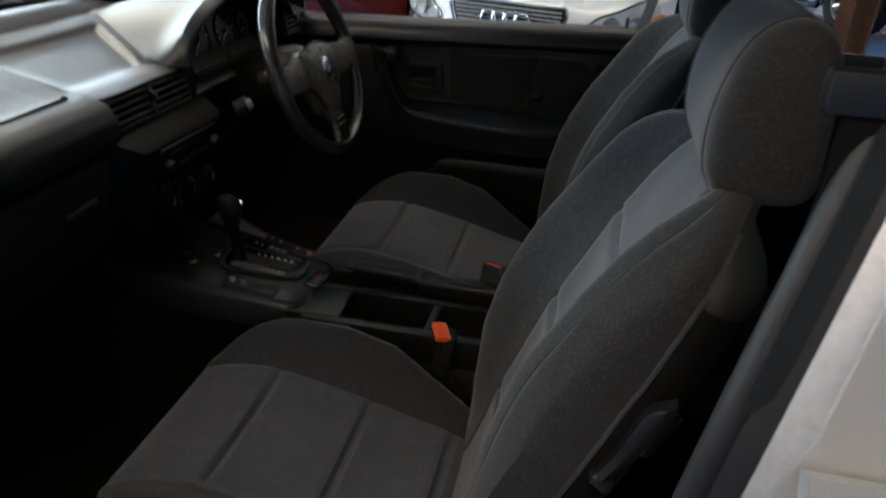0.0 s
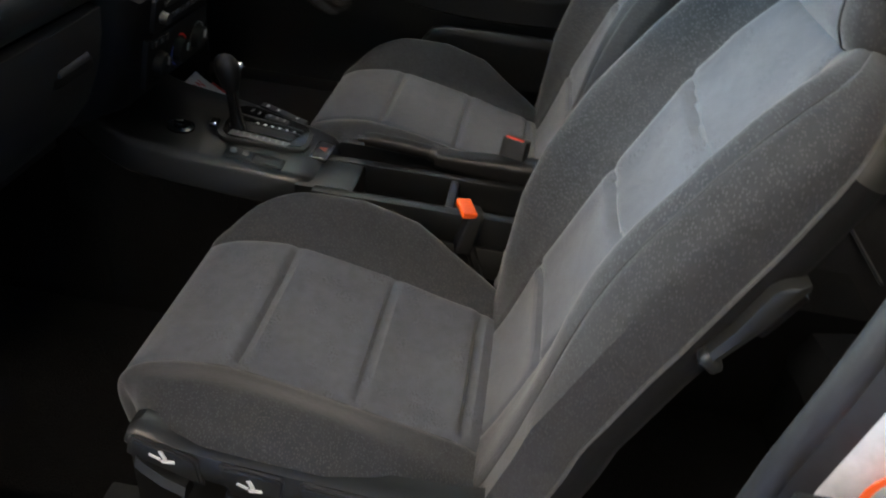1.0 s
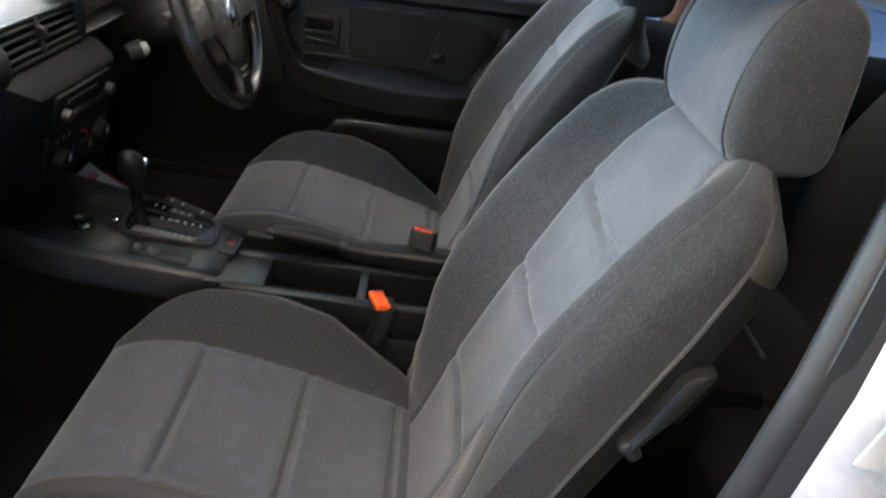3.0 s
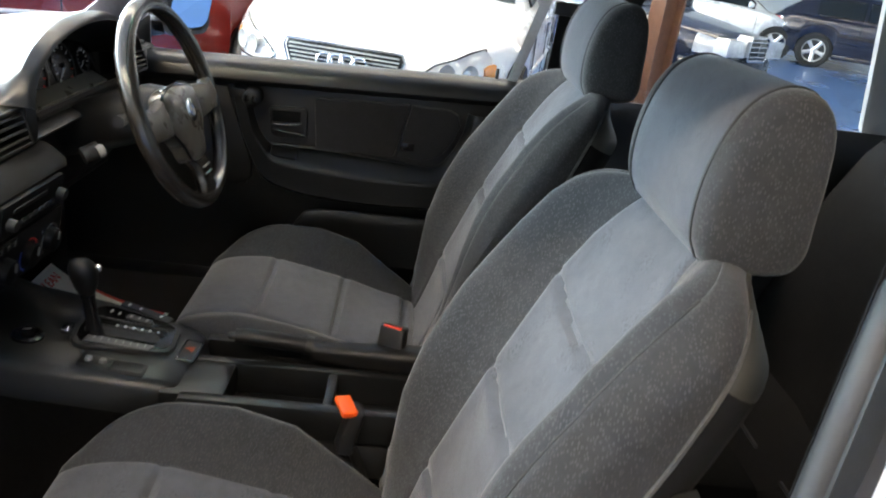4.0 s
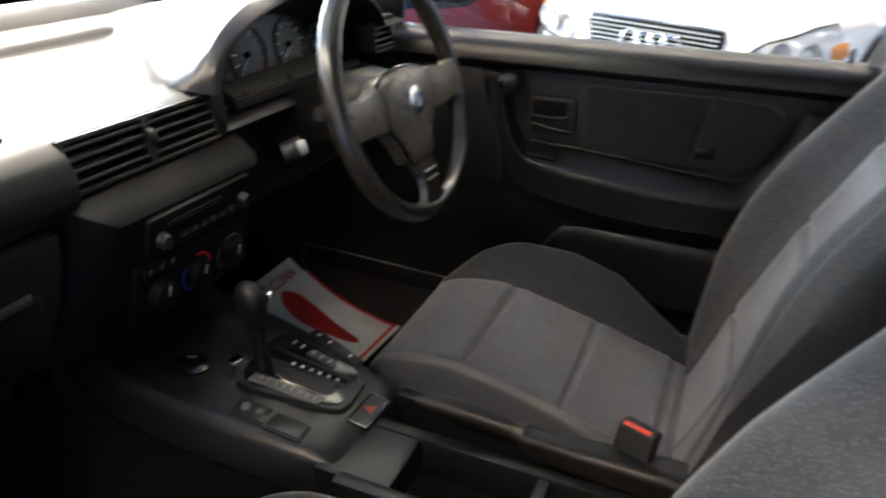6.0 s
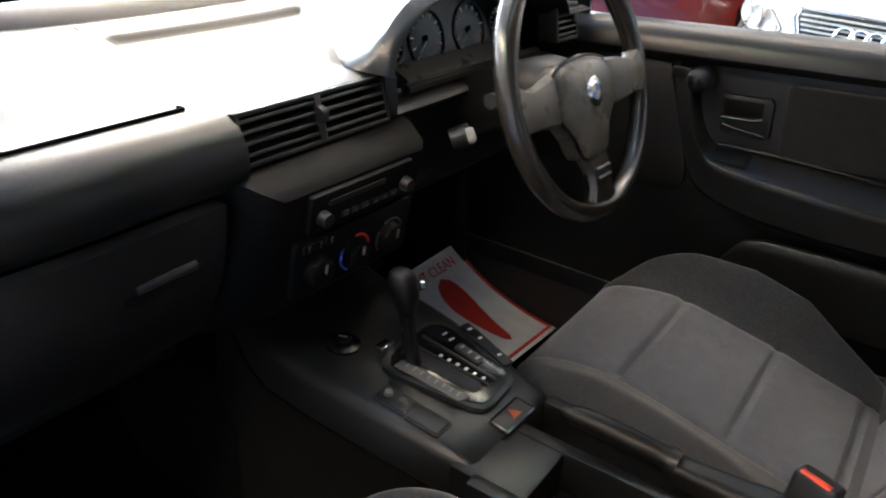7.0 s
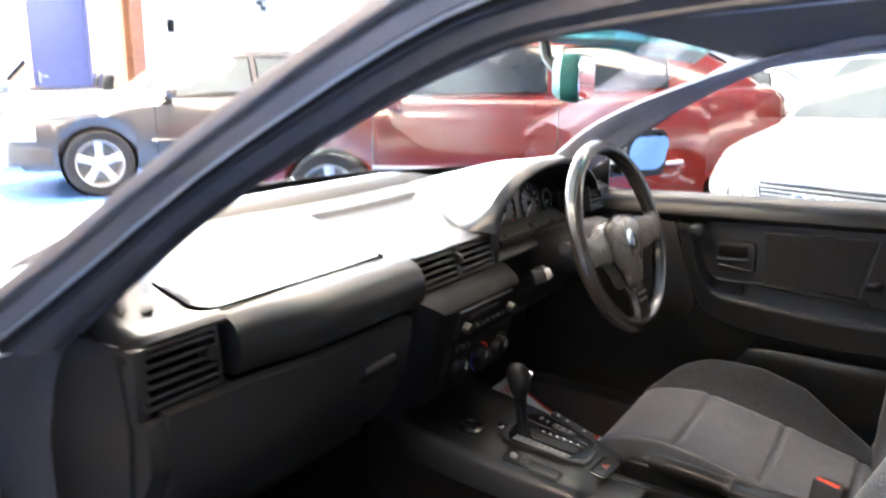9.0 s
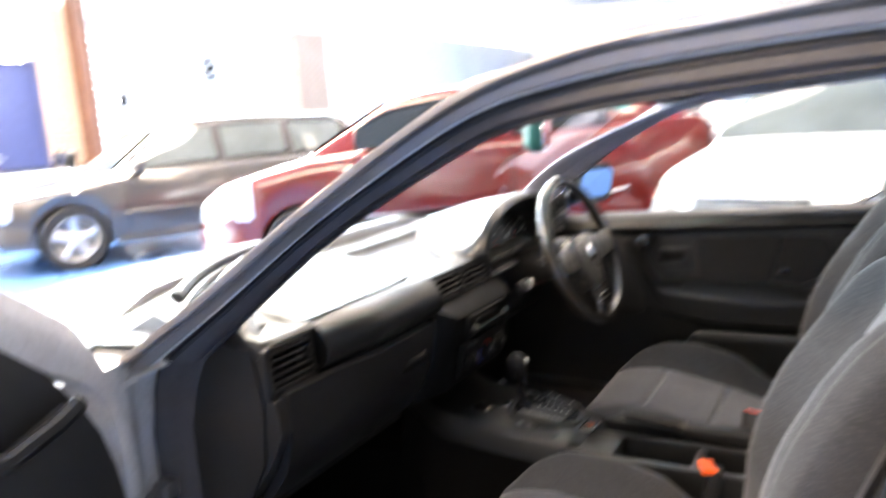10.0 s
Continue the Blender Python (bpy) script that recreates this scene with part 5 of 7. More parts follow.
part("stalk", tube([WM @ Vector(p) for p in ((0.04, 0.0, -0.055), (0.10, 0.01, -0.05), (0.165, 0.012, -0.045))], [0.007, 0.008, 0.011], 10), PLASTIC, sw)
part("ignition_lock", lathe([(0.0, 0.0), (0.016, 0.0), (0.017, 0.004), (0.016, 0.03), (0.0, 0.03)], pose(-0.135, 0.098, -0.066, -110, 0, 40), 20), PLASTIC, sw, "black ignition lock barrel")
part("lock_cap", lathe([(0.0, 0.004), (0.010, 0.004), (0.012, 0.0), (0.012, -0.008), (0.0, -0.008)], pose(-0.142, 0.091, -0.064, -110, 0, 40) @ pose(0, 0, 0, 180, 0, 0), 18), GREY_MARK, sw, "pale satin lock cap")

# ---- pedals ----
for x, w in ((0.50, 0.05), (0.36, 0.12)):
    pd = thing("pedal", "black rubber pedal in the dark footwell", "pedal", (x, 0.66, 0.36))
    part("pad", box((0, 0, 0), (w, 0.02, 0.07), 0.006, 2, (-30, 0, 0)), RUBBER, pd)
    part("lever", tube([(0, 0.01, 0), (0, 0.06, 0.12), (0, 0.06, 0.24)], 0.008, 8), PLASTIC, pd)

# ---- paper floor mat ----
mat_ob = thing("paper_floor_mat", "white paper floor mat printed with red border and shoe sole", "floor mat", (0, 0, 0))


def mat_point(u, v, lift=0.0):
    """u across, v from the rear edge to the front edge of the sheet."""
    x = 0.310 - 0.012 * v + u * (0.361 + 0.013 * v)
    y = 0.275 - 0.020 * u + v * (0.250 + 0.031 * u)
    z = 0.262 + 0.115 * v * v + 0.010 * math.sin(3 * v + 1.2 * u) * v * (1 - v) * 4 * 0.5
    return Vector((x, y, z + lift))


def mat_sheet(outline_rows, lift):
    return loft([[mat_point(u, v, lift) for u in us] for v, us in outline_rows], False, False)


GR = [k / 14 for k in range(15)]
part("sheet", thickened(mat_sheet([(v, GR) for v in GR], 0.0), 0.0015), PAPER, mat_ob)
for u0, u1, v0, v1 in ((0.055, 0.085, 0.03, 0.985), (0.915, 0.945, 0.03, 0.985), (0.055, 0.945, 0.03, 0.06), (0.055, 0.945, 0.955, 0.985)):
    part("border", mat_sheet([(v0 + (v1 - v0) * b, [u0 + (u1 - u0) * a for a in GR]) for b in GR], 0.002), PAPER_RED, mat_ob)
sole = []
for k in range(19):
    v = 0.15 + 0.70 * k / 18
    t = k / 18
    hw = 0.100 * math.sqrt(max(0.0, 1 - (2 * t - 1) ** 4)) * (0.72 + 0.28 * math.cos(4.2 * (t - 0.80)))
    cu = 0.64 - 0.012 * math.sin(3 * t)
    sole.append((v, [cu - hw + 2 * hw * a for a in GR]))
part("sole_print", mat_sheet(sole, 0.0025), PAPER_RED, mat_ob)


def writing(name, text, size, m, material, parent):
    cu = bpy.data.curves.new(name, "FONT")
    cu.body, cu.size, cu.align_x, cu.align_y, cu.extrude = text, size, "CENTER", "CENTER", 0.0004
    ob = new(name, cu)
    ob.data.materials.append(material)
    ob.matrix_basis = m
    dg = bpy.context.evaluated_depsgraph_get()
    me = bpy.data.meshes.new_from_object(ob.evaluated_get(dg))
    bpy.data.objects.remove(ob)
    bpy.data.curves.remove(cu)
    me.transform(m)
    out = new(name, me)
    out.parent = parent
    return out


p0, pu, pv = mat_point(0.668, 0.905, 0.004), mat_point(0.80, 0.905, 0.004), mat_point(0.668, 0.94, 0.004)
ax, ay = (pu - p0).normalized(), (pv - p0).normalized()
az = ax.cross(ay).normalized()
ay = az.cross(ax)
TM = Matrix((ax, ay, az)).transposed().to_4x4()
TM.translation = p0
TM = TM @ Matrix.Diagonal((0.95, 1.1, 1.0, 1.0))
writing("printed_words", "IT CLEAN", 0.031, TM, PAPER_RED, mat_ob)

# ---- centre console ----
con = thing("centre_console", "black plastic console round the gear lever", "console", (0, 0, 0))


def con_z(y):
    return 0.532 + 0.115 * (y - 0.02) + 0.9 * max(0.0, y - 0.31) ** 1.5


secs = []
for y, drop, xl, xr in ((0.012, 0.075, -0.062, 0.106), (0.013, 0.03, -0.064, 0.109), (0.018, 0.012, -0.066, 0.112), (0.030, 0.002, -0.068, 0.118), (0.06, 0, -0.072, 0.126), (0.10, 0, -0.076, 0.135), (0.15, 0, -0.081, 0.147), (0.20, 0, -0.085, 0.157), (0.25, 0, -0.089, 0.163), (0.33, 0, -0.092, 0.163), (0.37, 0, -0.086, 0.158), (0.41, 0, -0.072, 0.150), (0.46, 0, -0.060, 0.140)):
    z = con_z(y) - drop
    secs.append([(xl - 0.022, y, 0.36), (xl - 0.008, y, z - 0.05), (xl, y, z - 0.014), (xl + 0.006, y, z - 0.004), (xl + 0.016, y, z), (xl + 0.08, y, z + 0.001), (xr - 0.08, y, z + 0.001), (xr - 0.016, y, z), (xr - 0.006, y, z - 0.004), (xr, y, z - 0.014), (xr + 0.008, y, z - 0.05), (xr + 0.022, y, 0.36)])
part("upper_shell", loft(secs), CONSOLE, con)
for k_, sg in ((0, -1), (11, 1)):
    rows_ = [[Vector(s_[k_]) + Vector((sg * 0.006, 0, -0.10)), Vector(s_[k_]) + Vector((sg * 0.005, 0, 0)), Vector(s_[k_ - sg]) + Vector((sg * 0.004, 0, -0.004))] for s_ in secs[2:]]
    part("side_carpet", thickened(loft(rows_, False, False), 0.003), CARPET, con, "black carpet on the tunnel side")
CM = pose(0.058, 0.138, con_z(0.138) + 0.0015, 6.5, 0, 3)
gate = [(-0.056, -0.060), (-0.048, -0.076), (-0.030, -0.082), (0.018, -0.080), (0.034, -0.074), (0.044, -0.060), (0.072, 0.048), (0.070, 0.066), (0.058, 0.078), (0.040, 0.083), (-0.022, 0.083), (-0.052, 0.079), (-0.068, 0.068), (-0.072, 0.052)]
part("gate_surround", plate(gate, 0.010, CM @ pose(0, 0, 0.006), 0.004), PLASTIC, con)
part("gate_plate", plate([(x * 0.88, y * 0.90) for x, y in gate], 0.003, CM @ pose(0, 0, 0.0075), 0.001), GLOSS_BLACK, con)
part("lever_slot", plate(rounded(0.024, 0.120, 0.011), 0.002, CM @ pose(-0.022, 0.006, 0.0092), 0.0008), RUBBER, con)
part("side_plate", plate([(-0.012, -0.048), (0.004, -0.055), (0.008, 0.050), (-0.012, 0.052)], 0.002, CM @ pose(-0.048, 0.004, 0.0092), 0.0006), DIM_MARK, con, "satin grey gate insert")
for k in range(8):
    part("gate_bar", plate(rounded(0.010 - 0.0006 * (k % 3), 0.0022, 0.001), 0.0006, CM @ pose(-0.050 + 0.0003 * k, -0.038 + 0.0115 * k, 0.0100)), GREY_MARK, con)
part("rib", plate(rounded(0.004, 0.120, 0.0018), 0.004, CM @ pose(-0.007, 0.002, 0.0105), 0.001), CONSOLE, con)
for k in range(6):
    part("position_mark", plate(rounded(0.0055, 0.0045, 0.001), 0.0006, CM @ pose(0.001, -0.046 + 0.0135 * k, 0.0085)), WHITE_MARK, con)
part("rib", plate(rounded(0.004, 0.125, 0.0018), 0.004, CM @ pose(0.014, 0.002, 0.0105, 0, 0, -5), 0.001), CONSOLE, con)
part("program_switch", plate(rounded(0.016, 0.044, 0.004), 0.004, CM @ pose(0.030, -0.006, 0.0115, 0, 0, -10), 0.0015), PLASTIC, con)
for k in range(3):
    part("program_mark", plate(rounded(0.008, 0.004, 0.001), 0.0006, CM @ pose(0.028 + 0.003 * k, -0.020 + 0.014 * k, 0.0120, 0, 0, -10)), GREY_MARK, con)
for k in range(2):
    part("program_mark", plate(rounded(0.010, 0.003, 0.001), 0.0006, CM @ pose(0.042 + 0.004 * k, 0.030 + 0.014 * k, 0.0085, 0, 0, -10)), GREY_MARK, con)
for y, ln, kn in ((0.153, 0.046, True), (0.103, 0.046, False)):
    part("switch_frame", plate(rounded(0.034, ln + 0.005, 0.004), 0.004, pose(-0.0455, y, con_z(y) + 0.0022, 6.5, 0, 2), 0.001), RUBBER, con)
    part("switch_plate", plate(rounded(0.028, ln, 0.003), 0.006, pose(-0.0455, y, con_z(y) + 0.0040, 6.5, 0, 2), 0.0015), PLASTIC, con)
    if kn:
        for dy, mat_ in ((-0.010, DIM_MARK), (0.012, GREY_MARK)):
            part("switch_knob", lathe([(0.0, 0.006), (0.005, 0.005), (0.006, 0.0)], pose(-0.0455, y + dy, con_z(y + dy) + 0.0040, 6.5, 0, 0), 16), mat_, con)
part("switch_strip", plate(rounded(0.018, 0.100, 0.004), 0.006, pose(0.134, 0.134, con_z(0.134) + 0.0035, 6.5, 0, -17), 0.002), PLASTIC, con)
for dy in (-0.028, 0.012, 0.034):
    part("button_mark", plate(rounded(0.007, 0.004, 0.001), 0.001, pose(0.134 + 0.29 * dy, 0.134 + dy, con_z(0.134 + dy) + 0.0046, 6.5, 0, -17)), WHITE_MARK, con)
part("hazard_switch", plate(rounded(0.058, 0.024, 0.003), 0.008, pose(0.038, 0.032, con_z(0.032) + 0.0035, 6.5, 0, -2), 0.002), CONSOLE, con)
part("hazard_frame", plate(rounded(0.066, 0.031, 0.004), 0.005, pose(0.038, 0.032, con_z(0.032) + 0.0022, 6.5, 0, -2), 0.001), GLOSS_BLACK, con)
part("hazard_mark", plate([(-0.009, -0.006), (0.009, -0.006), (0, 0.009)], 0.0006, pose(0.040, 0.031, con_z(0.031) + 0.0044, 6.5, 0, -2)), HAZARD_INK, con, "orange triangle mark")
part("lighter_socket", lathe([(0.0, 0), (0.024, 0), (0.024, 0.004), (0.018, 0.006), (0.016, 0.003), (0.012, 0.004), (0.011, 0.012), (0.0, 0.013)], pose(-0.012, 0.272, con_z(0.272) + 0.002, 7, 0, 0), 24), GLOSS_BLACK, con)
part("lighter_mark", plate(rounded(0.003, 0.012, 0.001), 0.0006, pose(-0.012, 0.272, con_z(0.272) + 0.0155, 7, 0, 30)), DIM_MARK, con)
gear = thing("gear_lever", "black leather automatic gear lever with chrome button", "gear lever", (0.018, 0.185, con_z(0.185)))
part("shaft", loft([[(x * w + ox, y * d + oy, z) for x, y in rounded(1, 1, 0.35)] for z, w, d, ox, oy in ((0.0, 0.024, 0.034, 0.004, -0.006), (0.012, 0.018, 0.026, 0.003, -0.004), (0.04, 0.0145, 0.021, 0.002, -0.001), (0.07, 0.014, 0.020, 0, 0.002), (0.09, 0.016, 0.024, -0.002, 0.003))]), GLOSS_BLACK, gear)
part("knob", loft([[(x * w - 0.004, y * d + oy, z) for x, y in rounded(1, 1, 0.45)] for z, w, d, oy in ((0.084, 0.017, 0.025, 0.003), (0.096, 0.025, 0.034, 0.004), (0.112, 0.031, 0.042, 0.006), (0.126, 0.032, 0.043, 0.008), (0.137, 0.028, 0.037, 0.009), (0.143, 0.020, 0.025, 0.010), (0.146, 0.008, 0.010, 0.010))]), LEATHER, gear)
part("release_button", box((0.010, -0.010, 0.124), (0.012, 0.012, 0.014), 0.005), CHROME, gear)
part("neck_button", box((-0.004, 0.036, 0.018), (0.024, 0.014, 0.010), 0.003), CHROME, gear)
# rear console with open trays
part("tray_base", box((0.010, -0.175, 0.396), (0.205, 0.40, 0.15), 0.01), PLASTIC, con)
for x, w in ((-0.080, 0.022), (0.0335, 0.020), (0.105, 0.022)):
    part("tray_wall", box((x, -0.170, 0.500), (w, 0.375, 0.058), 0.006), CONSOLE, con)
for y, w in ((0.0, 0.10), (-0.213, 0.016), (-0.352, 0.018)):
    part("tray_divider", box((-0.024, y, 0.497), (0.105, w, 0.058), 0.006), CONSOLE, con)
part("tray_liner", box((-0.024, -0.13, 0.473), (0.09, 0.15, 0.006)), CARPET, con)
key = thing("loose_keys", "small metal keys lying in the console tray", "keys", (-0.028, -0.135, 0.4765))
part("key", box((0, 0, 0.003), (0.008, 0.05, 0.003), 0.001, 2, (4, 0, 30)), GREY_MARK, key)
part("key", box((0.008, 0.004, 0.006), (0.008, 0.045, 0.003), 0.001, 2, (-5, 0, -20)), LEVER, key)
part("fob", box((-0.012, -0.018, 0.005), (0.02, 0.026, 0.006), 0.002, 2, (0, 0, 20)), GREY_MARK, key)
hbk = thing("handbrake", "black handbrake lever with leather boot", "handbrake", (0.068, -0.04, 0.55))
part("grip", tube([(-0.012, 0.0, 0.012), (-0.010, -0.02, 0.012), (-0.004, -0.07, 0.006), (0.0, -0.125, 0.0)], [0.012, 0.014, 0.0145, 0.013], 14), LEATHER, hbk)
part("button", lathe([(0.0, 0), (0.006, 0), (0.006, 0.010), (0.004, 0.013), (0.0, 0.013)], pose(-0.012, 0.0, 0.012, -90, 0, 0), 14), LEVER, hbk)
part("collar", tube([(0.0, -0.118, 0.001), (0.0, -0.130, -0.001)], 0.016, 14), PLASTIC, hbk)
part("boot", loft([[(x * w, y, -0.01 + z * h) for x, z in rounded(1, 1, 0.3)] for y, w, h in ((-0.13, 0.030, 0.030), (-0.18, 0.038, 0.036), (-0.24, 0.046, 0.045), (-0.30, 0.052, 0.05), (-0.33, 0.055, 0.05))]), LEATHER, hbk, "creased black leather boot")

# ---- front seats ----


def along(points, step):
    """Points at even steps on a smooth curve through (y, z) points, with normals."""
    dense = spline([(0, y, z) for y, z in points], 400)
    out, gone = [dense[0]], 0.0
    for a, b in zip(dense, dense[1:]):
        gone += (b - a).length
        if gone >= step:
            out.append(b)
            gone = 0.0
    res = []
    for i, p in enumerate(out):
        d = out[min(i + 1, len(out) - 1)] - out[max(i - 1, 0)]
        res.append((p, Vector((0, -d.z, d.y)).normalized()))
    return res


INS = (0.0, 0.2, 0.4, 0.6, 0.78, 0.90, 0.955, 0.985, 1.0)
BOL = (0.02, 0.05, 0.12, 0.22, 0.34, 0.44, 0.475, 0.50, 0.525, 0.56, 0.64, 0.72, 0.78, 0.80, 0.82, 0.88, 0.95, 1.0)


def cover(points, step, half, insert, bump, seams, edge, flip, low, skip=0):
    """The padded face of a seat part: centre panel with cross seams, bolsters beside it, and side walls.
    half, insert, bump are functions of (y, z); edge gives the fall to the outer edge and the height of the side wall. Returns bmeshes of centre panel and bolsters."""
    rows = []
    line = along(points, step)
    gone = 0.0
    for i, (p, n) in enumerate(line):
        n = -n if flip else n
        hw, iw, bp = half(p.y, p.z), insert(p.y, p.z), bump(p.y, p.z)
        if p.y < -0.53:
            n = n.lerp(Vector((0, 0.88, 0.475)), smooth01(-0.53, -0.56, p.y)).normalized()
        row = []
        for sgn in (-1, 1):
            col = []
            for f in INS:
                u = f * iw
                bq = bp * (low(p.z) if sgn < 0 else 1.0)
                d = 0.010 * bq / 0.07 * f**4 - 0.004 * math.exp(-(((1 - f) * iw) / 0.004) ** 2)
                for sy, sz, bow in seams:
                    dist = (p - Vector((0, sy, sz))).length * (1 if (p.z - sz) + (sy - p.y) * 0.3 > 0 else -1) + bow * (1 - f * f)
                    d -= (0.012 * math.exp(-((dist / 0.006) ** 2)) - 0.005 * math.exp(-((dist / 0.035) ** 2))) * (1 - 0.75 * f**5)
                col.append((sgn * u, d))
            for f in BOL:
                u = iw + (hw - iw) * f
                bq = bp * (low(p.z) if sgn < 0 else 1.0)
                d = 0.010 * bq / 0.07 + (bq - 0.010 * bq / 0.07) * smooth01(0.0, 0.58, f) - edge(p.y, p.z, sgn, bq)[0] * max(0.0, (f - edge(p.y, p.z, sgn, bq)[2]) / (1 - edge(p.y, p.z, sgn, bq)[2])) ** 2
                d -= 0.004 * math.exp(-(((f) * (hw - iw)) / 0.004) ** 2) + (0.0035 if skip else 0.0) * math.exp(-(((f - 0.72) * (hw - iw)) / 0.003) ** 2)
                col.append((sgn * u, d))
            base, depth = col[-1][1], edge(p.y, p.z, sgn, bp)[1]
            col.append((sgn * (hw + 0.004), base - depth * 0.45))
            col.append((sgn * (hw - 0.002), base - depth))
            row.append(col)
        full = list(reversed(row[0])) + row[1][1:]
        rows.append([Vector((u, p.y, p.z)) + n * d for u, d in full])
    nb = len(BOL) + 2
    ni = 2 * len(INS) - 1
    mid = loft([r[nb : nb + ni] for r in rows], False, False)
    left = loft([r[skip : nb + 1] for r in rows], False, False)
    right = loft([r[nb + ni - 1 : len(r) - skip] for r in rows], False, False)
    return mid, left, right, rows


CUSH = [(0.143, 0.385), (0.153, 0.42), (0.152, 0.446), (0.138, 0.470), (0.105, 0.486), (0.05, 0.494), (0.0, 0.492), (-0.08, 0.477), (-0.155, 0.461), (-0.23, 0.446), (-0.295, 0.432), (-0.33, 0.415)]
BACK = [(-0.318, 0.42), (-0.335, 0.46), (-0.360, 0.53), (-0.384, 0.60), (-0.410, 0.67), (-0.437, 0.735), (-0.471, 0.80), (-0.504, 0.86), (-0.533, 0.92), (-0.555, 0.962), (-0.567, 0.980), (-0.580, 0.990), (-0.594, 0.994)]
HEAD = [(-0.560, 0.987), (-0.550, 1.008), (-0.547, 1.040), (-0.550, 1.075), (-0.560, 1.110), (-0.577, 1.137), (-0.602, 1.150), (-0.627, 1.146), (-0.643, 1.124), (-0.649, 1.085), (-0.651, 1.040), (-0.652, 1.003), (-0.640, 0.984), (-0.610, 0.979), (-0.580, 0.980)]


def back_edge(y, z, sgn, bq):
    """Fall of the bolster and height of its wall so that the piping keeps its line."""
    pipe = curve([(0.42, -0.035), (0.554, -0.034), (0.644, -0.036), (0.747, -0.034), (0.837, -0.022), (0.911, -0.014), (0.96, -0.010), (1.0, -0.012)], z)
    wall = curve([(0.5, 0.060), (0.80, 0.055), (0.90, 0.042), (0.96, 0.022), (1.0, 0.012)], z)
    return max(0.0, bq - pipe - wall), wall, 0.55


def front_seat(name, label, at):
    s = thing(name, label, "car seat", at)
    mid, left, right, rows = cover(
        CUSH, 0.0055,
        lambda y, z: 0.250 * curve([(-0.34, 0.93), (-0.2, 1.0), (0.0, 0.985), (0.05, 0.955), (0.10, 0.895), (0.135, 0.81), (0.155, 0.735)], y),
        lambda y, z: 0.134 * curve([(0.0, 1.0), (0.12, 1.03), (0.165, 1.06)], y),
        lambda y, z: curve([(-0.34, 0.0), (-0.30, 0.012), (-0.22, 0.045), (-0.16, 0.074), (-0.07, 0.080), (0.02, 0.062), (0.08, 0.036), (0.12, 0.014), (0.16, 0.0)], y),
        ((0.0, 0.492, 0.0), (-0.155, 0.461, 0.0), (-0.295, 0.432, 0.0)),
        lambda y, z, sgn, bq: ((0.055 if sgn > 0 else 0.03) + (0.075 if sgn < 0 else 0.05) * smooth01(0.05, 0.145, y), 0.055 - 0.02 * smooth01(0.05, 0.145, y), 0.55 - 0.35 * smooth01(0.05, 0.145, y)), True, lambda z: 0.42)
    part("cushion_centre", mid, INSERT, s, "grey velour centre panel with pleats")
    part("cushion_bolster", left, BOLSTER, s, "flecked dark grey bolster cloth")
    part("cushion_bolster", right, BOLSTER, s, "flecked dark grey bolster cloth")
    for ob_rows, sg in ((rows, 0), (rows, -1)):
        part("cushion_piping", tube([r[sg] + Vector((0, 0, -0.002)) for r in ob_rows[::3]], 0.0035, 6), PIPING, s)
    mid, left, right, rows = cover(
        BACK, 0.0055,
        lambda y, z: curve([(0.42, 0.235), (0.55, 0.250), (0.80, 0.252), (0.88, 0.250), (0.92, 0.248), (0.945, 0.242), (0.962, 0.231), (0.975, 0.214), (0.984, 0.190), (0.990, 0.158), (0.9945, 0.118)], z) if y > -0.60 else curve([(-0.67, 0.09), (-0.63, 0.100), (-0.60, 0.118)], y),
        lambda y, z: curve([(0.42, 0.104), (0.56, 0.106), (0.735, 0.096), (0.80, 0.116), (0.86, 0.130), (0.92, 0.120), (0.97, 0.098), (1.01, 0.08)], z),
        lambda y, z: curve([(0.43, 0.010), (0.50, 0.036), (0.60, 0.064), (0.68, 0.074), (0.77, 0.074), (0.87, 0.064), (0.92, 0.055), (0.95, 0.043), (0.970, 0.030), (0.985, 0.018), (1.0, 0.008)], z) if y > -0.60 else 0.006,
        ((-0.372, 0.562, 0.0), (-0.437, 0.735, 0.016), (-0.504, 0.86, 0.020)), back_edge, True, lambda z: curve([(0.45, 0.30), (0.60, 0.38), (0.70, 0.60), (0.80, 0.88), (0.87, 1.0)], z), 8)
    part("backrest_centre", mid, INSERT, s, "grey velour backrest panel with cross seams")
    part("backrest_bolster", left, BOLSTER, s, "flecked dark grey bolster cloth")
    part("backrest_bolster", right, BOLSTER, s, "flecked dark grey bolster cloth")
    # same cloth as the bolster; the shade on its side is in the colour
    part("bolster_side", loft([r[:9] for r in rows], False, False), SHADED_CLOTH, s, "flecked bolster cloth, darkened for its shaded side")
    part("bolster_side", loft([r[-9:] for r in rows], False, False), SHADED_CLOTH, s, "flecked bolster cloth, darkened for its shaded side")
    for sg in (0, -1):
        # this cord's grey stands for the highlight on dark piping
        part("backrest_piping", tube([r[sg] for r in rows[: int(len(rows) * 0.98) : 3]], 0.0030, 6), HIGHLIT_CORD, s, "shiny edge cord, greyed to carry its highlight")
        part("bolster_seam", tube([r[8 if sg == 0 else -9] for r in rows[: int(len(rows) * 0.96) : 3]], 0.0016, 6), PIPING, s)
    # body of the backrest behind the piping: black cloth below, pale shell above
    nn = Vector((0, -0.907, -0.42))

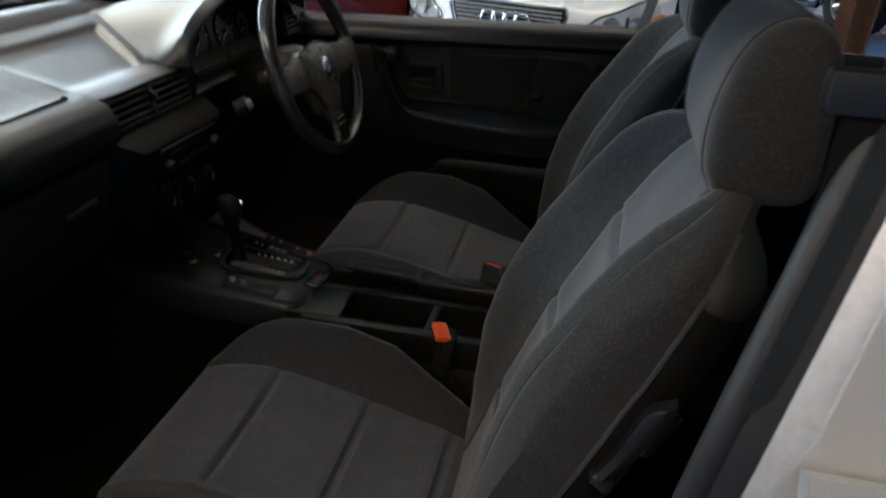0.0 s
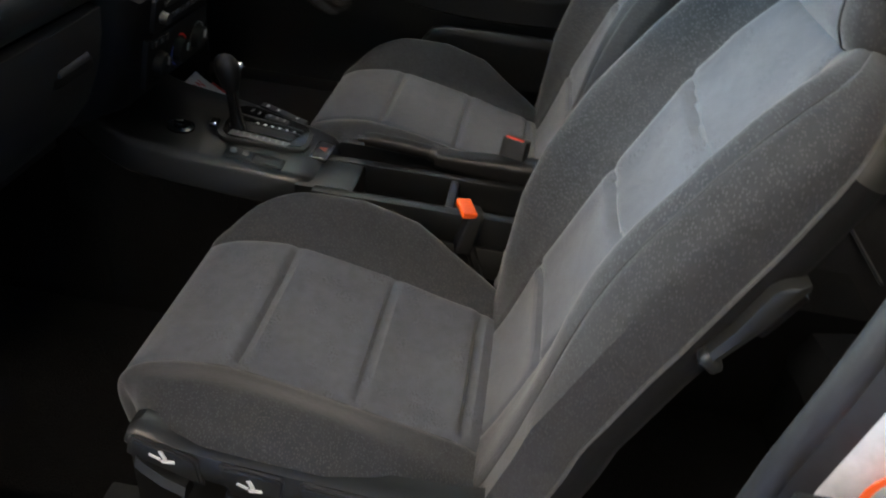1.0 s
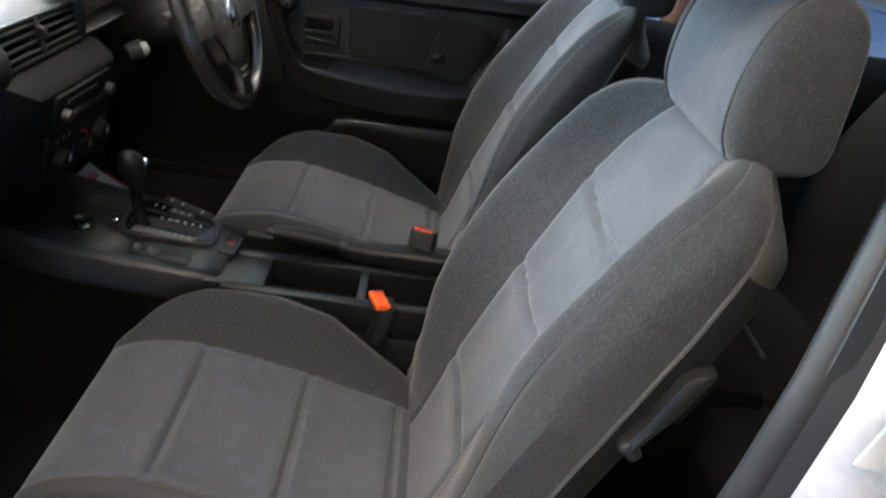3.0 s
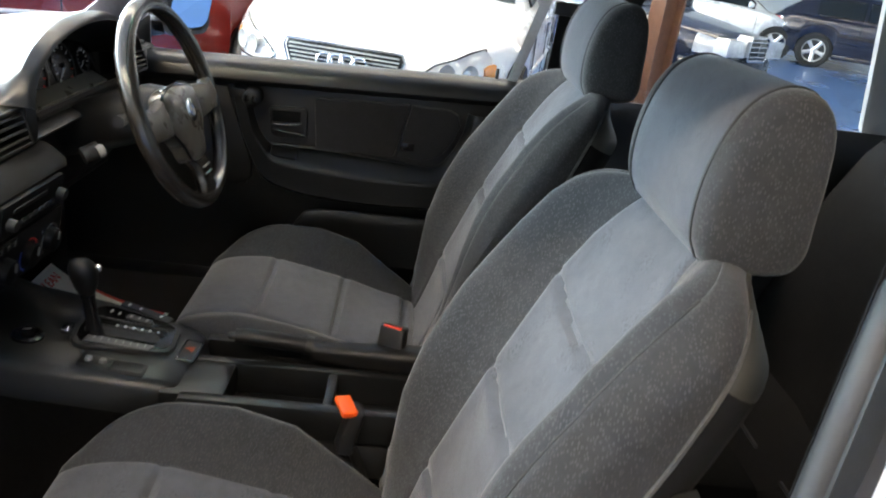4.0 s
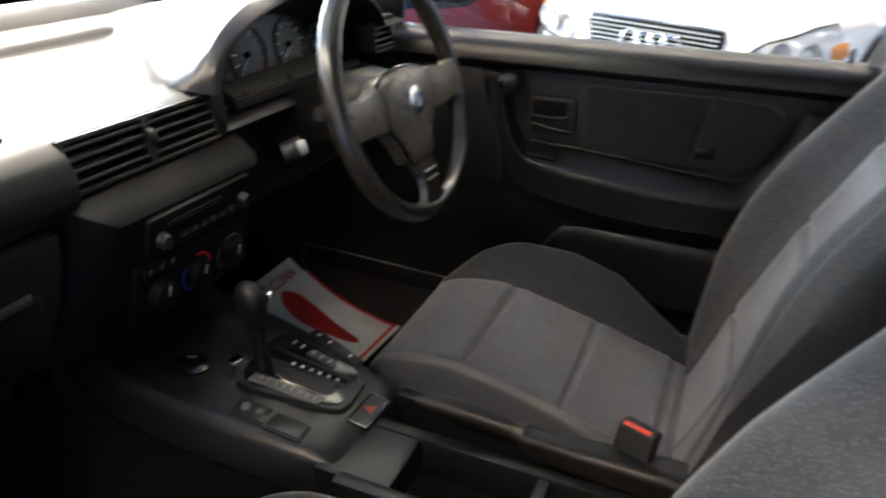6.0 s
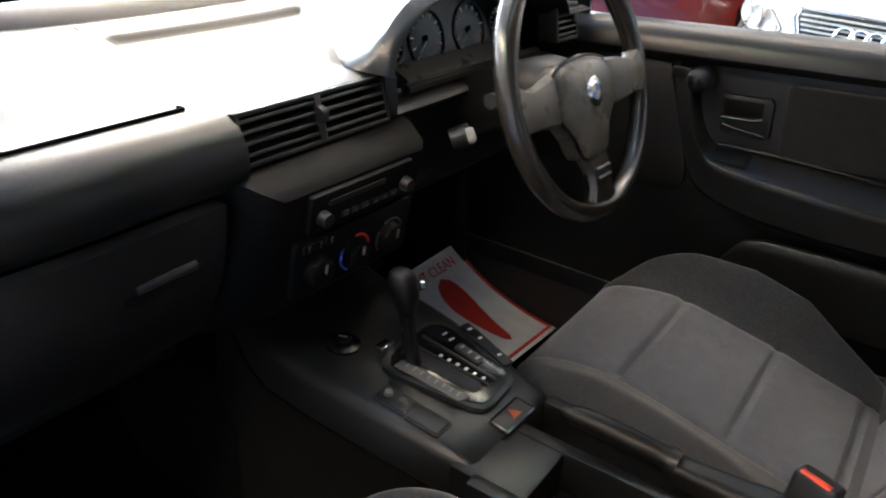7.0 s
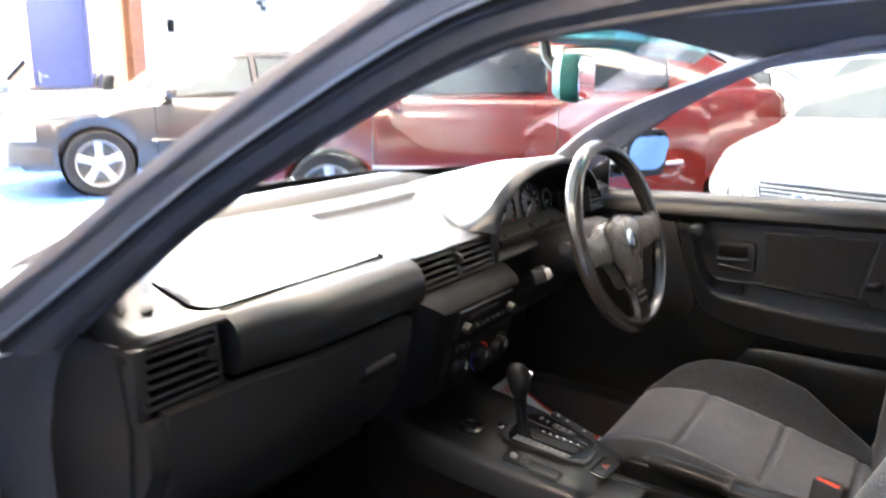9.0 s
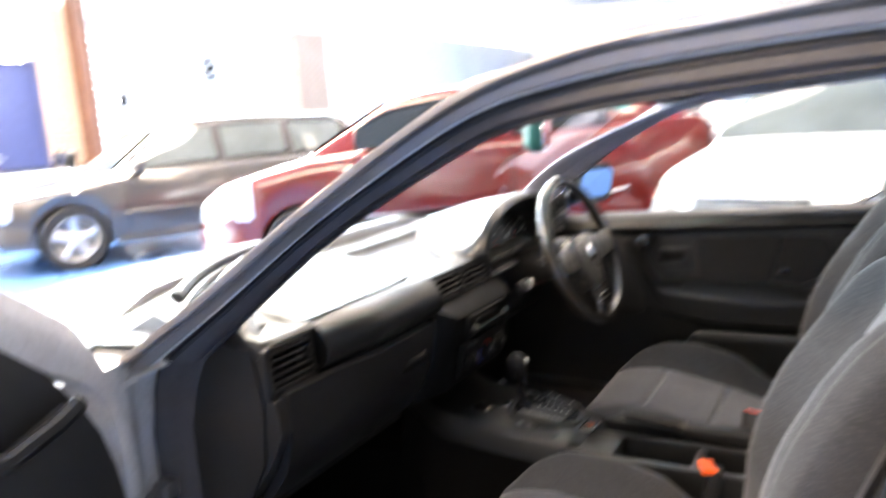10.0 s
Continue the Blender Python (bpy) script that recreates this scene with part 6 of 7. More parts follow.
    def behind(r, k, out=0.0):
        a, b = r[0], r[-1]
        m, w = (a + b) / 2, (b - a).length / 2
        line = []
        for back, inn in ((0.0, 0.0), (0.006, -0.003), (0.016, -0.002), (0.028, 0.003), (0.040, 0.014), (0.052, 0.032), (0.066, 0.065), (0.078, 0.12)):
            line.append((back * k, min(inn, w * 0.9)))
        left_ = [a + nn * bk + Vector((i_ - out, 0, 0)) for bk, i_ in line]
        right_ = [b + nn * bk + Vector((out - i_, 0, 0)) for bk, i_ in reversed(line)]
        return left_ + [m + nn * 0.085 * k] + right_

    def depth(r):
        return 1.0 - 0.72 * smooth01(0.950, 0.994, r[len(r) // 2].z)

    low_rows = [r for r in rows if r[len(r) // 2].z < 0.938]
    top_rows = [low_rows[-1]] + [r for r in rows if r[len(r) // 2].z >= 0.938]
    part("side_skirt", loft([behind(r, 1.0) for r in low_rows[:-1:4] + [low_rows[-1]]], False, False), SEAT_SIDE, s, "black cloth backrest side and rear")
    shell = [behind(r, depth(r)) for r in top_rows]
    part("back_shell", loft(shell, False, False), SHELL, s, "pale olive plastic back shell")
    last = list(top_rows[-1]) + list(reversed(shell[-1][1:-1]))
    part("top_cap", bm_from(last, [tuple(range(len(last)))]), BOLSTER, s)
    # head restraint
    c = Vector((0, -0.600, 1.065))
    ring = spline([(0, y, z) for y, z in HEAD] + [(0, *HEAD[0])], 57)[:-1]

    def cut(u, k):
        return [Vector((u, c.y + (p.y - c.y) * k, c.z + (p.z - c.z) * k)) for p in ring]

    part("headrest_front", loft([cut(u, k) for u, k in ((-0.103, 0.978), (-0.099, 0.992), (-0.065, 1.0), (0, 1.004), (0.065, 1.0), (0.099, 0.992), (0.103, 0.978))], True, False), INSERT, s, "grey velour head restraint panel")
    for sg in (-1, 1):
        # side shade of the head restraint is carried by the darker cloth colour
        part("headrest_side", loft([cut(sg * u, k) for u, k in ((0.103, 0.978), (0.107, 0.990), (0.117, 0.978), (0.126, 0.945), (0.131, 0.90), (0.134, 0.82), (0.137, 0.60), (0.138, 0.25))], True, True), SHADED_CLOTH, s, "flecked side of the head restraint, darkened for shade")
        part("headrest_seam", tube(cut(sg * 0.1045, 0.988), 0.0018, 5, True), PIPING, s)
        part("headrest_post", tube([(sg * 0.06, -0.612, 0.96), (sg * 0.06, -0.606, 1.03)], 0.006, 10), CHROME, s)
    # base and runners
    part("seat_base", box((0, -0.11, 0.33), (0.42, 0.46, 0.16), 0.02), PLASTIC, s)
    for sg in (-1, 1):
        part("runner", box((sg * 0.19, -0.10, 0.235), (0.05, 0.56, 0.05), 0.006), PLASTIC, s)
    return s


pseat = front_seat("passenger_seat", "grey velour front passenger seat with flecked dark bolsters", (-0.346, 0, 0))
dseat = copy_thing(pseat, pose(0.354, -0.036, 0.024))
dseat.name = "driver_seat"
tagged(dseat, "grey velour driver's seat with flecked dark bolsters")

# adjusting panel and levers on the passenger seat's outer side
PANEL = ((0.082, 0.492, 0.474), (0.070, 0.497, 0.464), (0.026, 0.482, 0.446), (-0.006, 0.476, 0.434), (-0.103, 0.468, 0.411), (-0.212, 0.459, 0.404), (-0.305, 0.463, 0.414), (-0.345, 0.470, 0.430), (-0.372, 0.470, 0.448))
part("side_panel", loft([[(x, y, z) for x, z in ((-0.225, zb - 0.01), (-0.250, zb - 0.006), (-0.261, zb + 0.002), (-0.264, (zb + zt) / 2), (-0.258, zt - 0.004), (-0.245, zt + 0.002), (-0.225, zt))] for y, zt, zb in PANEL]), CONSOLE, pseat, "black plastic adjuster panel")
for ya, yb, ka, kb in ((0.073, 0.0, 0.004, 0.004), (-0.030, -0.100, -0.010, 0.0), (-0.125, -0.214, -0.012, 0.006)):
    rows_ = [(y, *[curve([(p[0], p[k]) for p in reversed(PANEL)], y) for k in (1, 2)]) for y in (ya, yb)]
    (y0, t0, b0_), (y1, t1, b1_) = rows_
    outline = [(y0 + ka, b0_ - 0.002), (y0, t0 - 0.010), (y0 - 0.004, t0 - 0.006), (y1 + 0.004, t1 - 0.006), (y1, t1 - 0.010), (y1 - kb, b1_ - 0.002)]
    m_ = Matrix(((0, 0, -1, -0.2675), (-1, 0, 0, 0), (0, 1, 0, 0), (0, 0, 0, 1)))
    lev = part("adjuster_lever", plate([(-y, z) for y, z in outline], 0.010, m_, 0.003), CONSOLE, pseat, "black adjuster lever with white symbol")
    cy, cz = (y0 + y1) / 2, (t0 + t1 + b0_ + b1_) / 4
    part("lever_gap", plate([(-(cy + (y - cy) * 1.09), cz + (z - cz) * 1.16) for y, z in outline], 0.004, Matrix.Translation((0.0028, 0, 0)) @ m_, 0.0), RUBBER, lev)
    part("finger_grip", loft([[(-0.252, y, z + 0.012), (-0.270, y, z + 0.010), (-0.276, y, z), (-0.270, y, z - 0.010), (-0.252, y, z - 0.010)] for y, z in ((y0 - 0.006, b0_ - 0.010), (y0 - 0.014, b0_ - 0.020), (cy, (b0_ + b1_) / 2 - 0.024), (y1 + 0.012, b1_ - 0.020))]), PLASTIC, lev, "black finger grip below the lever")
    part("symbol", joined(box((-0.2682, cy + 0.009, cz + 0.001), (0.001, 0.014, 0.004), 0, 2, (25, 0, 0)), box((-0.2682, cy - 0.001, cz + 0.006), (0.001, 0.005, 0.014), 0, 2, (-20, 0, 0)), box((-0.2682, cy - 0.006, cz - 0.004), (0.001, 0.016, 0.005), 0, 2, (-8, 0, 0))), WHITE_MARK, lev)
for y in (-0.252, -0.300):
    part("panel_joint", box((-0.2635, y, 0.437), (0.002, 0.0016, 0.036), 0, 2, (0, 0, 0)), RUBBER, pseat)
lev_a = [(-0.540, 0.840, 0.008), (-0.536, 0.834, 0.013), (-0.527, 0.812, 0.012), (-0.516, 0.785, 0.011), (-0.503, 0.762, 0.010), (-0.494, 0.745, 0.008)]
part("tilt_lever", loft([[(-0.254, y - w, z + w * 0.4), (-0.268, y - w, z + w * 0.4), (-0.271, y, z), (-0.268, y + w, z - w * 0.4), (-0.254, y + w, z - w * 0.4)] for y, z, w in lev_a]), LEVER, pseat, "satin dark backrest tilt lever")
part("lever_slot", box((-0.255, -0.540, 0.802), (0.012, 0.012, 0.055), 0.004, 2, (24, 0, 0)), GLOSS_BLACK, pseat)
part("lever_foot", box((-0.262, -0.497, 0.744), (0.018, 0.024, 0.014), 0.006, 3, (40, 0, 0)), LEVER, pseat)

# seat belt buckles
for x, y, z, mat_, nm, lb, turn in ((-0.098, -0.248, 0.545, ORANGE, "orange", "black seat belt buckle with bright orange button", 14), (0.080, -0.302, 0.596, RED_BUTTON, "red", "black seat belt buckle with red button", 70)):
    bk = thing("belt_buckle", lb, "buckle", (x, y, z))
    part("body", box((0, -0.004, -0.038), (0.036 if nm == "orange" else 0.048, 0.026, 0.080), 0.006, 3, (12, 0, turn)), PLASTIC, bk)
    if nm == "orange":
        part("button", box((0, 0.004, 0.002), (0.044, 0.026, 0.011), 0.004, 3, (6, -6, turn + 10)), mat_, bk, "orange release button")
    else:
        part("button", box((0, -0.003, 0.0015), (0.034, 0.008, 0.004), 0.0015, 3, (12, 0, turn)), mat_, bk, "red release button")
    part("stalk", tube([(0, -0.01, -0.07), (0, -0.03, -0.12), (0, -0.05, -0.19)], 0.009, 8), PLASTIC, bk)

# ---- rear bench ----
# near-black cloth puts the shade of the cabin's rear into the bench's colour
bench = thing("rear_bench", "cloth rear bench seat, blackened for the shade behind the front seats", "bench seat", (0, 0, 0))
for x in (-0.33, 0.33):
    cus = []
    for y, z in ((-0.84, 0.33), (-0.825, 0.40), (-0.85, 0.45), (-0.92, 0.462), (-1.05, 0.445), (-1.18, 0.425), (-1.26, 0.41)):
        cus.append([(x + u * 0.315, y, z - 0.05 * abs(u) ** 6 + 0.012 * math.cos(3.1 * u) - 0.02) for u in (-1, -0.97, -0.9, -0.75, -0.5, -0.2, 0.2, 0.5, 0.75, 0.9, 0.97, 1)])
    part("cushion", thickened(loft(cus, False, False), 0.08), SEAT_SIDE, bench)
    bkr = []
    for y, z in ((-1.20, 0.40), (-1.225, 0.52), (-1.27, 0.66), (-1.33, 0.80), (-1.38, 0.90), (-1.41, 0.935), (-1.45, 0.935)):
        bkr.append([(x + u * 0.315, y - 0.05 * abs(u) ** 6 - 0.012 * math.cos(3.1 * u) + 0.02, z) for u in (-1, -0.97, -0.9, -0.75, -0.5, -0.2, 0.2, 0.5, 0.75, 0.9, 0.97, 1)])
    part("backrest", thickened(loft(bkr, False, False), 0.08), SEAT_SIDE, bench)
    part("cushion_pleat", tube([(x - 0.28, -1.00, 0.443), (x, -1.00, 0.449), (x + 0.28, -1.00, 0.443)], 0.004, 6), PIPING, bench)
    part("back_pleat", tube([(x - 0.28, -1.262, 0.66), (x, -1.266, 0.66), (x + 0.28, -1.262, 0.66)], 0.004, 6), PIPING, bench)
part("bench_base", box((0, -1.05, 0.28), (1.26, 0.44, 0.18), 0.02), CARPET, bench)
part("parcel_shelf", box((0, -1.68, 0.91), (1.28, 0.46, 0.03), 0.01), CARPET, bench, "black parcel shelf")
for side in (-1, 1):
    bt = thing("seat_belt", "black webbing seat belt hanging at the centre pillar", "seat belt", (0, 0, 0), group="front seat belts")
    part("webbing", thickened(loft([[(side * 0.645, -0.60, 1.12), (side * 0.645, -0.645, 1.12)], [(side * 0.648, -0.59, 0.85), (side * 0.648, -0.635, 0.85)], [(side * 0.652, -0.585, 0.45), (side * 0.652, -0.63, 0.45)]], False, False), 0.002), SEAT_SIDE, bt)
    part("anchor", box((side * 0.64, -0.62, 1.13), (0.02, 0.07, 0.03), 0.006), PLASTIC, bt)

# ---- parked cars in the hall ----


def car_wheel(parent, at, r, side, spokes=5, turn=None):
    m = turn or pose(*at, 90 * side, 0, 0)
    w = part("wheel", lathe([(r * 0.66, -0.09), (r * 0.93, -0.10), (r, -0.06), (r, 0.06), (r * 0.93, 0.10), (r * 0.68, 0.095), (r * 0.66, 0.06)], m, 36), TYRE, parent, "black tyre on an alloy rim")
    # the outer side of the wheel is local -z
    part("rim", lathe([(r * 0.70, -0.098), (r * 0.66, -0.095), (r * 0.62, -0.06), (r * 0.60, 0.05), (0.03, 0.05), (0.03, 0.04), (r * 0.58, 0.04), (r * 0.60, -0.05)], m, 36), GREY_MARK, w)
    for k in range(spokes):
        a = 2 * math.pi * k / spokes + 0.3
        rows = []
        for d, hw, z in ((0.03, 0.042, -0.066), (r * 0.35, 0.032, -0.082), (r * 0.66, 0.040, -0.088)):
            c, s = math.cos(a), math.sin(a)
            rows.append([m @ Vector((d * c - q * hw * s, d * s + q * hw * c, z + e)) for q, e in ((-1, 0.012), (-0.6, 0), (0.6, 0), (1, 0.012), (0.8, 0.03), (-0.8, 0.03))])
        part("spoke", loft(rows), ALLOY, w)
    part("hub_cap", lathe([(0.0, -0.085), (0.03, -0.083), (0.045, -0.07), (0.045, -0.04), (0.0, -0.04)], m, 20), ALLOY, w)


STYLES = {
    "saloon": dict(top=[(0, 0.56), (0.012, 0.66), (0.05, 0.735), (0.14, 0.80), (0.29, 0.90), (0.34, 0.93), (0.75, 0.96), (0.84, 0.98), (0.97, 0.94), (1, 0.86)], roof=[(0.27, 0.90), (0.41, 1.34), (0.48, 1.41), (0.62, 1.42), (0.70, 1.37), (0.84, 0.99)], doors=((0.335, 0.53), (0.545, 0.70), (0.71, 0.775)), back=(0.71, 0.835)),
    "hatch": dict(top=[(0, 0.54), (0.012, 0.64), (0.05, 0.72), (0.14, 0.80), (0.27, 0.90), (0.32, 0.92), (0.75, 0.96), (0.94, 0.97), (0.985, 0.90), (1, 0.80)], roof=[(0.24, 0.89), (0.40, 1.33), (0.48, 1.40), (0.70, 1.40), (0.84, 1.32), (0.965, 0.96)], doors=((0.31, 0.58), (0.60, 0.80)), back=(0.85, 0.955)),
    "wagon": dict(top=[(0, 0.56), (0.012, 0.66), (0.05, 0.735), (0.14, 0.80), (0.28, 0.90), (0.33, 0.93), (0.75, 0.96), (0.95, 0.97), (0.985, 0.92), (1, 0.82)], roof=[(0.265, 0.90), (0.395, 1.34), (0.47, 1.425), (0.62, 1.44), (0.86, 1.40), (0.975, 0.98)], doors=((0.325, 0.52), (0.535, 0.695), (0.715, 0.86)), back=(0.875, 0.965)),
    "coupe": dict(top=[(0, 0.60), (0.012, 0.70), (0.05, 0.80), (0.14, 0.90), (0.24, 1.00), (0.32, 1.03), (0.6, 1.05), (0.85, 1.13), (0.96, 1.14), (0.985, 1.08), (1, 0.95)], roof=[(0.22, 1.0), (0.38, 1.40), (0.48, 1.48), (0.70, 1.48), (0.84, 1.40), (0.95, 1.15)], doors=((0.32, 0.58), (0.61, 0.78)), back=(0.85, 0.935)),
    "open": dict(top=[(0, 0.52), (0.012, 0.60), (0.05, 0.68), (0.14, 0.76), (0.30, 0.86), (0.36, 0.90), (0.75, 0.92), (0.95, 0.93), (0.985, 0.88), (1, 0.78)], roof=None, doors=(), back=None),
}


def parked_car(name, label, at, heading, size, paint, style, glass=None, front="plain", rear_axle=0.775, mirror_at=0.33):
    """A whole car: body skin with wheel arches, glasshouse, windows, lamps, bumpers and wheels. Local +x is ahead."""
    L, W = size
    st = STYLES[style]
    glass = glass or DARK_GLASS
    c = thing(name, label, "car", (*at, 0), heading)
    half = [(0, 0.42), (0.010, 0.54), (0.025, 0.65), (0.05, 0.76), (0.09, 0.87), (0.14, 0.95), (0.2, 0.985), (0.35, 1.0), (0.8, 1.0), (0.92, 0.95), (0.97, 0.88), (1, 0.74)]
    fw, rw, ra = (0.215 if front == "side" else 0.185), rear_axle, 0.345

    def hw(f):
        return W / 2 * curve(half, f)

    def zt(f):
        return curve(st["top"], f)

    def section(f):
        x, h, t = L / 2 - f * L, hw(f), zt(f)
        b = 0.24 if 0.04 < f < 0.96 else 0.30
        for a in (fw, rw):
            d = (f - a) * L
            if abs(d) < ra:
                b = max(b, 0.30 + math.sqrt(ra * ra - d * d))
        lo = min(b + 0.10, t - 0.10)
        pts = [(x, h * 0.95, b), (x, h * 0.99, lo), (x, h * 1.0, (lo + t - 0.09) / 2 + 0.02), (x, h * 0.985, t - 0.075), (x, h * 0.955, t - 0.03), (x, h * 0.90, t - 0.006), (x, h * 0.75, t + 0.010), (x, h * 0.40, t + 0.022), (x, 0, t + 0.026)]
        return pts + [(q[0], -q[1], q[2]) for q in reversed(pts[:-1])]

    fs = sorted({*[k / 60 for k in range(61)], 0.006, 0.012, 0.025, 0.04, *[a + ra / L * math.sin(radians(s)) for a in (fw, rw) for s in (-90, -88, -80, -70, -55, -40, -20, 0, 20, 40, 55, 70, 80, 88, 90)]})
    skin = [section(f) for f in fs]
    bodyp = part("body", loft(skin, False, False), paint, c, "", 50)
    for i in (0, -1):
        s = skin[i]
        part("end_panel", bm_from(s, [tuple(range(len(s)))]), paint, c)
    part("under_tray", box((0, 0, 0.34), (L * 0.80, W * 0.78, 0.22), 0.02), RUBBER, c)
    for f in (fw, rw):
        for sg in (-1, 1):
            part("arch_liner", lathe([(ra - 0.005, -0.11), (ra - 0.005, 0.11), (ra - 0.02, 0.11), (0.05, 0.10), (0.05, 0.105), (ra - 0.01, 0.115)], pose(L / 2 - f * L, sg * (W / 2 - 0.145), 0.315, 90, 0, 0), 24), RUBBER, c)
            car_wheel(c, (L / 2 - f * L, sg * (W / 2 - 0.10), 0.315), 0.315, sg)
    # door seams
    for f in ((0.30, 0.53, 0.70) if style in ("saloon", "wagon") else (0.29, 0.60)):
        for sg in (-1, 1):
            part("door_gap", tube([(L / 2 - f * L, sg * (hw(f) * k + 0.001), z) for k, z in ((0.985, 0.32), (1.0, 0.55), (0.995, 0.75), (0.98, zt(f) - 0.06))], 0.005, 5), GLOSS_BLACK, c)
    for sg in (-1, 1):
        rise = 0.65 if front == "side" else 0.0
        rub = [(L / 2 - f * L, sg * (hw(f) + 0.004), 0.52 + rise * max(0.0, f - 0.68)) for f in [0.29 + 0.04 * k for k in range(14 if rise else 11)]]
        part("rubbing_strip", tube(rub, 0.014, 6), paint if front != "side" else ALLOY, c)
        for f in (0.42, 0.63):
            if style in ("saloon", "wagon"):
                part("door_handle", box((L / 2 - (f + 0.06) * L, sg * (hw(f) + 0.012), 0.82), (0.18, 0.03, 0.035), 0.01), paint, c)
        part("door_mirror", loft([[(L / 2 - mirror_at * L + dx, sg * (hw(mirror_at) + 0.02 + y * s), 0.98 + z * s) for y, z in rounded(0.20, 0.13, 0.05)] for dx, s in ((-0.05, 0.9), (-0.02, 1.0), (0.05, 0.7), (0.07, 0.3))]), paint, c)
        part("sill", box((L / 2 - 0.48 * L, sg * (W / 2 - 0.05), 0.25), (L * 0.42, 0.07, 0.09), 0.02), paint, c)
    # glasshouse
    if st["roof"]:
        rf = st["roof"]
        g0, g1 = rf[0][0], rf[-1][0]
        hr = W / 2 * 0.66

        def side_pt(f, t, sg, off=0.0):
            r, z0 = curve(rf, f), zt(f) - 0.02
            hb = hw(f) * 0.90
            top = hb - (hb - hr) * min(1.0, max(0.0, (r - z0) / 0.46))
            return (L / 2 - f * L, sg * (hb + (top - hb) * t**1.25 + off), z0 + (r - 0.035 - z0) * t + off * 0.4)

        gh = []
        for k in range(41):
            f = g0 + (g1 - g0) * k / 40
            r = curve(rf, f)
            a = [side_pt(f, t, 1) for t in (0, 0.33, 0.66, 0.88, 1.0)]
            ytop = a[-1][1]
            a += [(a[0][0], ytop * 0.94, r - 0.012), (a[0][0], ytop * 0.80, r), (a[0][0], ytop * 0.4, r + 0.012), (a[0][0], 0, r + 0.015)]
            gh.append(a + [(q[0], -q[1], q[2]) for q in reversed(a[:-1])])
        part("roof", loft(gh, False, False), paint, c)
        for f0, f1 in st["doors"]:
            for sg in (-1, 1):
                panel = [[side_pt(f, t, sg, 0.006) for t in (0.10, 0.35, 0.6, 0.86)] for f in [f0 + (f1 - f0) * k / 8 for k in range(9)]]
                win = part("side_window", thickened(loft(panel, False, False), 0.003), glass, c)
                rim_ = [r[0] for r in panel] + panel[-1][1:] + [r[-1] for r in reversed(panel[:-1])] + list(reversed(panel[0][1:-1]))
                part("window_gasket", tube(rim_, 0.011, 6, True), GLOSS_BLACK, win)
        kink = next(f for f, z in rf if z > 1.3)
        for f0, f1, lbl in ((g0 + 0.012, kink - 0.004, "windscreen"), (*st["back"], "rear_window")):
            panel = []
            for k in range(7):
                f = f0 + (f1 - f0) * k / 6
                yt = side_pt(f, 1.0, 1)[1] * 0.93
                panel.append([(L / 2 - f * L, yt * u, curve(rf, f) + 0.008 + 0.012 * (1 - u * u)) for u in (-1, -0.7, -0.35, 0, 0.35, 0.7, 1)])
            part(lbl, thickened(loft(panel, False, False), 0.003), glass, c)
    else:
        x0 = L / 2 - 0.30 * L
        part("windscreen_frame", tube([(x0, 0.68, 0.88), (x0 - 0.36, 0.62, 1.27), (x0 - 0.41, 0.52, 1.31), (x0 - 0.43, 0, 1.33), (x0 - 0.41, -0.52, 1.31), (x0 - 0.36, -0.62, 1.27), (x0, -0.68, 0.88)], 0.045, 8), GLOSS_BLACK, c, "black windscreen frame")
        part("windscreen", thickened(loft([[(x0, y, 0.89) for y in (-0.64, 0, 0.64)], [(x0 - 0.38, y, 1.30) for y in (-0.56, 0, 0.56)]], False, False), 0.004), PALE_GLASS, c)
        part("cabin_opening", box((L / 2 - 0.55 * L, 0, 0.90), (0.30 * L, W * 0.66, 0.10), 0.04), GLOSS_BLACK, c)
        for sg in (-1, 1):
            part("seat_back", box((L / 2 - 0.62 * L, sg * 0.34, 0.98), (0.14, 0.44, 0.34), 0.05, 3, (0, -12, 0)), GLOSS_BLACK, c)
    # lamps
    for sg in (-1, 1):
        rows = []
        for f in ((0.004, 0.014, 0.03, 0.06, 0.10, 0.125) if front == "side" else (0.004, 0.014, 0.03, 0.05, 0.075)):
            h = hw(f)
            t = zt(f)
            k = curve([(0, 0.60), (0.03, 0.72), (0.075, 0.86)], f)
            rows.append([(L / 2 - f * L + 0.008, sg * (h * q + 0.006), z) for q, z in ((0.985, 0.53), (1.0, 0.60), (0.985, t - 0.06), (0.93, t - 0.02))])
        lamp = part("headlamp", thickened(loft(rows, False, False), 0.01), LAMP_GLASS, c, "clear glass headlamp")
        if front == "rings":
            part("indicator", thickened(loft([[(L / 2 - f * L + 0.010, sg * (hw(f) * q + 0.014), z) for q, z in ((0.995, 0.585 + e), (1.0, 0.61), (0.998, 0.64 - e), (0.985, zt(f) - 0.09 - e))] for f, e in ((0.060, 0.012), (0.066, 0.002), (0.076, 0.0), (0.082, 0.010))], False, False), 0.006), AMBER, lamp, "amber corner lens")
            part("lamp_edge", tube([(r[-1][0] + 0.004, r[-1][1], r[-1][2] + 0.004) for r in rows] + [(r[0][0] + 0.004, r[0][1] + sg * 0.004, r[0][2]) for r in reversed(rows)], 0.005, 6, True), GLOSS_BLACK, lamp, "black gap round the lens")
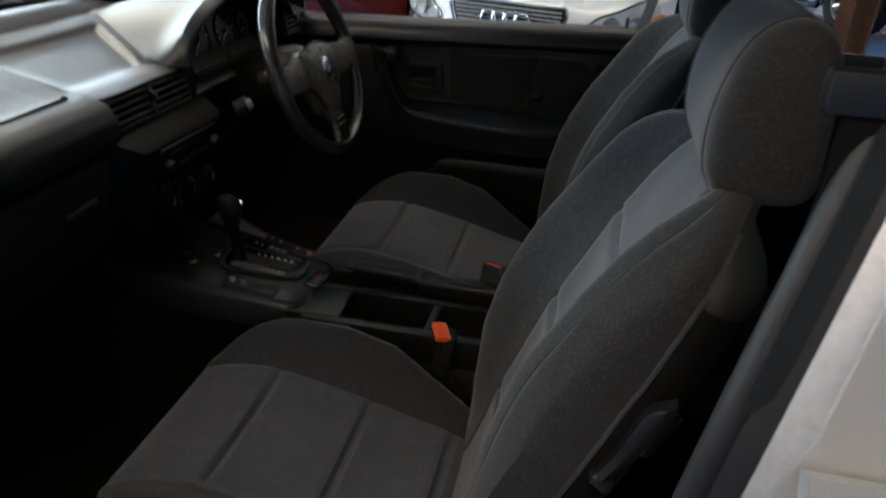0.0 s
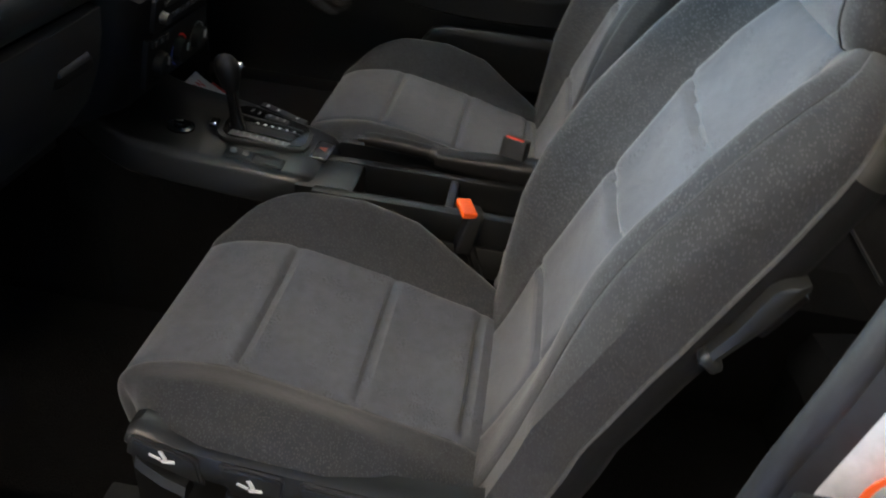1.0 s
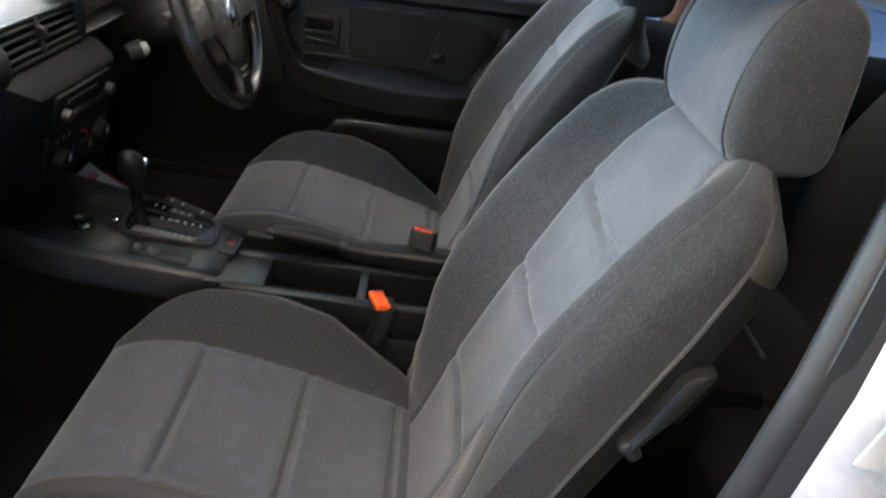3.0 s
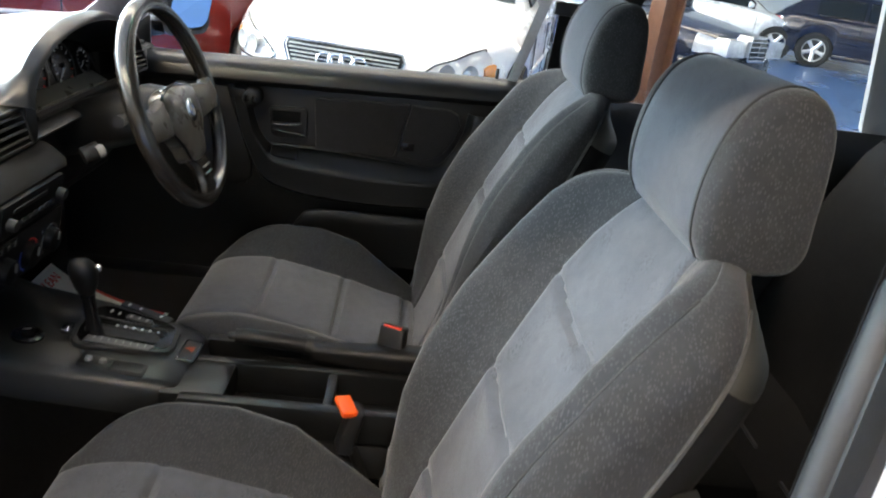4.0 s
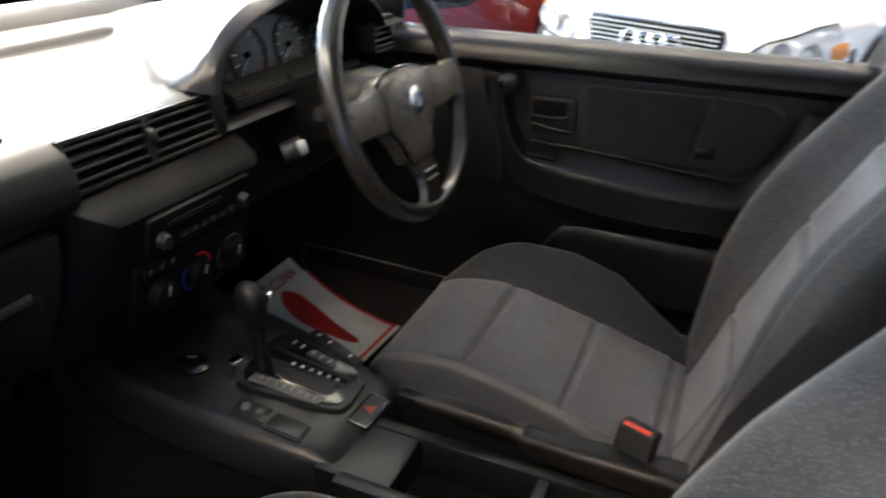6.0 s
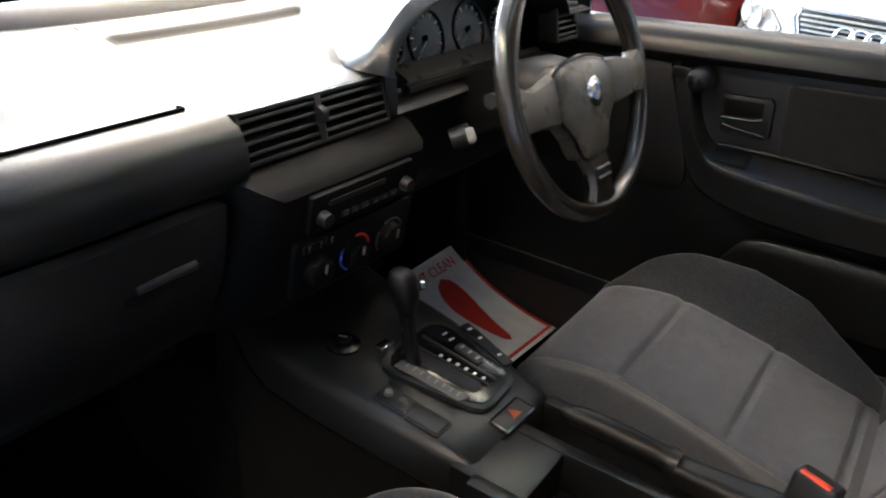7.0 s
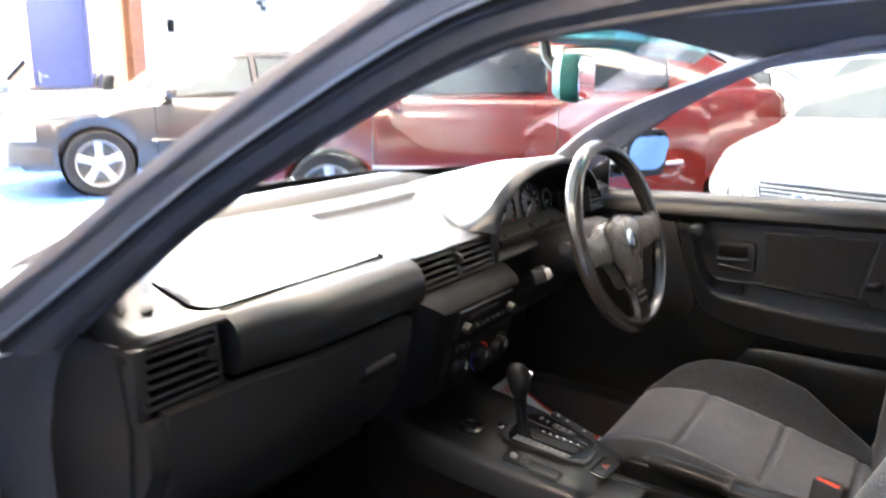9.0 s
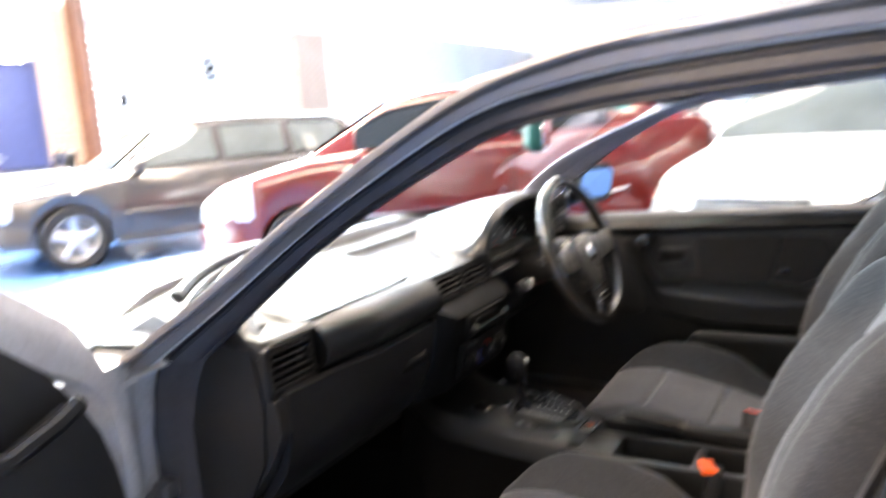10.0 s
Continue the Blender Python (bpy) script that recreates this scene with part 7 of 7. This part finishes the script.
            for f in (0.018, 0.042):
                part("reflector", lathe([(0.0, 0.002), (0.020, 0.004), (0.042, 0.014), (0.050, 0.020), (0.052, 0.014)], Matrix.Translation((L / 2 - f * L + 0.014, sg * (hw(f) * 0.97 + 0.012), 0.61)) @ pose(0, 0, 0, 0, 90, 0) @ pose(0, 0, 0, -sg * 38, 0, 0), 20), GREY_MARK, lamp, "pale reflector bowl")
        rows = [[(L / 2 - f * L, sg * (hw(f) * q + 0.006), z) for q, z in ((0.99, 0.66), (1.0, 0.74), (0.985, 0.86))] for f in (0.95, 0.965, 0.98, 0.995)]
        part("tail_lamp", thickened(loft(rows, False, False), 0.008), RED_LENS, c, "red tail lamp")
    part("bumper", loft([[(L / 2 - f * L + 0.02 * (1 - f / 0.1), sg * (hw(f) + 0.02 * (1 - f / 0.1)) * q, z) for q, z in ((1.0, 0.30), (1.0, 0.46), (0.97, 0.50), (0.90, 0.49), (0.90, 0.28))] for f, sg in [(f, 1) for f in (0.10, 0.06, 0.03, 0.012, 0.0)] + [(f, -1) for f in (0.0, 0.012, 0.03, 0.06, 0.10)]]), paint, c)
    part("lower_intake", box((L / 2 + 0.025, 0, 0.35), (0.03, 0.7, 0.09), 0.02), GLOSS_BLACK, c)
    if front == "rings":
        M = Matrix.Translation((L / 2 + 0.022, 0, 0.592)) @ Matrix(((0, 0, 1, 0), (1, 0, 0, 0), (0, 1, 0, 0), (0, 0, 0, 1)))
        gr = part("grille", plate([(-0.31, 0.085), (0.31, 0.085), (0.32, 0.05), (0.28, -0.072), (-0.28, -0.072), (-0.32, 0.05)], 0.05, M, 0.004), GLOSS_BLACK, c, "black slatted grille with four chrome rings")
        for k in range(7):
            z = 0.066 - 0.021 * k
            part("slat", moved(box((0, z, 0.006), (0.60 - 0.012 * max(0, k - 1), 0.008, 0.014), 0.002), M), GREY_MARK, gr)
        for k in range(4):
            part("ring", moved(tube([(-0.096 + 0.064 * k + 0.042 * math.cos(radians(12 * j)), 0.0 + 0.042 * math.sin(radians(12 * j)), 0.020 + 0.002 * k) for j in range(30)], 0.0065, 8, True), M), CHROME, gr)
        part("frame", moved(tube([(x, y, 0.004) for x, y in [(-0.315, 0.09), (0.315, 0.09), (0.33, 0.05), (0.285, -0.08), (-0.285, -0.08), (-0.33, 0.05)]], 0.008, 6, True), M), CHROME, gr)
    elif front == "upright":
        gr = part("grille", loft([[(L / 2 + dx, y * s, 0.625 + z * s) for y, z in rounded(0.42, 0.28, 0.04)] for dx, s in ((-0.12, 1.0), (0.045, 1.0), (0.05, 0.93), (0.03, 0.90))]), CHROME, c, "upright chrome grille")
        part("mesh", box((L / 2 + 0.036, 0, 0.625), (0.01, 0.36, 0.23), 0.004), GLOSS_BLACK, gr)
        for k in range(4):
            part("bar", box((L / 2 + 0.045, 0, 0.545 + 0.054 * k), (0.012, 0.36, 0.010), 0.003), CHROME, gr)
        part("bar", box((L / 2 + 0.046, 0, 0.625), (0.012, 0.012, 0.23), 0.003), CHROME, gr)
        for sg in (-1, 1):
            part("lamp_block", loft([[(L / 2 + dx, sg * (0.42 + y * s), 0.62 + z * s) for y, z in rounded(0.40, 0.19, 0.03)] for dx, s in ((-0.15, 1.0), (0.012, 1.0), (0.022, 0.94))]), LAMP_GLASS, c, "large rectangular headlamp")
    else:
        part("grille", box((L / 2 + 0.012, 0, 0.55), (0.03, 0.62, 0.09), 0.012), GLOSS_BLACK, c)
    return c


parked_car("silver_saloon", "pale silver saloon parked nose-on, with slatted grille and four rings", (5.16, -0.461), 167, (4.54, 1.78), WHITE_PAINT, "saloon", PALE_GLASS, "rings", 0.775, 0.40)
parked_car("red_hatchback", "glossy dark red car parked side-on", (4.39, 2.71), 121, (4.3, 1.72), RED_PAINT, "coupe", DARK_GLASS, "side", 0.93)
parked_car("grey_estate", "grey estate car with five-spoke alloy wheels", (4.76, 6.42), 154.5, (4.6, 1.80), GREY_PAINT, "wagon", PALE_GLASS)
parked_car("open_roadster", "pale open-top car with raised black windscreen frame", (4.65, 9.45), 154.5, (4.1, 1.70), BLUE_PAINT, "open")
parked_car("navy_saloon", "dark navy saloon with upright chrome grille", (9.35, -2.68), -141.5, (4.75, 1.74), NAVY_PAINT, "saloon", DARK_GLASS, "upright")
parked_car("white_hatchback", "white hatchback parked further off", (15.5, -6.6), -110, (4.2, 1.72), WHITE_PAINT, "hatch", DARK_GLASS)
parked_car("navy_hatchback", "dark blue hatchback parked further off", (14.2, -9.6), -115, (4.1, 1.70), NAVY_PAINT, "hatch", DARK_GLASS)
parked_car("pale_hatchback", "pale silver hatchback parked behind the red car", (9.2, 2.9), 120, (4.2, 1.72), WHITE_PAINT, "hatch", PALE_GLASS)

# outside of our own car: wheels, bumpers, lamps
for sd in (-1, 1):
    for y in (1.22, -1.34):
        car_wheel(body, (0, 0, 0), 0.30, sd, 5, pose(sd * 0.725, y, 0.30, 0, -90 * sd, 0))
        part("arch_liner", lathe([(0.335, -0.10), (0.335, 0.12), (0.32, 0.12), (0.05, 0.11)], pose(sd * 0.69, y, 0.30, 0, -90 * sd, 0), 24), RUBBER, body)
    lamp = part("headlamp", box((sd * 0.50, 2.075, 0.60), (0.36, 0.04, 0.12), 0.02, 3, (-8, 0, -sd * 5)), LAMP_GLASS, body, "clear glass headlamp")
    part("indicator", box((sd * 0.71, 2.05, 0.60), (0.07, 0.04, 0.11), 0.015, 3, (-8, 0, -sd * 30)), AMBER, lamp, "amber corner lens")
    gr_ = part("grille", loft([[(sd * 0.085 + x * s, 2.06 + dy, 0.605 + z * s) for x, z in rounded(0.15, 0.105, 0.035)] for dy, s in ((0.0, 1.0), (0.045, 1.0), (0.05, 0.88), (0.03, 0.86))]), CHROME, body, "chrome-edged grille opening")
    part("mesh", box((sd * 0.085, 2.088, 0.605), (0.12, 0.01, 0.08), 0.003), GLOSS_BLACK, gr_)
    part("tail_lamp", box((sd * 0.62, -1.965, 0.70), (0.26, 0.03, 0.15), 0.012), RED_LENS, body, "red tail lamp")
    part("door_handle", box((sd * 0.835, -0.42, 0.80), (0.02, 0.17, 0.035), 0.008), GLOSS_BLACK, body) if sd > 0 else None
part("front_bumper", box((0, 2.08, 0.42), (1.60, 0.16, 0.20), 0.06, 4), SILVER, body)
part("front_intake", box((0, 2.155, 0.37), (0.90, 0.03, 0.07), 0.02), GLOSS_BLACK, body)
part("rear_bumper", box((0, -1.98, 0.42), (1.60, 0.16, 0.22), 0.06, 4), SILVER, body)
